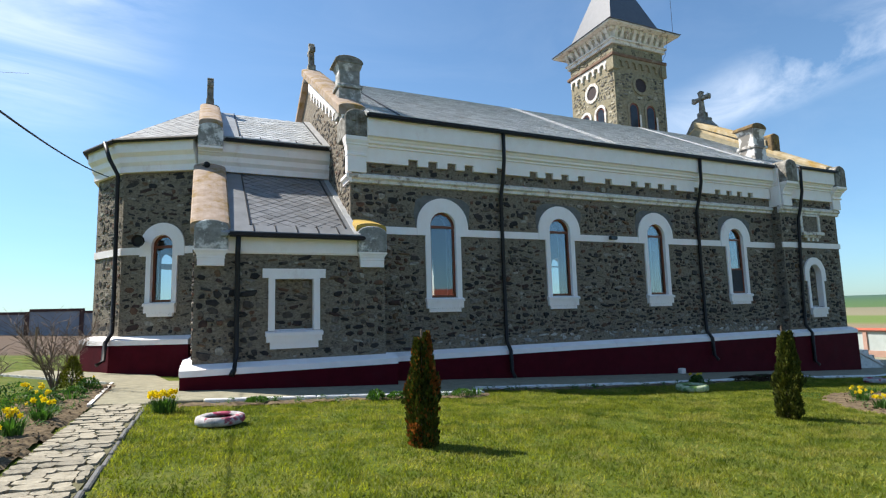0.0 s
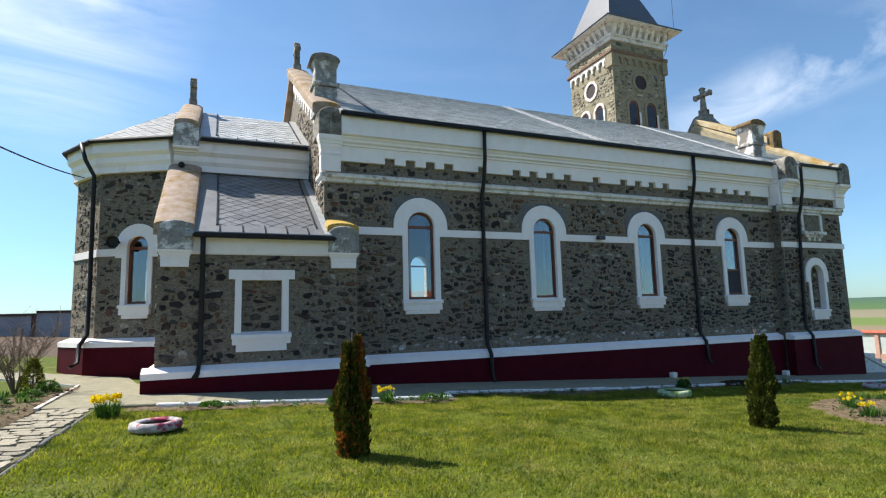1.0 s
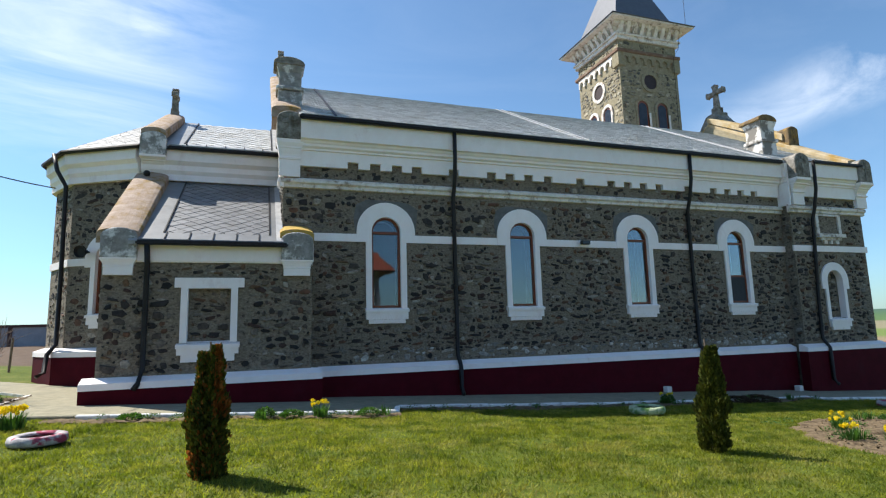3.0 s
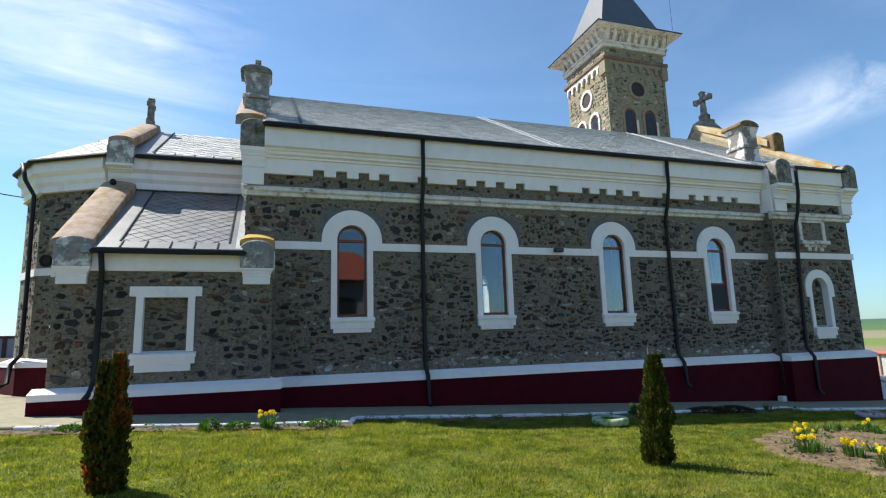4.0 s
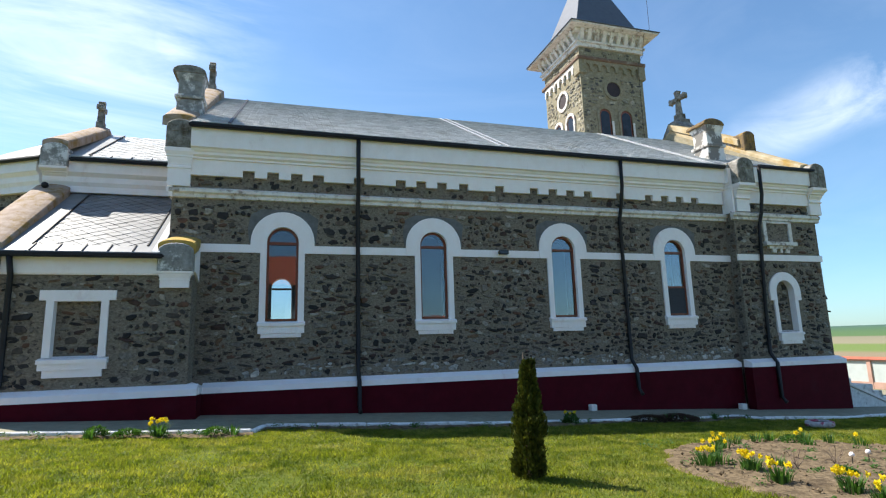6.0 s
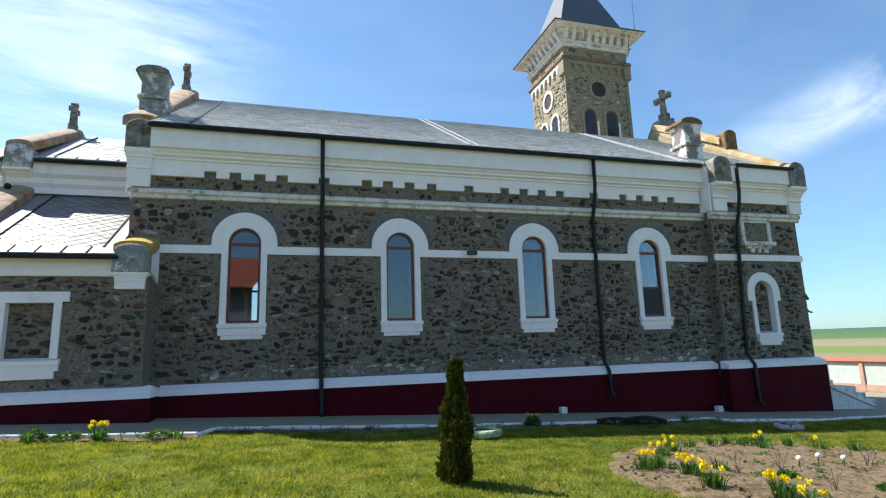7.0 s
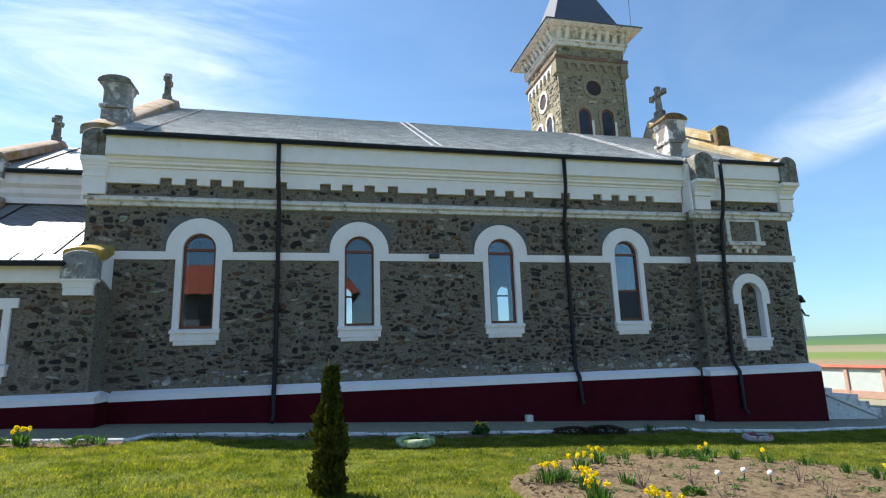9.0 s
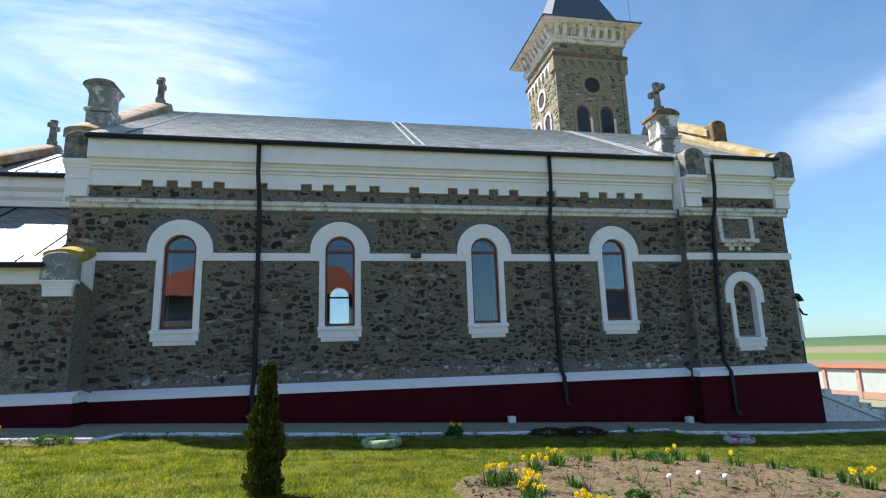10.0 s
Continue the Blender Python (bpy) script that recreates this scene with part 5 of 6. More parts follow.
# ---- rubble stones in the walls ----
def rubble(wall, owner, put, s0, s1, z0, z1, holes, mat, seed, part_zone=None, size=1.0, pale_below=None, keep=0.9, relief=1.0):
    """Flat irregular stones laid in rough courses, standing a little proud of the mortar. put: (along, depth, z) to world.
    holes: (s0, s1, z0, z1) rectangles or (s, z, radius) rounds left free. part_zone: the stretch whose stones are parts."""
    rnd = random.Random(seed)
    store = {}
    singles = 0
    z = z0
    while z < z1:
        h = rnd.choice((0.09, 0.11, 0.13, 0.16, 0.19)) * rnd.uniform(0.9, 1.1) * size
        s = s0 + rnd.uniform(0, 0.12)
        while s < s1:
            chip = rnd.random() < 0.28
            w = (rnd.uniform(0.04, 0.09) if chip else min(0.42, max(0.1, rnd.lognormvariate(-1.64, 0.42)))) * size
            gap = rnd.uniform(0.006, 0.05) * size
            cs, cz = s + w / 2, z + h / 2 + rnd.uniform(-0.055, 0.055) * size
            s += w + gap
            if rnd.random() > keep:
                continue
            hh = min(h * rnd.uniform(0.55, 1.15), w * 1.15)
            if cs - w / 2 < s0 or cs + w / 2 > s1 or cz - hh / 2 < z0 or cz + hh / 2 > z1:
                continue
            bad = False
            for q in holes:
                if len(q) == 4:
                    bad = bad or (cs + w / 2 > q[0] and cs - w / 2 < q[1] and cz + hh / 2 > q[2] and cz - hh / 2 < q[3])
                else:
                    bad = bad or math.hypot(max(0, abs(cs - q[0]) - w / 2), max(0, abs(cz - q[1]) - hh / 2)) < q[2]
            if bad:
                continue
            n = rnd.choice((5, 6, 7, 8))
            tilt = rnd.uniform(-0.5, 0.5)
            pts = []
            for k in range(n):
                a = 2 * math.pi * (k + rnd.uniform(-0.3, 0.3)) / n
                ca, sa = math.cos(a), math.sin(a)
                f = 1 / max(abs(ca), abs(sa)) ** 0.6 * rnd.uniform(0.7, 1.06)
                x, y = ca * f * w / 2, sa * f * hh / 2
                pts.append((x, y + x * tilt * 0.5))
            proud = rnd.uniform(0.01, 0.045) * relief
            V = [put(cs + x, 0.004, cz + y) for x, y in pts] + [put(cs + x * 0.95, -proud * 0.7, cz + y * 0.93) for x, y in pts]
            V += [put(cs + x * 0.78, -proud * rnd.uniform(0.85, 1.15), cz + y * 0.74) for x, y in pts]
            F = []
            for r in range(2):
                F += [(r * n + k, r * n + (k + 1) % n, (r + 1) * n + (k + 1) % n, (r + 1) * n + k) for k in range(n)]
            F.append(tuple(2 * n + k for k in range(n)))
            m = mat
            if pale_below and cz < pale_below[0] + 0.08 * math.sin(cs * 3) and pale_below[1] < cs < pale_below[2] and rnd.random() < 0.75:
                m = SPLASHED
            if part_zone and part_zone[0] < cs < part_zone[1] and part_zone[2] < cz < part_zone[3] and singles < 300:
                me = bpy.data.meshes.new("stone")
                me.from_pydata(V, [], F)
                me.materials.append(m)
                me.validate()
                ob = new("stone", me)
                ob.parent = wall
                singles += 1
                continue
            v, f = store.setdefault(m.name, (m, [], []))[1:]
            f += [tuple(len(v) + k for k in face) for face in F]
            v += V
        z += h * 0.93 + rnd.uniform(0.0, 0.015) * size
    for m, v, f in store.values():
        me = bpy.data.meshes.new("stones")
        me.from_pydata(v, [], f)
        me.materials.append(m)
        ob = new("rubble", me)
        ob.parent = wall
        ob["kind"] = "stuff"


SPLASHED = stone_material("limewash_splashed_stone", [(0.23, 0.22, 0.2), (0.4, 0.385, 0.35), (0.16, 0.15, 0.135), (0.31, 0.29, 0.255)])
nave_holes = []
for cx, hw, zb, zs in WIN:
    nave_holes += [(cx - 0.56, cx + 0.56, 1.6, 4.0), (cx, zs, 0.9)]
nave_holes += [(3.0, 30, 3.67, 3.91), (3.0, 30, 4.98, 5.29), (3.0, 4.17, 0, 3.3)]


def on_y(y):
    return lambda s, d, z: (s, y + d, z)


def on_x(x):
    return lambda s, d, z: (x + d, s, z)


def on_apse(i):
    a, d, _ = apse_face(i)
    inward = Vector((-d.y, d.x))
    if inward.dot(Vector((0.0, 19.0)) - a) < 0:
        inward = -inward

    def put(s, dep, z):
        p = a + d * s + inward * dep
        return (p.x, p.y, z)
    return put


rubble(nave_wall, church, on_y(NY), 3.52, 19.88, 0.64, 5.56, nave_holes, STONE, 11, part_zone=(4.2, 12.5, 0.6, 2.6), pale_below=(0.95, 5.2, 19.6))
rubble(pav_wall, church, on_y(PY), 19.92, 23.28, 0.64, 5.56, [(21.05, 22.07, 1.03, 2.75), (21.56, 2.7, 0.66), (20.9, 22.3, 3.93, 5.0), (19, 24, 3.67, 3.91), (19, 24, 4.98, 5.29)], STONE, 12, part_zone=(19.9, 23.3, 0.6, 3.6))
rubble(niche_back, church, on_y(PY + 0.18), 21.2, 21.92, 1.6, 3.18, [], STONE, 13, part_zone=(21, 22, 1, 4))
rubble(sac_wall, church, on_y(SY), -0.09, 4.14, 0.68, 3.02, [(1.28, 2.7, 0.9, 2.7), (1.28, 2.7, 2.48, 2.72), (-0.2, 0.56, 2.72, 3.1), (3.44, 4.2, 2.72, 3.1)], STONE, 14, part_zone=(-0.1, 4.2, 0.6, 3.1))
rubble(sac_wall, church, on_y(SY + 0.14), 1.56, 2.42, 1.32, 2.47, [], STONE, 15)
for i in (0, 1):
    holes = [(0.93, 3.62, 0.72), (0.45, 1.41, 1.7, 3.7), (-1, 9, 3.37, 3.61)] if i == 0 else [(-1, 9, 3.37, 3.61)]
    rubble(apse_walls[i], church, on_apse(i), 0.02, apse_face(i)[2] - 0.02, 1.2, 5.66, holes, STONE, 20 + i, part_zone=(0, 3, 1.2, 3.4), keep=0.7, relief=0.6)
rubble(chan_wall, church, on_y(CY), 0.5, 3.5, 5.3, 5.66, [], STONE, 23)
rubble(east_wall, church, lambda s, d, z: (3.5 + d, s, z), 13.42, 18.8, 3.9, 8.6, [(13.45 + k * 0.3, 13.75 + k * 0.3, roof_z(13.6 + k * 0.3) - 0.8, 12) for k in range(18)], STONE, 24, size=0.85, keep=0.78, relief=0.5)
rubble(pav_wall, church, lambda s, d, z: (19.9 + d, s, z), 13.06, 13.4, 0.64, 5.56, [(13, 14, 3.67, 3.91), (13, 14, 4.98, 5.29)], STONE, 25)
rubble(sac_wall, church, lambda s, d, z: (-0.1 + d, s, z), 12.7, 16.0, 0.68, 3.2, [], STONE, 26)
TSTONE = stone_material("tower_face_stone", [(0.2, 0.18, 0.14), (0.3, 0.27, 0.2), (0.11, 0.10, 0.085), (0.36, 0.32, 0.24), (0.16, 0.14, 0.1), (0.08, 0.075, 0.07)])
tw = [(21.8, 13.65, 0.6), (20.7, 22.9, 9, 12.75), (19, 25, 14.3, 15.3)]
rubble(tower_wall, tower, on_y(TY0), TX0 + 0.02, TX1 - 0.02, 10.3, 15.75, tw, TSTONE, 31, size=1.15)
rubble(tower_wall, tower, on_x(TX0), TY0 + 0.02, TY1 - 0.02, 10.3, 15.75, [(23.1, 13.65, 0.6), (22.0, 24.2, 9, 12.75), (19, 26, 14.3, 15.3)], TSTONE, 32, size=1.15)

# ---- fittings on the walls ----
bm = bmesh.new()
box(bm, 11.82, 12.1, NY - 0.2, NY - 0.08, 3.76, 3.87)
lamp = solid("floodlight", bev(bm, 0.015), METAL, "small black floodlight fixed to the white band", "floodlight")
ob = part("bracket", box(bmesh.new(), 11.93, 11.99, NY - 0.09, NY - 0.03, 3.78, 3.84), METAL, lamp)
ob = part("lens", box(bmesh.new(), 11.84, 12.08, NY - 0.206, NY - 0.198, 3.775, 3.855), DARKGLASS, lamp)


def loudspeaker():
    bm = bmesh.new()
    pts = [(0.0, 0.05), (0.1, 0.06), (0.2, 0.1), (0.28, 0.16)]
    base = Vector((-1.42, 16.55, 3.75))
    way = Vector((-0.35, -0.9, -0.1)).normalized()
    u = way.cross(Vector((0, 0, 1))).normalized()
    w = way.cross(u)
    rings = [[bm.verts.new(base + way * d + r * (u * math.cos(2 * math.pi * k / 16) + w * math.sin(2 * math.pi * k / 16))) for k in range(16)] for d, r in pts]
    for a, b in zip(rings, rings[1:]):
        for k in range(16):
            bm.faces.new((a[k], a[(k + 1) % 16], b[(k + 1) % 16], b[k]))
    bm.faces.new(rings[0][::-1])
    bm.faces.new([bm.verts.new(v.co - way * 0.06) for v in rings[-1]])
    sp = solid("loudspeaker", bm, METAL, "black horn loudspeaker on the apse wall", "loudspeaker")
    part("bracket", tube(bmesh.new(), [base + Vector((0.1, 0.35, 0)), base], 0.03, 6), METAL, sp)


loudspeaker()
bm = bmesh.new()
bmesh.ops.create_uvsphere(bm, u_segments=14, v_segments=8, radius=0.085, matrix=Matrix.Translation((0.12, 15.45, 5.72)))
cam_ball = solid("wall_lamp", bm, METAL, "small dark round lamp under the chancel cornice", "lamp", smooth=True)
part("arm", tube(bmesh.new(), [(0.12, 15.45, 5.72), (0.02, 15.6, 5.72), (0.02, 15.75, 5.72)], 0.02, 6), METAL, cam_ball)
wire = [Vector((-2.3, 16.72, 5.5)).lerp(Vector((-2.2, 0.0, 3.6)), k / 24) + Vector((0, 0, -0.33 * (1 - (2 * k / 24 - 1) ** 2))) for k in range(25)]
solid("overhead_cable", tube(bmesh.new(), wire, 0.014, 6), METAL, "slack black cable running to the apse eaves", "cable")
for x, y in ((14.33, 13.12), (19.3, 12.98)):
    bm = bev(box(bmesh.new(), x - 0.09, x + 0.09, y - 0.09, y + 0.09, ground_z(x, y) + 0.02, ground_z(x, y) + 0.19), 0.015)
    stub = solid("stone_stub", bm, WORN_WHITE, "small white masonry stub against the plinth", "stub", group="white stubs")

# ---- steps before the west door ----
steps = thing("entrance_steps", "pale concrete entrance steps with a sloping side wall", "steps", (24.5, 16, -1.1))
for x1, z in ((24.64, -0.18), (25.6, -0.42), (26.0, -0.65), (26.4, -0.88)):
    ob = part("step", bev(box(bmesh.new(), 23.6, x1, 13.55 + 0.004 * x1, 24.0, -1.6, z), 0.01), WORN_WHITE, steps)
    settle(ob)
bm = prism(bmesh.new(), [(23.61, -1.5), (25.9, -1.5), (25.75, -1.08), (23.61, -0.22)], "y", 13.25, 13.5)
ob = part("side_wall", bev(bm, 0.015), LIME, steps)
settle(ob)
bm = prism(bmesh.new(), [(23.61, -0.22), (25.75, -1.08), (25.78, -1.0), (23.61, -0.12)], "y", 13.2, 13.55)
ob = part("side_coping", bev(bm, 0.015), WORN_WHITE, steps)
settle(ob)
bm = prism(bmesh.new(), [(23.28, 1.3), (24.24, 1.3), (24.2, 2.5), (24.05, 2.66), (23.28, 2.75)], "y", 13.85, 14.1)
porch = cpart("porch_jamb", bev(bm, 0.02), WHITE, "white painted jamb of the west door")
cpart("door_leaf", bev(box(bmesh.new(), 23.28, 24.2, 13.9, 14.05, 0.0, 1.29), 0.015), DARKWOOD, "dark wooden leaf of the west door", parent=porch)
cpart("porch_roof", bev(prism(bmesh.new(), [(23.28, 2.72), (24.12, 2.64), (24.22, 2.5), (24.3, 2.52), (24.16, 2.74), (23.28, 2.86)], "y", 13.75, 14.2), 0.01), METAL, parent=porch)
cpart("lantern_arm", tube(bmesh.new(), [(24.15, 13.84, 2.3), (24.22, 13.8, 2.1), (24.34, 13.78, 2.08)], 0.03, 6), METAL, parent=porch)

# ---- boundary fence beyond the entrance ----
FX, FB = 37.0, -1.57
fence = thing("boundary_fence", "salmon-framed concrete fence with pale green panels", "fence", (FX, 25, FB))


def fpart(name, bm, mat):
    ob = part(name, bm, mat, fence)
    settle(ob)


for k in range(18):
    y = 9.43 + k * 2.07
    fpart("post", bev(box(bmesh.new(), FX - 0.12, FX + 0.12, y - 0.12, y + 0.12, FB - 0.2, FB + 1.42), 0.02), TERRACOTTA)
    if k < 17:
        fpart("panel", box(bmesh.new(), FX - 0.04, FX + 0.04, y + 0.12, y + 1.95, FB + 0.22, FB + 1.32), PANEL)
        fpart("base_beam", box(bmesh.new(), FX - 0.1, FX + 0.1, y + 0.12, y + 1.95, FB - 0.2, FB + 0.22), TERRACOTTA)
        fpart("top_rail", box(bmesh.new(), FX - 0.1, FX + 0.1, y + 0.12, y + 1.95, FB + 1.32, FB + 1.42), TERRACOTTA)
        fpart("coping_tile", prism(bmesh.new(), [(FX - 0.2, FB + 1.425), (FX + 0.2, FB + 1.425), (FX, FB + 1.56)], "y", y - 0.1, y + 1.96), TILE)

# ---- yard wall behind the ploughed plot ----
yard = thing("yard_wall", "blue-grey rendered yard wall with a dark brown coping", "wall", (-12, 52, 0))
for k in range(16):
    x = -48.0 + k * 3.6
    z0 = ground_z(x, 52) + 0.0
    top = 2.55 if k % 5 else 2.75
    ob = part("wall_bay", box(bmesh.new(), x, x + 3.3, 52.0, 52.25, -0.5, top - 0.2), BLUEGREY, yard)
    settle(ob)
    ob = part("pier", box(bmesh.new(), x + 3.3, x + 3.6, 51.93, 52.32, -0.5, top), BROWN, yard)
    settle(ob)
    ob = part("coping", box(bmesh.new(), x, x + 3.3, 51.9, 52.35, top - 0.2, top), BROWN, yard)
    settle(ob)

# ---- house behind the viewer, seen in the window glass ----
house = thing("house", "long house with a red tiled hipped roof", "house", (4, -12, 0))


def hpart(name, bm, mat, label=""):
    return settle(part(name, bm, mat, house, label))


hpart("wall", box(bmesh.new(), -3.8, 10.6, -16.4, -8.5, -0.8, 5.4), BLUEGREY, "blue-grey rendered wall")
bm = bmesh.new()
low = [bm.verts.new(p) for p in ((-4.5, -17.0, 5.3), (11.6, -17.0, 5.3), (11.6, -7.9, 5.3), (-4.5, -7.9, 5.3))]
rid = [bm.verts.new(p) for p in ((0.2, -12.4, 7.85), (10.2, -12.4, 7.85))]
bm.faces.new(low)
bm.faces.new((low[3], low[2], rid[1], rid[0]))
bm.faces.new((low[1], low[0], rid[0], rid[1]))
bm.faces.new((low[0], low[3], rid[0]))
bm.faces.new((low[2], low[1], rid[1]))
hpart("roof", bm, TILE, "red clay tile roof")
for j in range(15):
    y, z = -7.95 - 4.4 * j / 15, 5.32 + 2.5 * j / 15
    f = j / 15
    hpart("tile_course", prism(bmesh.new(), [(y, z), (y - 0.03, z + 0.06), (y - 0.26, z + 0.17), (y - 0.26, z + 0.08)], "x", -4.45 + 4.7 * f, 11.55 - 1.4 * f), TILE)
hpart("gutter", bev(box(bmesh.new(), -4.5, 11.6, -7.9, -7.78, 5.18, 5.3), 0.03), METAL)
for wx in (-1.6, 2.2, 5.6, 9.0):
    hpart("window", bev(box(bmesh.new(), wx - 0.6, wx + 0.6, -8.52, -8.45, 2.6, 4.2), 0.02), DARKGLASS, "dark house window")
for px in (4.6, 10.2):
    hpart("downpipe", tube(bmesh.new(), [(px, -7.9, 5.2), (px, -8.4, 4.8), (px, -8.4, -0.4)], 0.06, 8), LIME, "white rainwater pipe")
shed = thing("shed", "low shed with a red tiled roof beside the house", "shed", (15.4, -10, 0))
settle(part("wall", box(bmesh.new(), 13.4, 17.6, -11.5, -8.6, -1.2, 2.5), BLUEGREY, shed))
settle(part("roof", prism(bmesh.new(), [(-8.1, 2.35), (-10.0, 3.35), (-12.0, 2.35), (-12.0, 2.25), (-8.1, 2.25)], "x", 13.0, 18.0), TILE, shed))

# ---- kerb, path and beds ----
kerb = thing("kerb", "low whitewashed kerb along the concrete apron", "kerb", (10, 11.4, 0), kind="structure")
rnd = random.Random(5)
for (xa, ya), (xb, yb) in zip(KERB, KERB[1:]):
    ln = math.hypot(xb - xa, yb - ya)
    n = max(1, round(ln / 1.0))
    for k in range(n):
        a = Vector((xa, ya)).lerp(Vector((xb, yb)), (k + 0.006) / n)
        b = Vector((xa, ya)).lerp(Vector((xb, yb)), (k + 0.994) / n)
        d = (b - a).normalized()
        o = Vector((d.y, -d.x)) * 0.055
        up = 0.065 + rnd.uniform(-0.012, 0.012)
        bm = bmesh.new()
        lo = [(a + o, 1), (b + o, 1), (b - o, 1), (a - o, 1)]
        vs = [bm.verts.new((p.x, p.y, ground_z(p.x, p.y) - 0.1)) for p, _ in lo] + [bm.verts.new((p.x, p.y, ground_z(p.x, p.y) + up)) for p, _ in lo]
        for f in ((3, 2, 1, 0), (4, 5, 6, 7), (0, 1, 5, 4), (1, 2, 6, 5), (2, 3, 7, 6), (3, 0, 4, 7)):
            bm.faces.new([vs[q] for q in f])
        ob = part("kerb_stone", bev(bm, 0.018), LIME if a.x > -0.7 else CONCRETE, kerb)
        settle(ob)

path = solid("path", sloped_slab(bmesh.new(), [(-1.66, 1.0), (-0.95, 1.0), (-0.9, 5.5), (-0.86, 7.0), (-0.84, 9.0), (-0.78, 10.86), (-1.52, 10.86), (-1.58, 9.0), (-1.62, 6.5)], 0.1, 0.008), JOINT, "narrow garden path of irregular pale flagstones", "path", kind="structure")
def path_sides(y):
    return np.interp(y, [1.0, 6.5, 9.0, 10.9], [-1.66, -1.62, -1.58, -1.52]), np.interp(y, [1.0, 5.5, 7.0, 9.0, 10.9], [-0.95, -0.9, -0.86, -0.84, -0.78])


y = 1.05
while y < 10.72:
    dy = rnd.uniform(0.13, 0.22)
    left, right = path_sides(y)
    x = left + 0.01
    while x < right - 0.05:
        w = min(rnd.uniform(0.13, 0.3), right - 0.01 - x)
        if w > 0.06:
            cx, cy = x + w / 2, y + dy / 2 + rnd.uniform(-0.03, 0.03)
            loop = []
            for k in range(7):
                a = 2 * math.pi * (k + rnd.uniform(-0.25, 0.25)) / 7
                f = 1 / max(abs(math.cos(a)), abs(math.sin(a))) ** 0.95 * rnd.uniform(0.93, 1.03)
                loop.append((cx + math.cos(a) * f * (w / 2 - 0.001), cy + math.sin(a) * f * (dy / 2 + 0.001)))
            part("flagstone", sloped_slab(bmesh.new(), loop, 0.03, 0.022 + rnd.uniform(0, 0.016)), FLAG, path)
        x += w + 0.004
    y += dy
y = 5.0
edging = thing("path_edging", "weathered grey stone edging beside the garden path", "edging", (-0.7, 7, 0.16), kind="structure")
while y < 10.6:
    ln = rnd.uniform(0.5, 0.9)
    z = ground_z(-0.7, y)
    edge_x = path_sides(y)[1] + rnd.uniform(0.0, 0.025)
    bm = bev(box(bmesh.new(), edge_x, edge_x + 0.055, y, y + ln - rnd.uniform(0.02, 0.07), z - 0.1, z + 0.03 + rnd.uniform(-0.03, 0.02)), 0.014)
    ob = part("edging_stone", bm, CEMENT, edging)
    settle(ob)
    y += ln
for loop, lb in (([(-1.64, 10.75), (-1.58, 10.75), (-1.68, 14.3), (-1.74, 14.3)], 0), ([(-4.5, 16.95), (-4.45, 16.87), (-1.75, 14.2), (-1.8, 14.28)], 0)):
    ob = part("edging_stone", sloped_slab(bmesh.new(), loop, 0.2, 0.05), WORN_WHITE, edging)
    settle(ob)


def bed(name, inside, x0, x1, y0, y1, label, lift=0.05, step=0.09):
    """Rough soil, raised a little, over the part of the ground that inside() keeps (1 well inside, 0 at the rim)."""
    bm = bmesh.new()
    grid = {}
    nx, ny = int((x1 - x0) / step), int((y1 - y0) / step)
    for j in range(ny + 1):
        for i in range(nx + 1):
            x, y = x0 + i * step, y0 + j * step
            f = inside(x, y)
            if f > -0.08:
                h = min(1.0, max(0.0, f * 3)) * lift + 0.03 * noise.noise(Vector((x * 5, y * 5, 1))) + 0.02 * noise.noise(Vector((x * 14, y * 14, 3)))
                grid[i, j] = bm.verts.new((x, y, ground_z(x, y) + (h if f > 0 else -0.04) + 0.012))
    for (i, j), v in list(grid.items()):
        q = [grid.get(k) for k in ((i, j), (i + 1, j), (i + 1, j + 1), (i, j + 1))]
        if all(q):
            bm.faces.new(q)
    return solid(name, bm, SOIL, label, "flower bed", kind="structure", smooth=True)


def bed_right(x, y):
    return 1 - math.hypot((x - 14.35) / 3.05, (y - 5.7) / 2.55) + 0.06 * noise.noise(Vector((x * 1.5, y * 1.5, 0)))


def bed_left(x, y):
    return min((path_sides(y)[0] - 0.02 - x) / 0.5, (x + 2.55 + 0.25 * math.sin(y * 1.3)) / 0.5, (y - 3.0), (13.9 - y) / 0.6) + 0.08 * noise.noise(Vector((x * 2, y * 2, 0)))


def bed_wall(x, y):
    line = kerb_y(x) - 0.06
    return min((line - y) / 0.5, (y - (line - 0.42 - 0.12 * math.sin(x * 1.7))) / 0.5, (x + 0.4), (18.0 - x))


bed("flower_bed", bed_right, 11.0, 17.8, 2.8, 8.6, "raised bed of dry brown soil with spring bulbs")
bed("flower_bed", bed_left, -3.2, -1.45, 3.0, 14.2, "strip of dark garden soil beside the path")
bed("flower_bed", bed_wall, -0.4, 18.0, 9.8, 11.6, "narrow strip of bare soil along the kerb", 0.02)


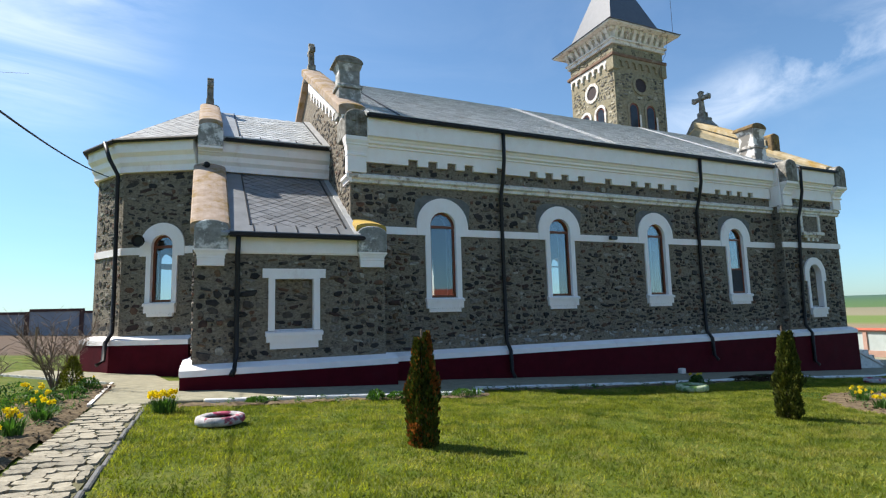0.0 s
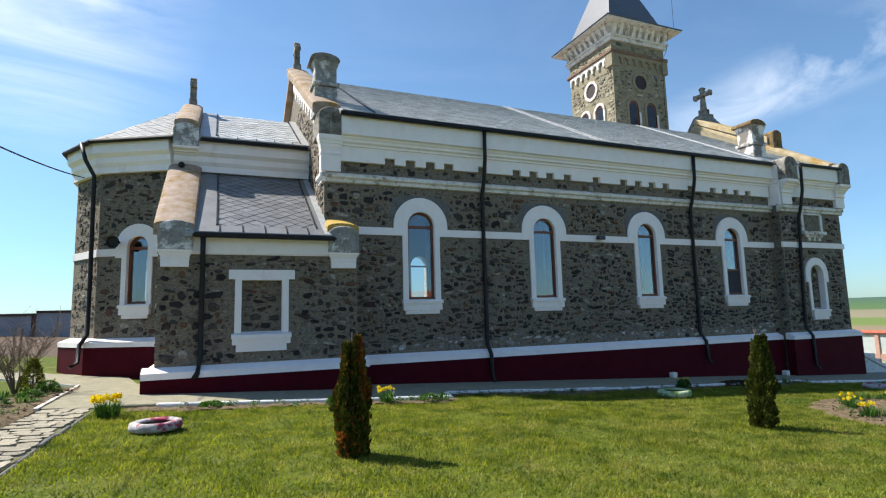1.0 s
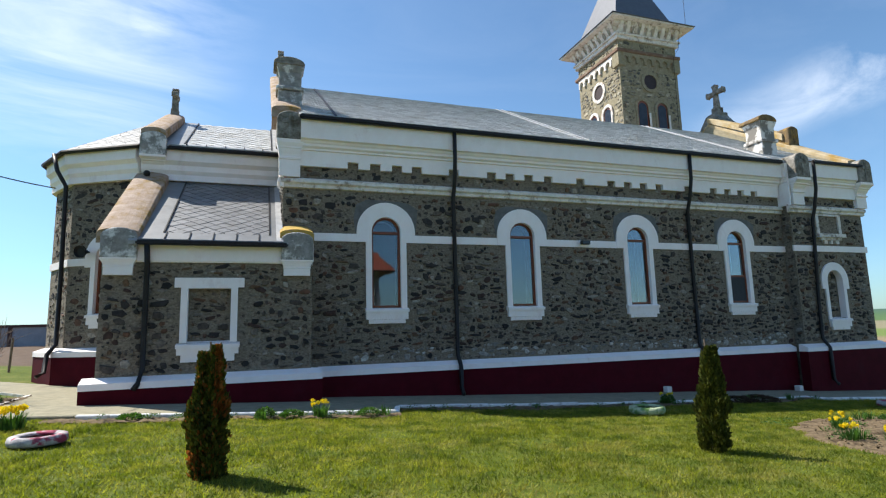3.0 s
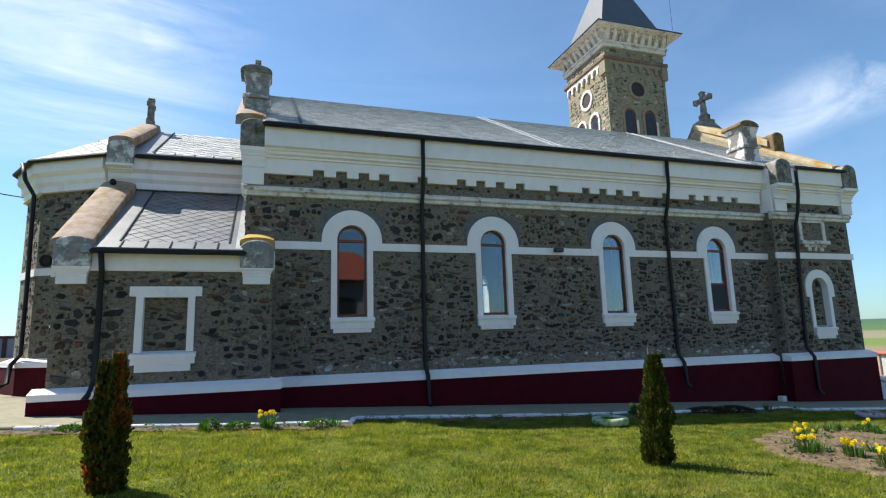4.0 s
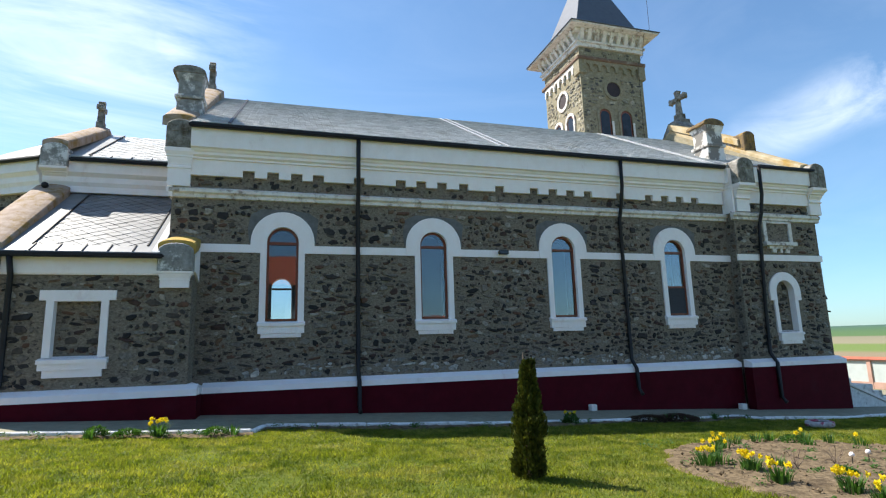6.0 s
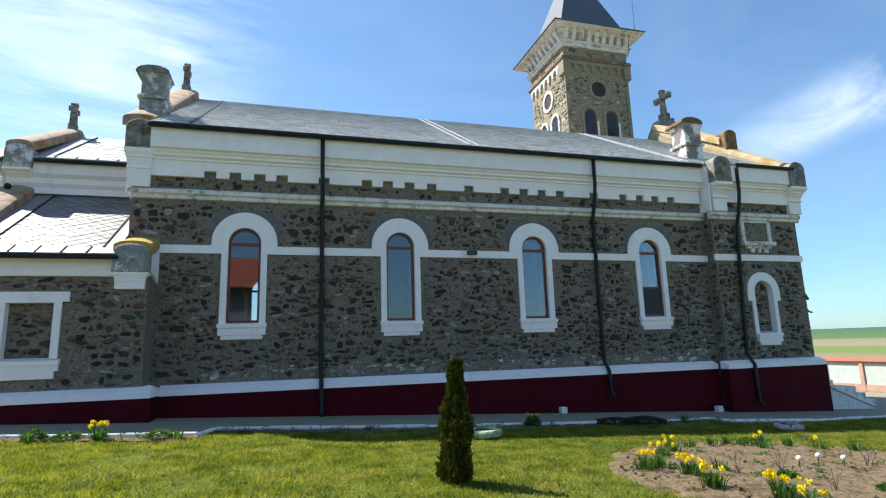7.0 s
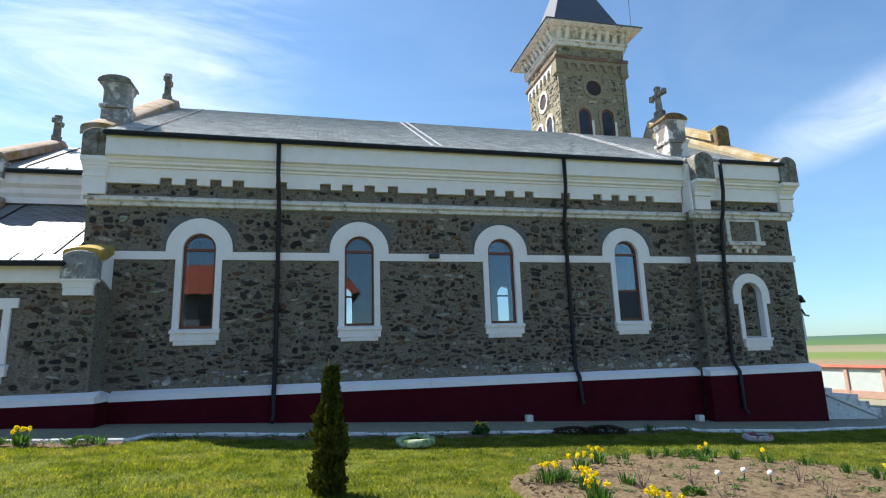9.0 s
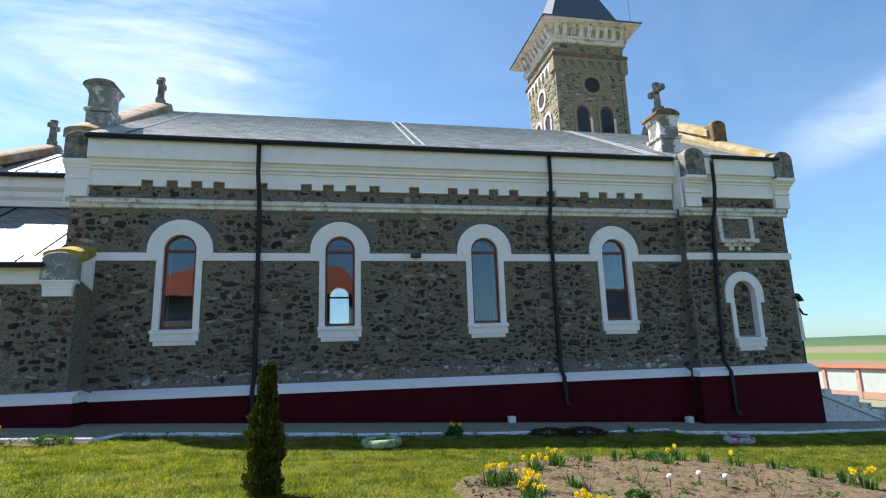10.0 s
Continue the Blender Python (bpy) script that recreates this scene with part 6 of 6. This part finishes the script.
# ---- lawn ----
def lawn(count, seed):
    rs = np.random.RandomState(seed)
    n = count
    X = rs.uniform(-7.0, 27.0, n)
    Y = np.where(rs.rand(n) < 0.08, rs.uniform(-3.5, 3.0, n), 3.0 + 9.2 * rs.uniform(0, 1, n) ** 0.9)
    V, F = [], []
    edge = np.interp(X, [p[0] for p in KERB], [p[1] for p in KERB]) - 0.06
    X, Y = X[(X < -1.8) | (Y < edge)], Y[(X < -1.8) | (Y < edge)]
    for x, y in zip(X.tolist(), Y.tolist()):
        if -1.66 < x < -0.8 or bed_right(x, y) > 0.03 or bed_left(x, y) > 0.05 or bed_wall(x, y) > 0.12:
            continue
        tuft = noise.noise(Vector((x * 1.3, y * 1.3, 7)))
        if tuft < -0.25 and rs.rand() < 0.5:
            continue
        fine = noise.noise(Vector((x * 6, y * 6, 2)))
        h = (0.014 + 0.03 * rs.rand()) * (1.0 + 0.7 * max(0, tuft) + 0.6 * fine)
        w = 0.005 + 0.005 * rs.rand()
        a = rs.uniform(0, 2 * math.pi)
        ca, sa = math.cos(a), math.sin(a)
        lx, ly = rs.uniform(-0.045, 0.045, 2)
        z = ground_z(x, y)
        b = len(V)
        V += [(x - ca * w, y - sa * w, z - 0.01), (x + ca * w, y + sa * w, z - 0.01), (x + lx, y + ly, z + h)]
        F.append((b, b + 1, b + 2))
    me = bpy.data.meshes.new("grass")
    me.from_pydata(V, [], F)
    me.materials.append(BLADE)
    return tagged(new("grass", me), "short spring lawn grass, yellowish in patches", "grass", kind="stuff")


lawn(640000, 3)


# ---- thujas ----
def thuja(at, height, width, seed, dry=0.0):
    rs = random.Random(seed)
    x, y = at
    z = ground_z(x, y)
    t = thing("thuja", "slim dark green thuja with rusty dry sprays in the lawn" if dry else "slim dark green thuja standing in the lawn", "shrub", (x, y, z), group="lawn thujas")
    part("trunk", tube(bmesh.new(), [(0, 0, -0.05), (0.02, 0, height * 0.5), (0, 0, height * 0.9)], 0.035, 7, 0.01), BARK, t)
    green, rust = ([], []), ([], [])
    tips = [(rs.uniform(-0.16, 0.16) * width, rs.uniform(-0.16, 0.16) * width, height * rs.uniform(0.78, 0.9)) for _ in range(3)]
    for _ in range(15000):
        f = rs.random() ** 0.85
        a = rs.uniform(0, 2 * math.pi)
        tip = tips[int(a / 2.0944) % 3]
        hz = -0.02 + f * tip[2]
        r0 = width / 2 * (0.86 + 0.2 * math.sin(math.pi * min(1.0, f * 1.2 + 0.1))) * (1.0 if f < 0.45 else 1 - 0.66 * ((f - 0.45) / 0.55) ** 1.2)
        r0 *= 1 + 0.55 * noise.noise(Vector((math.cos(a) * 1.8, math.sin(a) * 1.8, hz * 4.2 + seed))) + 0.3 * noise.noise(Vector((math.cos(a) * 4, math.sin(a) * 4, hz * 11 + seed)))
        r = r0 * rs.uniform(0.55, 1.03)
        px, py = math.cos(a) * r + tip[0] * f, math.sin(a) * r + tip[1] * f
        s = rs.uniform(0.014, 0.04)
        out = Vector((math.cos(a) * rs.uniform(0.15, 0.75), math.sin(a) * rs.uniform(0.15, 0.75), rs.uniform(0.5, 1.2))).normalized()
        side = out.cross(Vector((rs.uniform(-1, 1), rs.uniform(-1, 1), rs.uniform(-0.4, 0.4)))).normalized()
        p = Vector((px, py, hz))
        is_dry = dry and (abs(math.atan2(math.sin(a + 0.9), math.cos(a + 0.9))) < 0.5 and f > 0.45 and rs.random() < 0.75 or (f < 0.25 and math.cos(a) < -0.5 and rs.random() < 0.5) or rs.random() < 0.08)
        V, F = rust if is_dry else green
        b = len(V)
        V += [p - side * s * 0.3, p + side * s * 0.3, p + out * s * 0.8 + side * s * 0.42, p + out * s * 1.5, p + out * s * 0.8 - side * s * 0.42]
        F.append((b, b + 1, b + 2, b + 3, b + 4))
    for (V, F), mat, nm in ((green, LEAF, "crown"), (rust, RUST_LEAF, "dry_spray")):
        if V:
            me = bpy.data.meshes.new(nm)
            me.from_pydata(V, [], F)
            me.materials.append(mat)
            ob = new(nm, me)
            ob.parent = t
            if nm == "dry_spray":
                ob["label"] = "rust-brown dead sprays"
    return t


thuja((2.53, 6.3), 1.56, 0.345, 4, dry=1.0)
thuja((9.1, 6.15), 1.72, 0.35, 9)


# ---- tyres used as planters ----
def tyre(at, mat, label, r=0.36, rise=1.0):
    x, y = at
    z = ground_z(x, y) + 0.02
    t = thing("tyre_planter", label, "tyre", (x, y, z), group="painted tyres")
    bm = bmesh.new()
    prof = [(0.20, 0.0), (0.33, 0.0), (0.36, 0.03), (0.365, 0.09), (0.35, 0.15), (0.3, 0.17), (0.23, 0.155), (0.205, 0.12), (0.24, 0.1), (0.30, 0.09), (0.30, 0.03)]
    n = 36
    q = [[bm.verts.new((rr * r / 0.36 * math.cos(2 * math.pi * k / n), rr * r / 0.36 * math.sin(2 * math.pi * k / n), zz * rise)) for k in range(n)] for rr, zz in prof]
    for m in range(len(prof)):
        for k in range(n):
            bm.faces.new((q[m][k], q[m][(k + 1) % n], q[(m + 1) % len(prof)][(k + 1) % n], q[(m + 1) % len(prof)][k]))
    part("tyre", bm, mat, t, smooth=True)
    bm = bmesh.new()
    bmesh.ops.create_circle(bm, cap_ends=True, segments=24, radius=0.3 * r / 0.36, matrix=Matrix.Translation((0, 0, 0.06 * rise)))
    part("soil", bm, SOIL, t)
    return t


tyre((0.32, 8.5), RUBBER_WHITE, "old car tyre painted white and red on the lawn", 0.33, 0.72)
tyre((10.72, 9.55), RUBBER_GREEN, "old car tyre painted pale green and white on the lawn", 0.36, 0.85)
tyre((18.0, 9.5), RUBBER_WHITE, "old car tyre painted white and red near the kerb", 0.29, 0.72)


# ---- daffodils and other plants ----
def leaf_clump(rs, n, h, spread, V, F):
    for _ in range(n):
        a = rs.uniform(0, 2 * math.pi)
        r = spread * math.sqrt(rs.random())
        bx, by = r * math.cos(a), r * math.sin(a)
        lean = rs.uniform(0.1, 0.55) * h
        hh = h * rs.uniform(0.6, 1.0)
        w = rs.uniform(0.006, 0.011)
        dx, dy = math.cos(a), math.sin(a)
        b = len(V)
        V += [(bx - dy * w, by + dx * w, -0.02), (bx + dy * w, by - dx * w, -0.02), (bx + dx * lean * 0.35 + dy * w, by + dy * lean * 0.35 - dx * w, hh * 0.6),
              (bx + dx * lean * 0.35 - dy * w, by + dy * lean * 0.35 + dx * w, hh * 0.6), (bx + dx * lean, by + dy * lean, hh)]
        F += [(b, b + 1, b + 2, b + 3), (b + 3, b + 2, b + 4)]


def flower_mesh():
    bm = bmesh.new()
    for k in range(6):
        a = math.pi * k / 3
        c, s = math.cos(a), math.sin(a)
        q = [bm.verts.new((0.0, c * 0.008 - s * 0.012, s * 0.008 + c * 0.012)), bm.verts.new((0.0, c * 0.008 + s * 0.012, s * 0.008 - c * 0.012)),
             bm.verts.new((0.008, c * 0.03 + s * 0.015, s * 0.03 - c * 0.015)), bm.verts.new((0.002, c * 0.048, s * 0.048)), bm.verts.new((0.008, c * 0.03 - s * 0.015, s * 0.03 + c * 0.015))]
        bm.faces.new(q)
    n = 10
    a = [bm.verts.new((0.0, 0.012 * math.cos(2 * math.pi * k / n), 0.012 * math.sin(2 * math.pi * k / n))) for k in range(n)]
    b = [bm.verts.new((0.04, 0.021 * math.cos(2 * math.pi * k / n), 0.021 * math.sin(2 * math.pi * k / n))) for k in range(n)]
    for k in range(n):
        bm.faces.new((a[k], a[(k + 1) % n], b[(k + 1) % n], b[k]))
    bm.faces.new(a)
    me = bpy.data.meshes.new("flower")
    bm.to_mesh(me)
    bm.free()
    me.materials.append(YELLOW)
    return me


FLOWER = flower_mesh()


def daffodils(at, n_leaf, n_flower, seed, h=0.3, spread=0.12, group="daffodil clumps"):
    rs = random.Random(seed)
    x, y = at
    z = ground_z(x, y) + 0.02
    label = "clump of yellow daffodils in bloom" if n_flower else "clump of upright green bulb leaves without flowers"
    t = thing("daffodil_clump" if n_flower else "bulb_leaves", label, "flowers" if n_flower else "plant", (x, y, z), group=group if n_flower else "bulb leaf clumps")
    V, F = [], []
    leaf_clump(rs, n_leaf, h, spread, V, F)
    heads = []
    for _ in range(n_flower):
        a, r = rs.uniform(0, 2 * math.pi), spread * 1.3 * math.sqrt(rs.random())
        bx, by, hz = r * math.cos(a), r * math.sin(a), h * rs.uniform(0.85, 1.2)
        b = len(V)
        V += [(bx * 0.6 - 0.005, by * 0.6, 0), (bx * 0.6 + 0.005, by * 0.6, 0), (bx, by, hz)]
        F.append((b, b + 1, b + 2))
        heads.append((bx, by, hz))
    me = bpy.data.meshes.new("leaves")
    me.from_pydata(V, [], F)
    me.materials.append(STALK)
    ob = new("leaves", me)
    ob.parent = t
    for p in heads:
        ob = new("flower", FLOWER)
        ob.parent = t
        ob.matrix_basis = pose(*p, rs.uniform(0, 360), rs.uniform(-25, 20), rs.uniform(0, 360)) @ Matrix.Scale(rs.uniform(0.75, 1.05), 4)
    return t


CLUMPS = [((-0.46, 9.85), 90, 34, 0.3), ((4.1, 10.2), 60, 14, 0.27), ((-1.95, 7.0), 90, 16, 0.34), ((-2.0, 8.2), 70, 9, 0.34), ((-1.95, 9.3), 80, 7, 0.3), ((-2.15, 10.4), 60, 6, 0.28), ((-2.5, 11.4), 60, 8, 0.3),
          ((-2.0, 13.2), 40, 3, 0.25), ((-2.4, 7.7), 60, 10, 0.34), ((12.35, 10.88), 45, 6, 0.26),
          ((12.7, 6.97), 45, 6, 0.28), ((13.17, 7.33), 45, 5, 0.3), ((12.2, 5.75), 60, 9, 0.3), ((12.12, 6.25), 50, 3, 0.28), ((15.4, 7.7), 45, 2, 0.25), ((16.0, 7.1), 22, 1, 0.25), ((16.6, 5.5), 45, 5, 0.28),
          ((12.0, 5.15), 55, 9, 0.3), ((12.45, 4.6), 60, 9, 0.3), ((11.85, 6.2), 45, 6, 0.3), ((12.15, 4.0), 50, 6, 0.3)]
for k, (p, nl, nf, h) in enumerate(CLUMPS):
    daffodils(p, round(nl * 1.3), nf, 40 + k, h * (0.78 if p[0] > 11 else 0.9), 0.17 if nf > 20 else 0.13)
for k, p in enumerate([(-2.2, 8.8), (-2.45, 9.9), (-2.0, 11.5), (-2.5, 12.3), (-2.15, 12.6), (-2.35, 6.4), (-1.95, 6.0), (-1.95, 10.0), (13.76, 7.64), (14.36, 7.78), (14.74, 7.85), (15.72, 7.47), (16.42, 6.8), (16.5, 6.15), (16.63, 5.8), (14.9, 7.2), (3.1, 10.15), (15.0, 10.9), (16.4, 10.95), (5.3, 10.2), (12.8, 5.9)]):
    daffodils(p, 34, 0, 90 + k, 0.2, 0.1)


def leafy_bush(at, r, h, n, seed, mat, name, label):
    """A low cushion of small leaves."""
    rs = random.Random(seed)
    x, y = at
    t = thing(name, label, "plant", (x, y, ground_z(x, y)), group="low garden plants")
    V, F = [], []
    for _ in range(n):
        a, f = rs.uniform(0, 6.283), rs.random()
        rr = r * math.sqrt(1 - f * f) * rs.uniform(0.6, 1.05) * (1 + 0.3 * noise.noise(Vector((math.cos(a) * 2, math.sin(a) * 2, seed))))
        p = Vector((rr * math.cos(a), rr * math.sin(a), 0.02 + h * f))
        o = Vector((math.cos(a) + rs.uniform(-0.5, 0.5), math.sin(a) + rs.uniform(-0.5, 0.5), rs.uniform(0.2, 1.3))).normalized() * rs.uniform(0.03, 0.06)
        s = o.cross(Vector((rs.uniform(-1, 1), rs.uniform(-1, 1), 0.4))).normalized() * 0.013
        b = len(V)
        V += [p - s * 0.5, p + o * 0.5 + s, p + o, p + o * 0.5 - s]
        F.append((b, b + 1, b + 2, b + 3))
    me = bpy.data.meshes.new("foliage")
    me.from_pydata(V, [], F)
    me.materials.append(mat)
    ob = new("foliage", me)
    ob.parent = t
    part("stem", tube(bmesh.new(), [(0, 0, -0.03), (0.01, 0, h * 0.7)], 0.012, 5, 0.004), BARK, t)
    return t


for k, (q, r, h) in enumerate([((-2.2, 11.0), 0.2, 0.2), ((-2.5, 10.6), 0.26, 0.24), ((-2.9, 11.9), 0.3, 0.28), ((-2.05, 12.2), 0.18, 0.16), ((-2.55, 8.9), 0.22, 0.2), ((-1.95, 12.9), 0.22, 0.25), ((-3.3, 10.4), 0.25, 0.22),
                               ((3.15, 10.25), 0.16, 0.16), ((3.6, 10.3), 0.2, 0.1), ((5.0, 10.25), 0.2, 0.12), ((12.35, 10.82), 0.17, 0.2), ((1.0, 10.45), 0.18, 0.08), ((14.95, 7.55), 0.2, 0.14), ((13.3, 5.3), 0.14, 0.1), ((13.9, 4.4), 0.2, 0.12)]):
    leafy_bush(q, r, h, 420, 200 + k, STALK, "garden_plant", "low cushion of small green leaves in bare soil")


DRY = leafy(material("dry_stalks", (0.03, 0.02, 0.014), (0.09, 0.06, 0.04), 0.9, 9.0, 5.0, 0.0, vary=0.4, space="World", spec=0.1), 0.2, (1.1, 1.0, 0.8))
for q, r, h in (((14.5, 10.9), 0.5, 0.11), ((15.25, 10.92), 0.48, 0.13)):
    leafy_bush(q, r, h, 1500, int(q[0] * 10), DRY, "dry_plant", "dark heap of dead plant stalks beside the kerb")


def soil_clods(seed):
    """Crumbs and clods lying on the dug soil."""
    rs = random.Random(seed)
    V, F = [], []
    while len(V) < 9000:
        x, y = (rs.uniform(11.2, 17.5), rs.uniform(3.0, 8.4)) if rs.random() < 0.8 else (rs.uniform(-2.6, -1.6), rs.uniform(4, 13.5))
        if bed_right(x, y) < 0.06 and bed_left(x, y) < 0.1:
            continue
        r = 0.008 + 0.03 * rs.random() ** 3
        c = Vector((x, y, ground_z(x, y) + 0.055 + 0.3 * r))
        b = len(V)
        for d in ((1, 0, 0), (0, 1, 0), (-1, 0, 0), (0, -1, 0), (0, 0, 0.8), (0, 0, -1)):
            V.append(c + Vector(d) * r * rs.uniform(0.6, 1.3))
        F += [(b, b + 1, b + 4), (b + 1, b + 2, b + 4), (b + 2, b + 3, b + 4), (b + 3, b, b + 4), (b + 1, b, b + 5), (b + 2, b + 1, b + 5), (b + 3, b + 2, b + 5), (b, b + 3, b + 5)]
    me = bpy.data.meshes.new("clods")
    me.from_pydata(V, [], F)
    me.materials.append(SOIL)
    return tagged(new("soil_clods", me), "loose clods of dry brown garden soil", "soil", kind="stuff")


soil_clods(17)


def low_weeds(seed):
    """Small leafy weeds on the bare soil along the kerb and in the beds."""
    rs = random.Random(seed)
    V, F = [], []
    spots = [(rs.uniform(0.2, 17.5), None) for _ in range(46)] + [(rs.uniform(11.6, 17.0), rs.uniform(3.6, 8.0)) for _ in range(60)] + [(rs.uniform(-2.5, -1.75), rs.uniform(4, 13.5)) for _ in range(40)]
    for x, y in spots:
        if y is None:
            y = kerb_y(x) - 0.35 + rs.uniform(-0.2, 0.2)
        n, s = rs.randint(14, 46), rs.uniform(0.05, 0.16)
        for _ in range(n):
            a, r = rs.uniform(0, 6.28), s * math.sqrt(rs.random())
            p = Vector((x + r * math.cos(a), y + r * math.sin(a), ground_z(x, y) + rs.uniform(0.03, 0.11)))
            u = Vector((rs.uniform(-1, 1), rs.uniform(-1, 1), rs.uniform(-0.4, 0.6))).normalized() * 0.026
            w = u.cross(Vector((rs.uniform(-1, 1), rs.uniform(-1, 1), 1))).normalized() * 0.012
            b = len(V)
            V += [p - u, p + w, p + u, p - w]
            F.append((b, b + 1, b + 2, b + 3))
    me = bpy.data.meshes.new("weeds")
    me.from_pydata(V, [], F)
    me.materials.append(STALK)
    return tagged(new("weeds", me), "scattered low green weeds on bare soil", "weeds", kind="stuff")


low_weeds(8)


def bare_shrub(at, n, h, spread, seed, label, name="bare_shrub", twigs=5):
    rs = random.Random(seed)
    x, y = at
    t = thing(name, label, "shrub", (x, y, ground_z(x, y)), group="bare shrubs")
    for k in range(n):
        a = 2 * math.pi * k / n + rs.uniform(-0.3, 0.3)
        d = Vector((math.cos(a) * spread, math.sin(a) * spread, h)) * rs.uniform(0.7, 1.0)
        pts = [Vector((0.02 * math.cos(a), 0.02 * math.sin(a), -0.03))]
        for j in range(1, 5):
            f = j / 4
            pts.append(Vector((d.x * f ** 1.3, d.y * f ** 1.3, d.z * f)) + Vector((rs.uniform(-1, 1), rs.uniform(-1, 1), 0)) * 0.05 * h)
        bm = tube(bmesh.new(), pts, 0.012 * (h ** 0.5), 5, 0.003)
        for _ in range(twigs):
            j = rs.randint(1, 3)
            p = pts[j].lerp(pts[j + 1], rs.random())
            e = p + Vector((rs.uniform(-1, 1), rs.uniform(-1, 1), rs.uniform(0.2, 1.0))) * 0.28 * h
            tube(bm, [p, p.lerp(e, 0.5) + Vector((0, 0, 0.03 * h)), e], 0.005, 4, 0.002)
        part("branch", bm, BARK, t)
    return t


bare_shrub((-2.62, 13.4), 15, 1.45, 0.85, 3, "leafless brown garden shrub with spreading twigs", twigs=26)
bare_shrub((-3.4, 12.2), 9, 0.85, 0.45, 4, "small leafless garden shrub", twigs=18)
bare_shrub((-4.6, 14.6), 12, 1.1, 0.65, 5, "leafless brown garden shrub with spreading twigs", twigs=22)
bare_shrub((-4.9, 9.3), 9, 5.0, 1.2, 6, "young leafless fruit tree beside the garden path", "fruit_tree", twigs=26)
for k, p in enumerate([(12.87, 5.65), (13.55, 5.63), (15.2, 5.68), (13.2, 4.6), (14.6, 4.7)]):
    bare_shrub(p, 5, 0.38, 0.14, 20 + k, "pruned bare rose stems in the soil", "rose_bush", 1)

rs = random.Random(71)
GOLDLEAF = leafy(material("golden_conifer_leaf", (0.1, 0.12, 0.015), (0.22, 0.23, 0.03), 0.7, 9.0, 5.0, 0.0, vary=0.4, space="World", spec=0.2), 0.35, (1.2, 1.2, 0.6))
con = thing("small_conifer", "small yellow-green conifer in the flower bed", "shrub", (-2.3, 13.3, ground_z(-2.3, 13.3)))
part("trunk", tube(bmesh.new(), [(0, 0, -0.03), (0.01, 0, 0.5)], 0.02, 6, 0.006), BARK, con)
V, F = [], []
for _ in range(1500):
    f = rs.random()
    a = rs.uniform(0, 6.28)
    r = 0.24 * (1 - f) ** 0.6 * rs.uniform(0.5, 1.05)
    p = Vector((r * math.cos(a), r * math.sin(a), 0.05 + 0.62 * f))
    o = Vector((math.cos(a) * 0.7, math.sin(a) * 0.7, rs.uniform(0.2, 1))).normalized() * rs.uniform(0.03, 0.07)
    s = o.cross(Vector((rs.uniform(-1, 1), rs.uniform(-1, 1), 0.3))).normalized() * 0.014
    b = len(V)
    V += [p - s, p + s, p + o]
    F.append((b, b + 1, b + 2))
me = bpy.data.meshes.new("crown")
me.from_pydata(V, [], F)
me.materials.append(GOLDLEAF)
ob = new("crown", me)
ob.parent = con

for k, (x, y) in enumerate([(14.01, 5.75), (14.51, 5.88), (14.73, 5.67)]):
    g = thing("garden_light", "small solar garden light with a white globe on a stick", "lamp", (x, y, ground_z(x, y)), group="solar garden lights")
    part("stick", tube(bmesh.new(), [(0, 0, -0.03), (0, 0, 0.165)], 0.007, 6), METAL, g)
    bm = bmesh.new()
    bmesh.ops.create_uvsphere(bm, u_segments=16, v_segments=10, radius=0.036, matrix=Matrix.Translation((0, 0, 0.19)))
    part("globe", bm, WHITE, g, "white globe", True)
post = solid("fence_post", tube(bmesh.new(), [(-4.9, 22.0, 0.2), (-4.85, 22.0, 1.5)], 0.04, 7), BARK, "thin wooden fence post in the ploughed plot", "post")
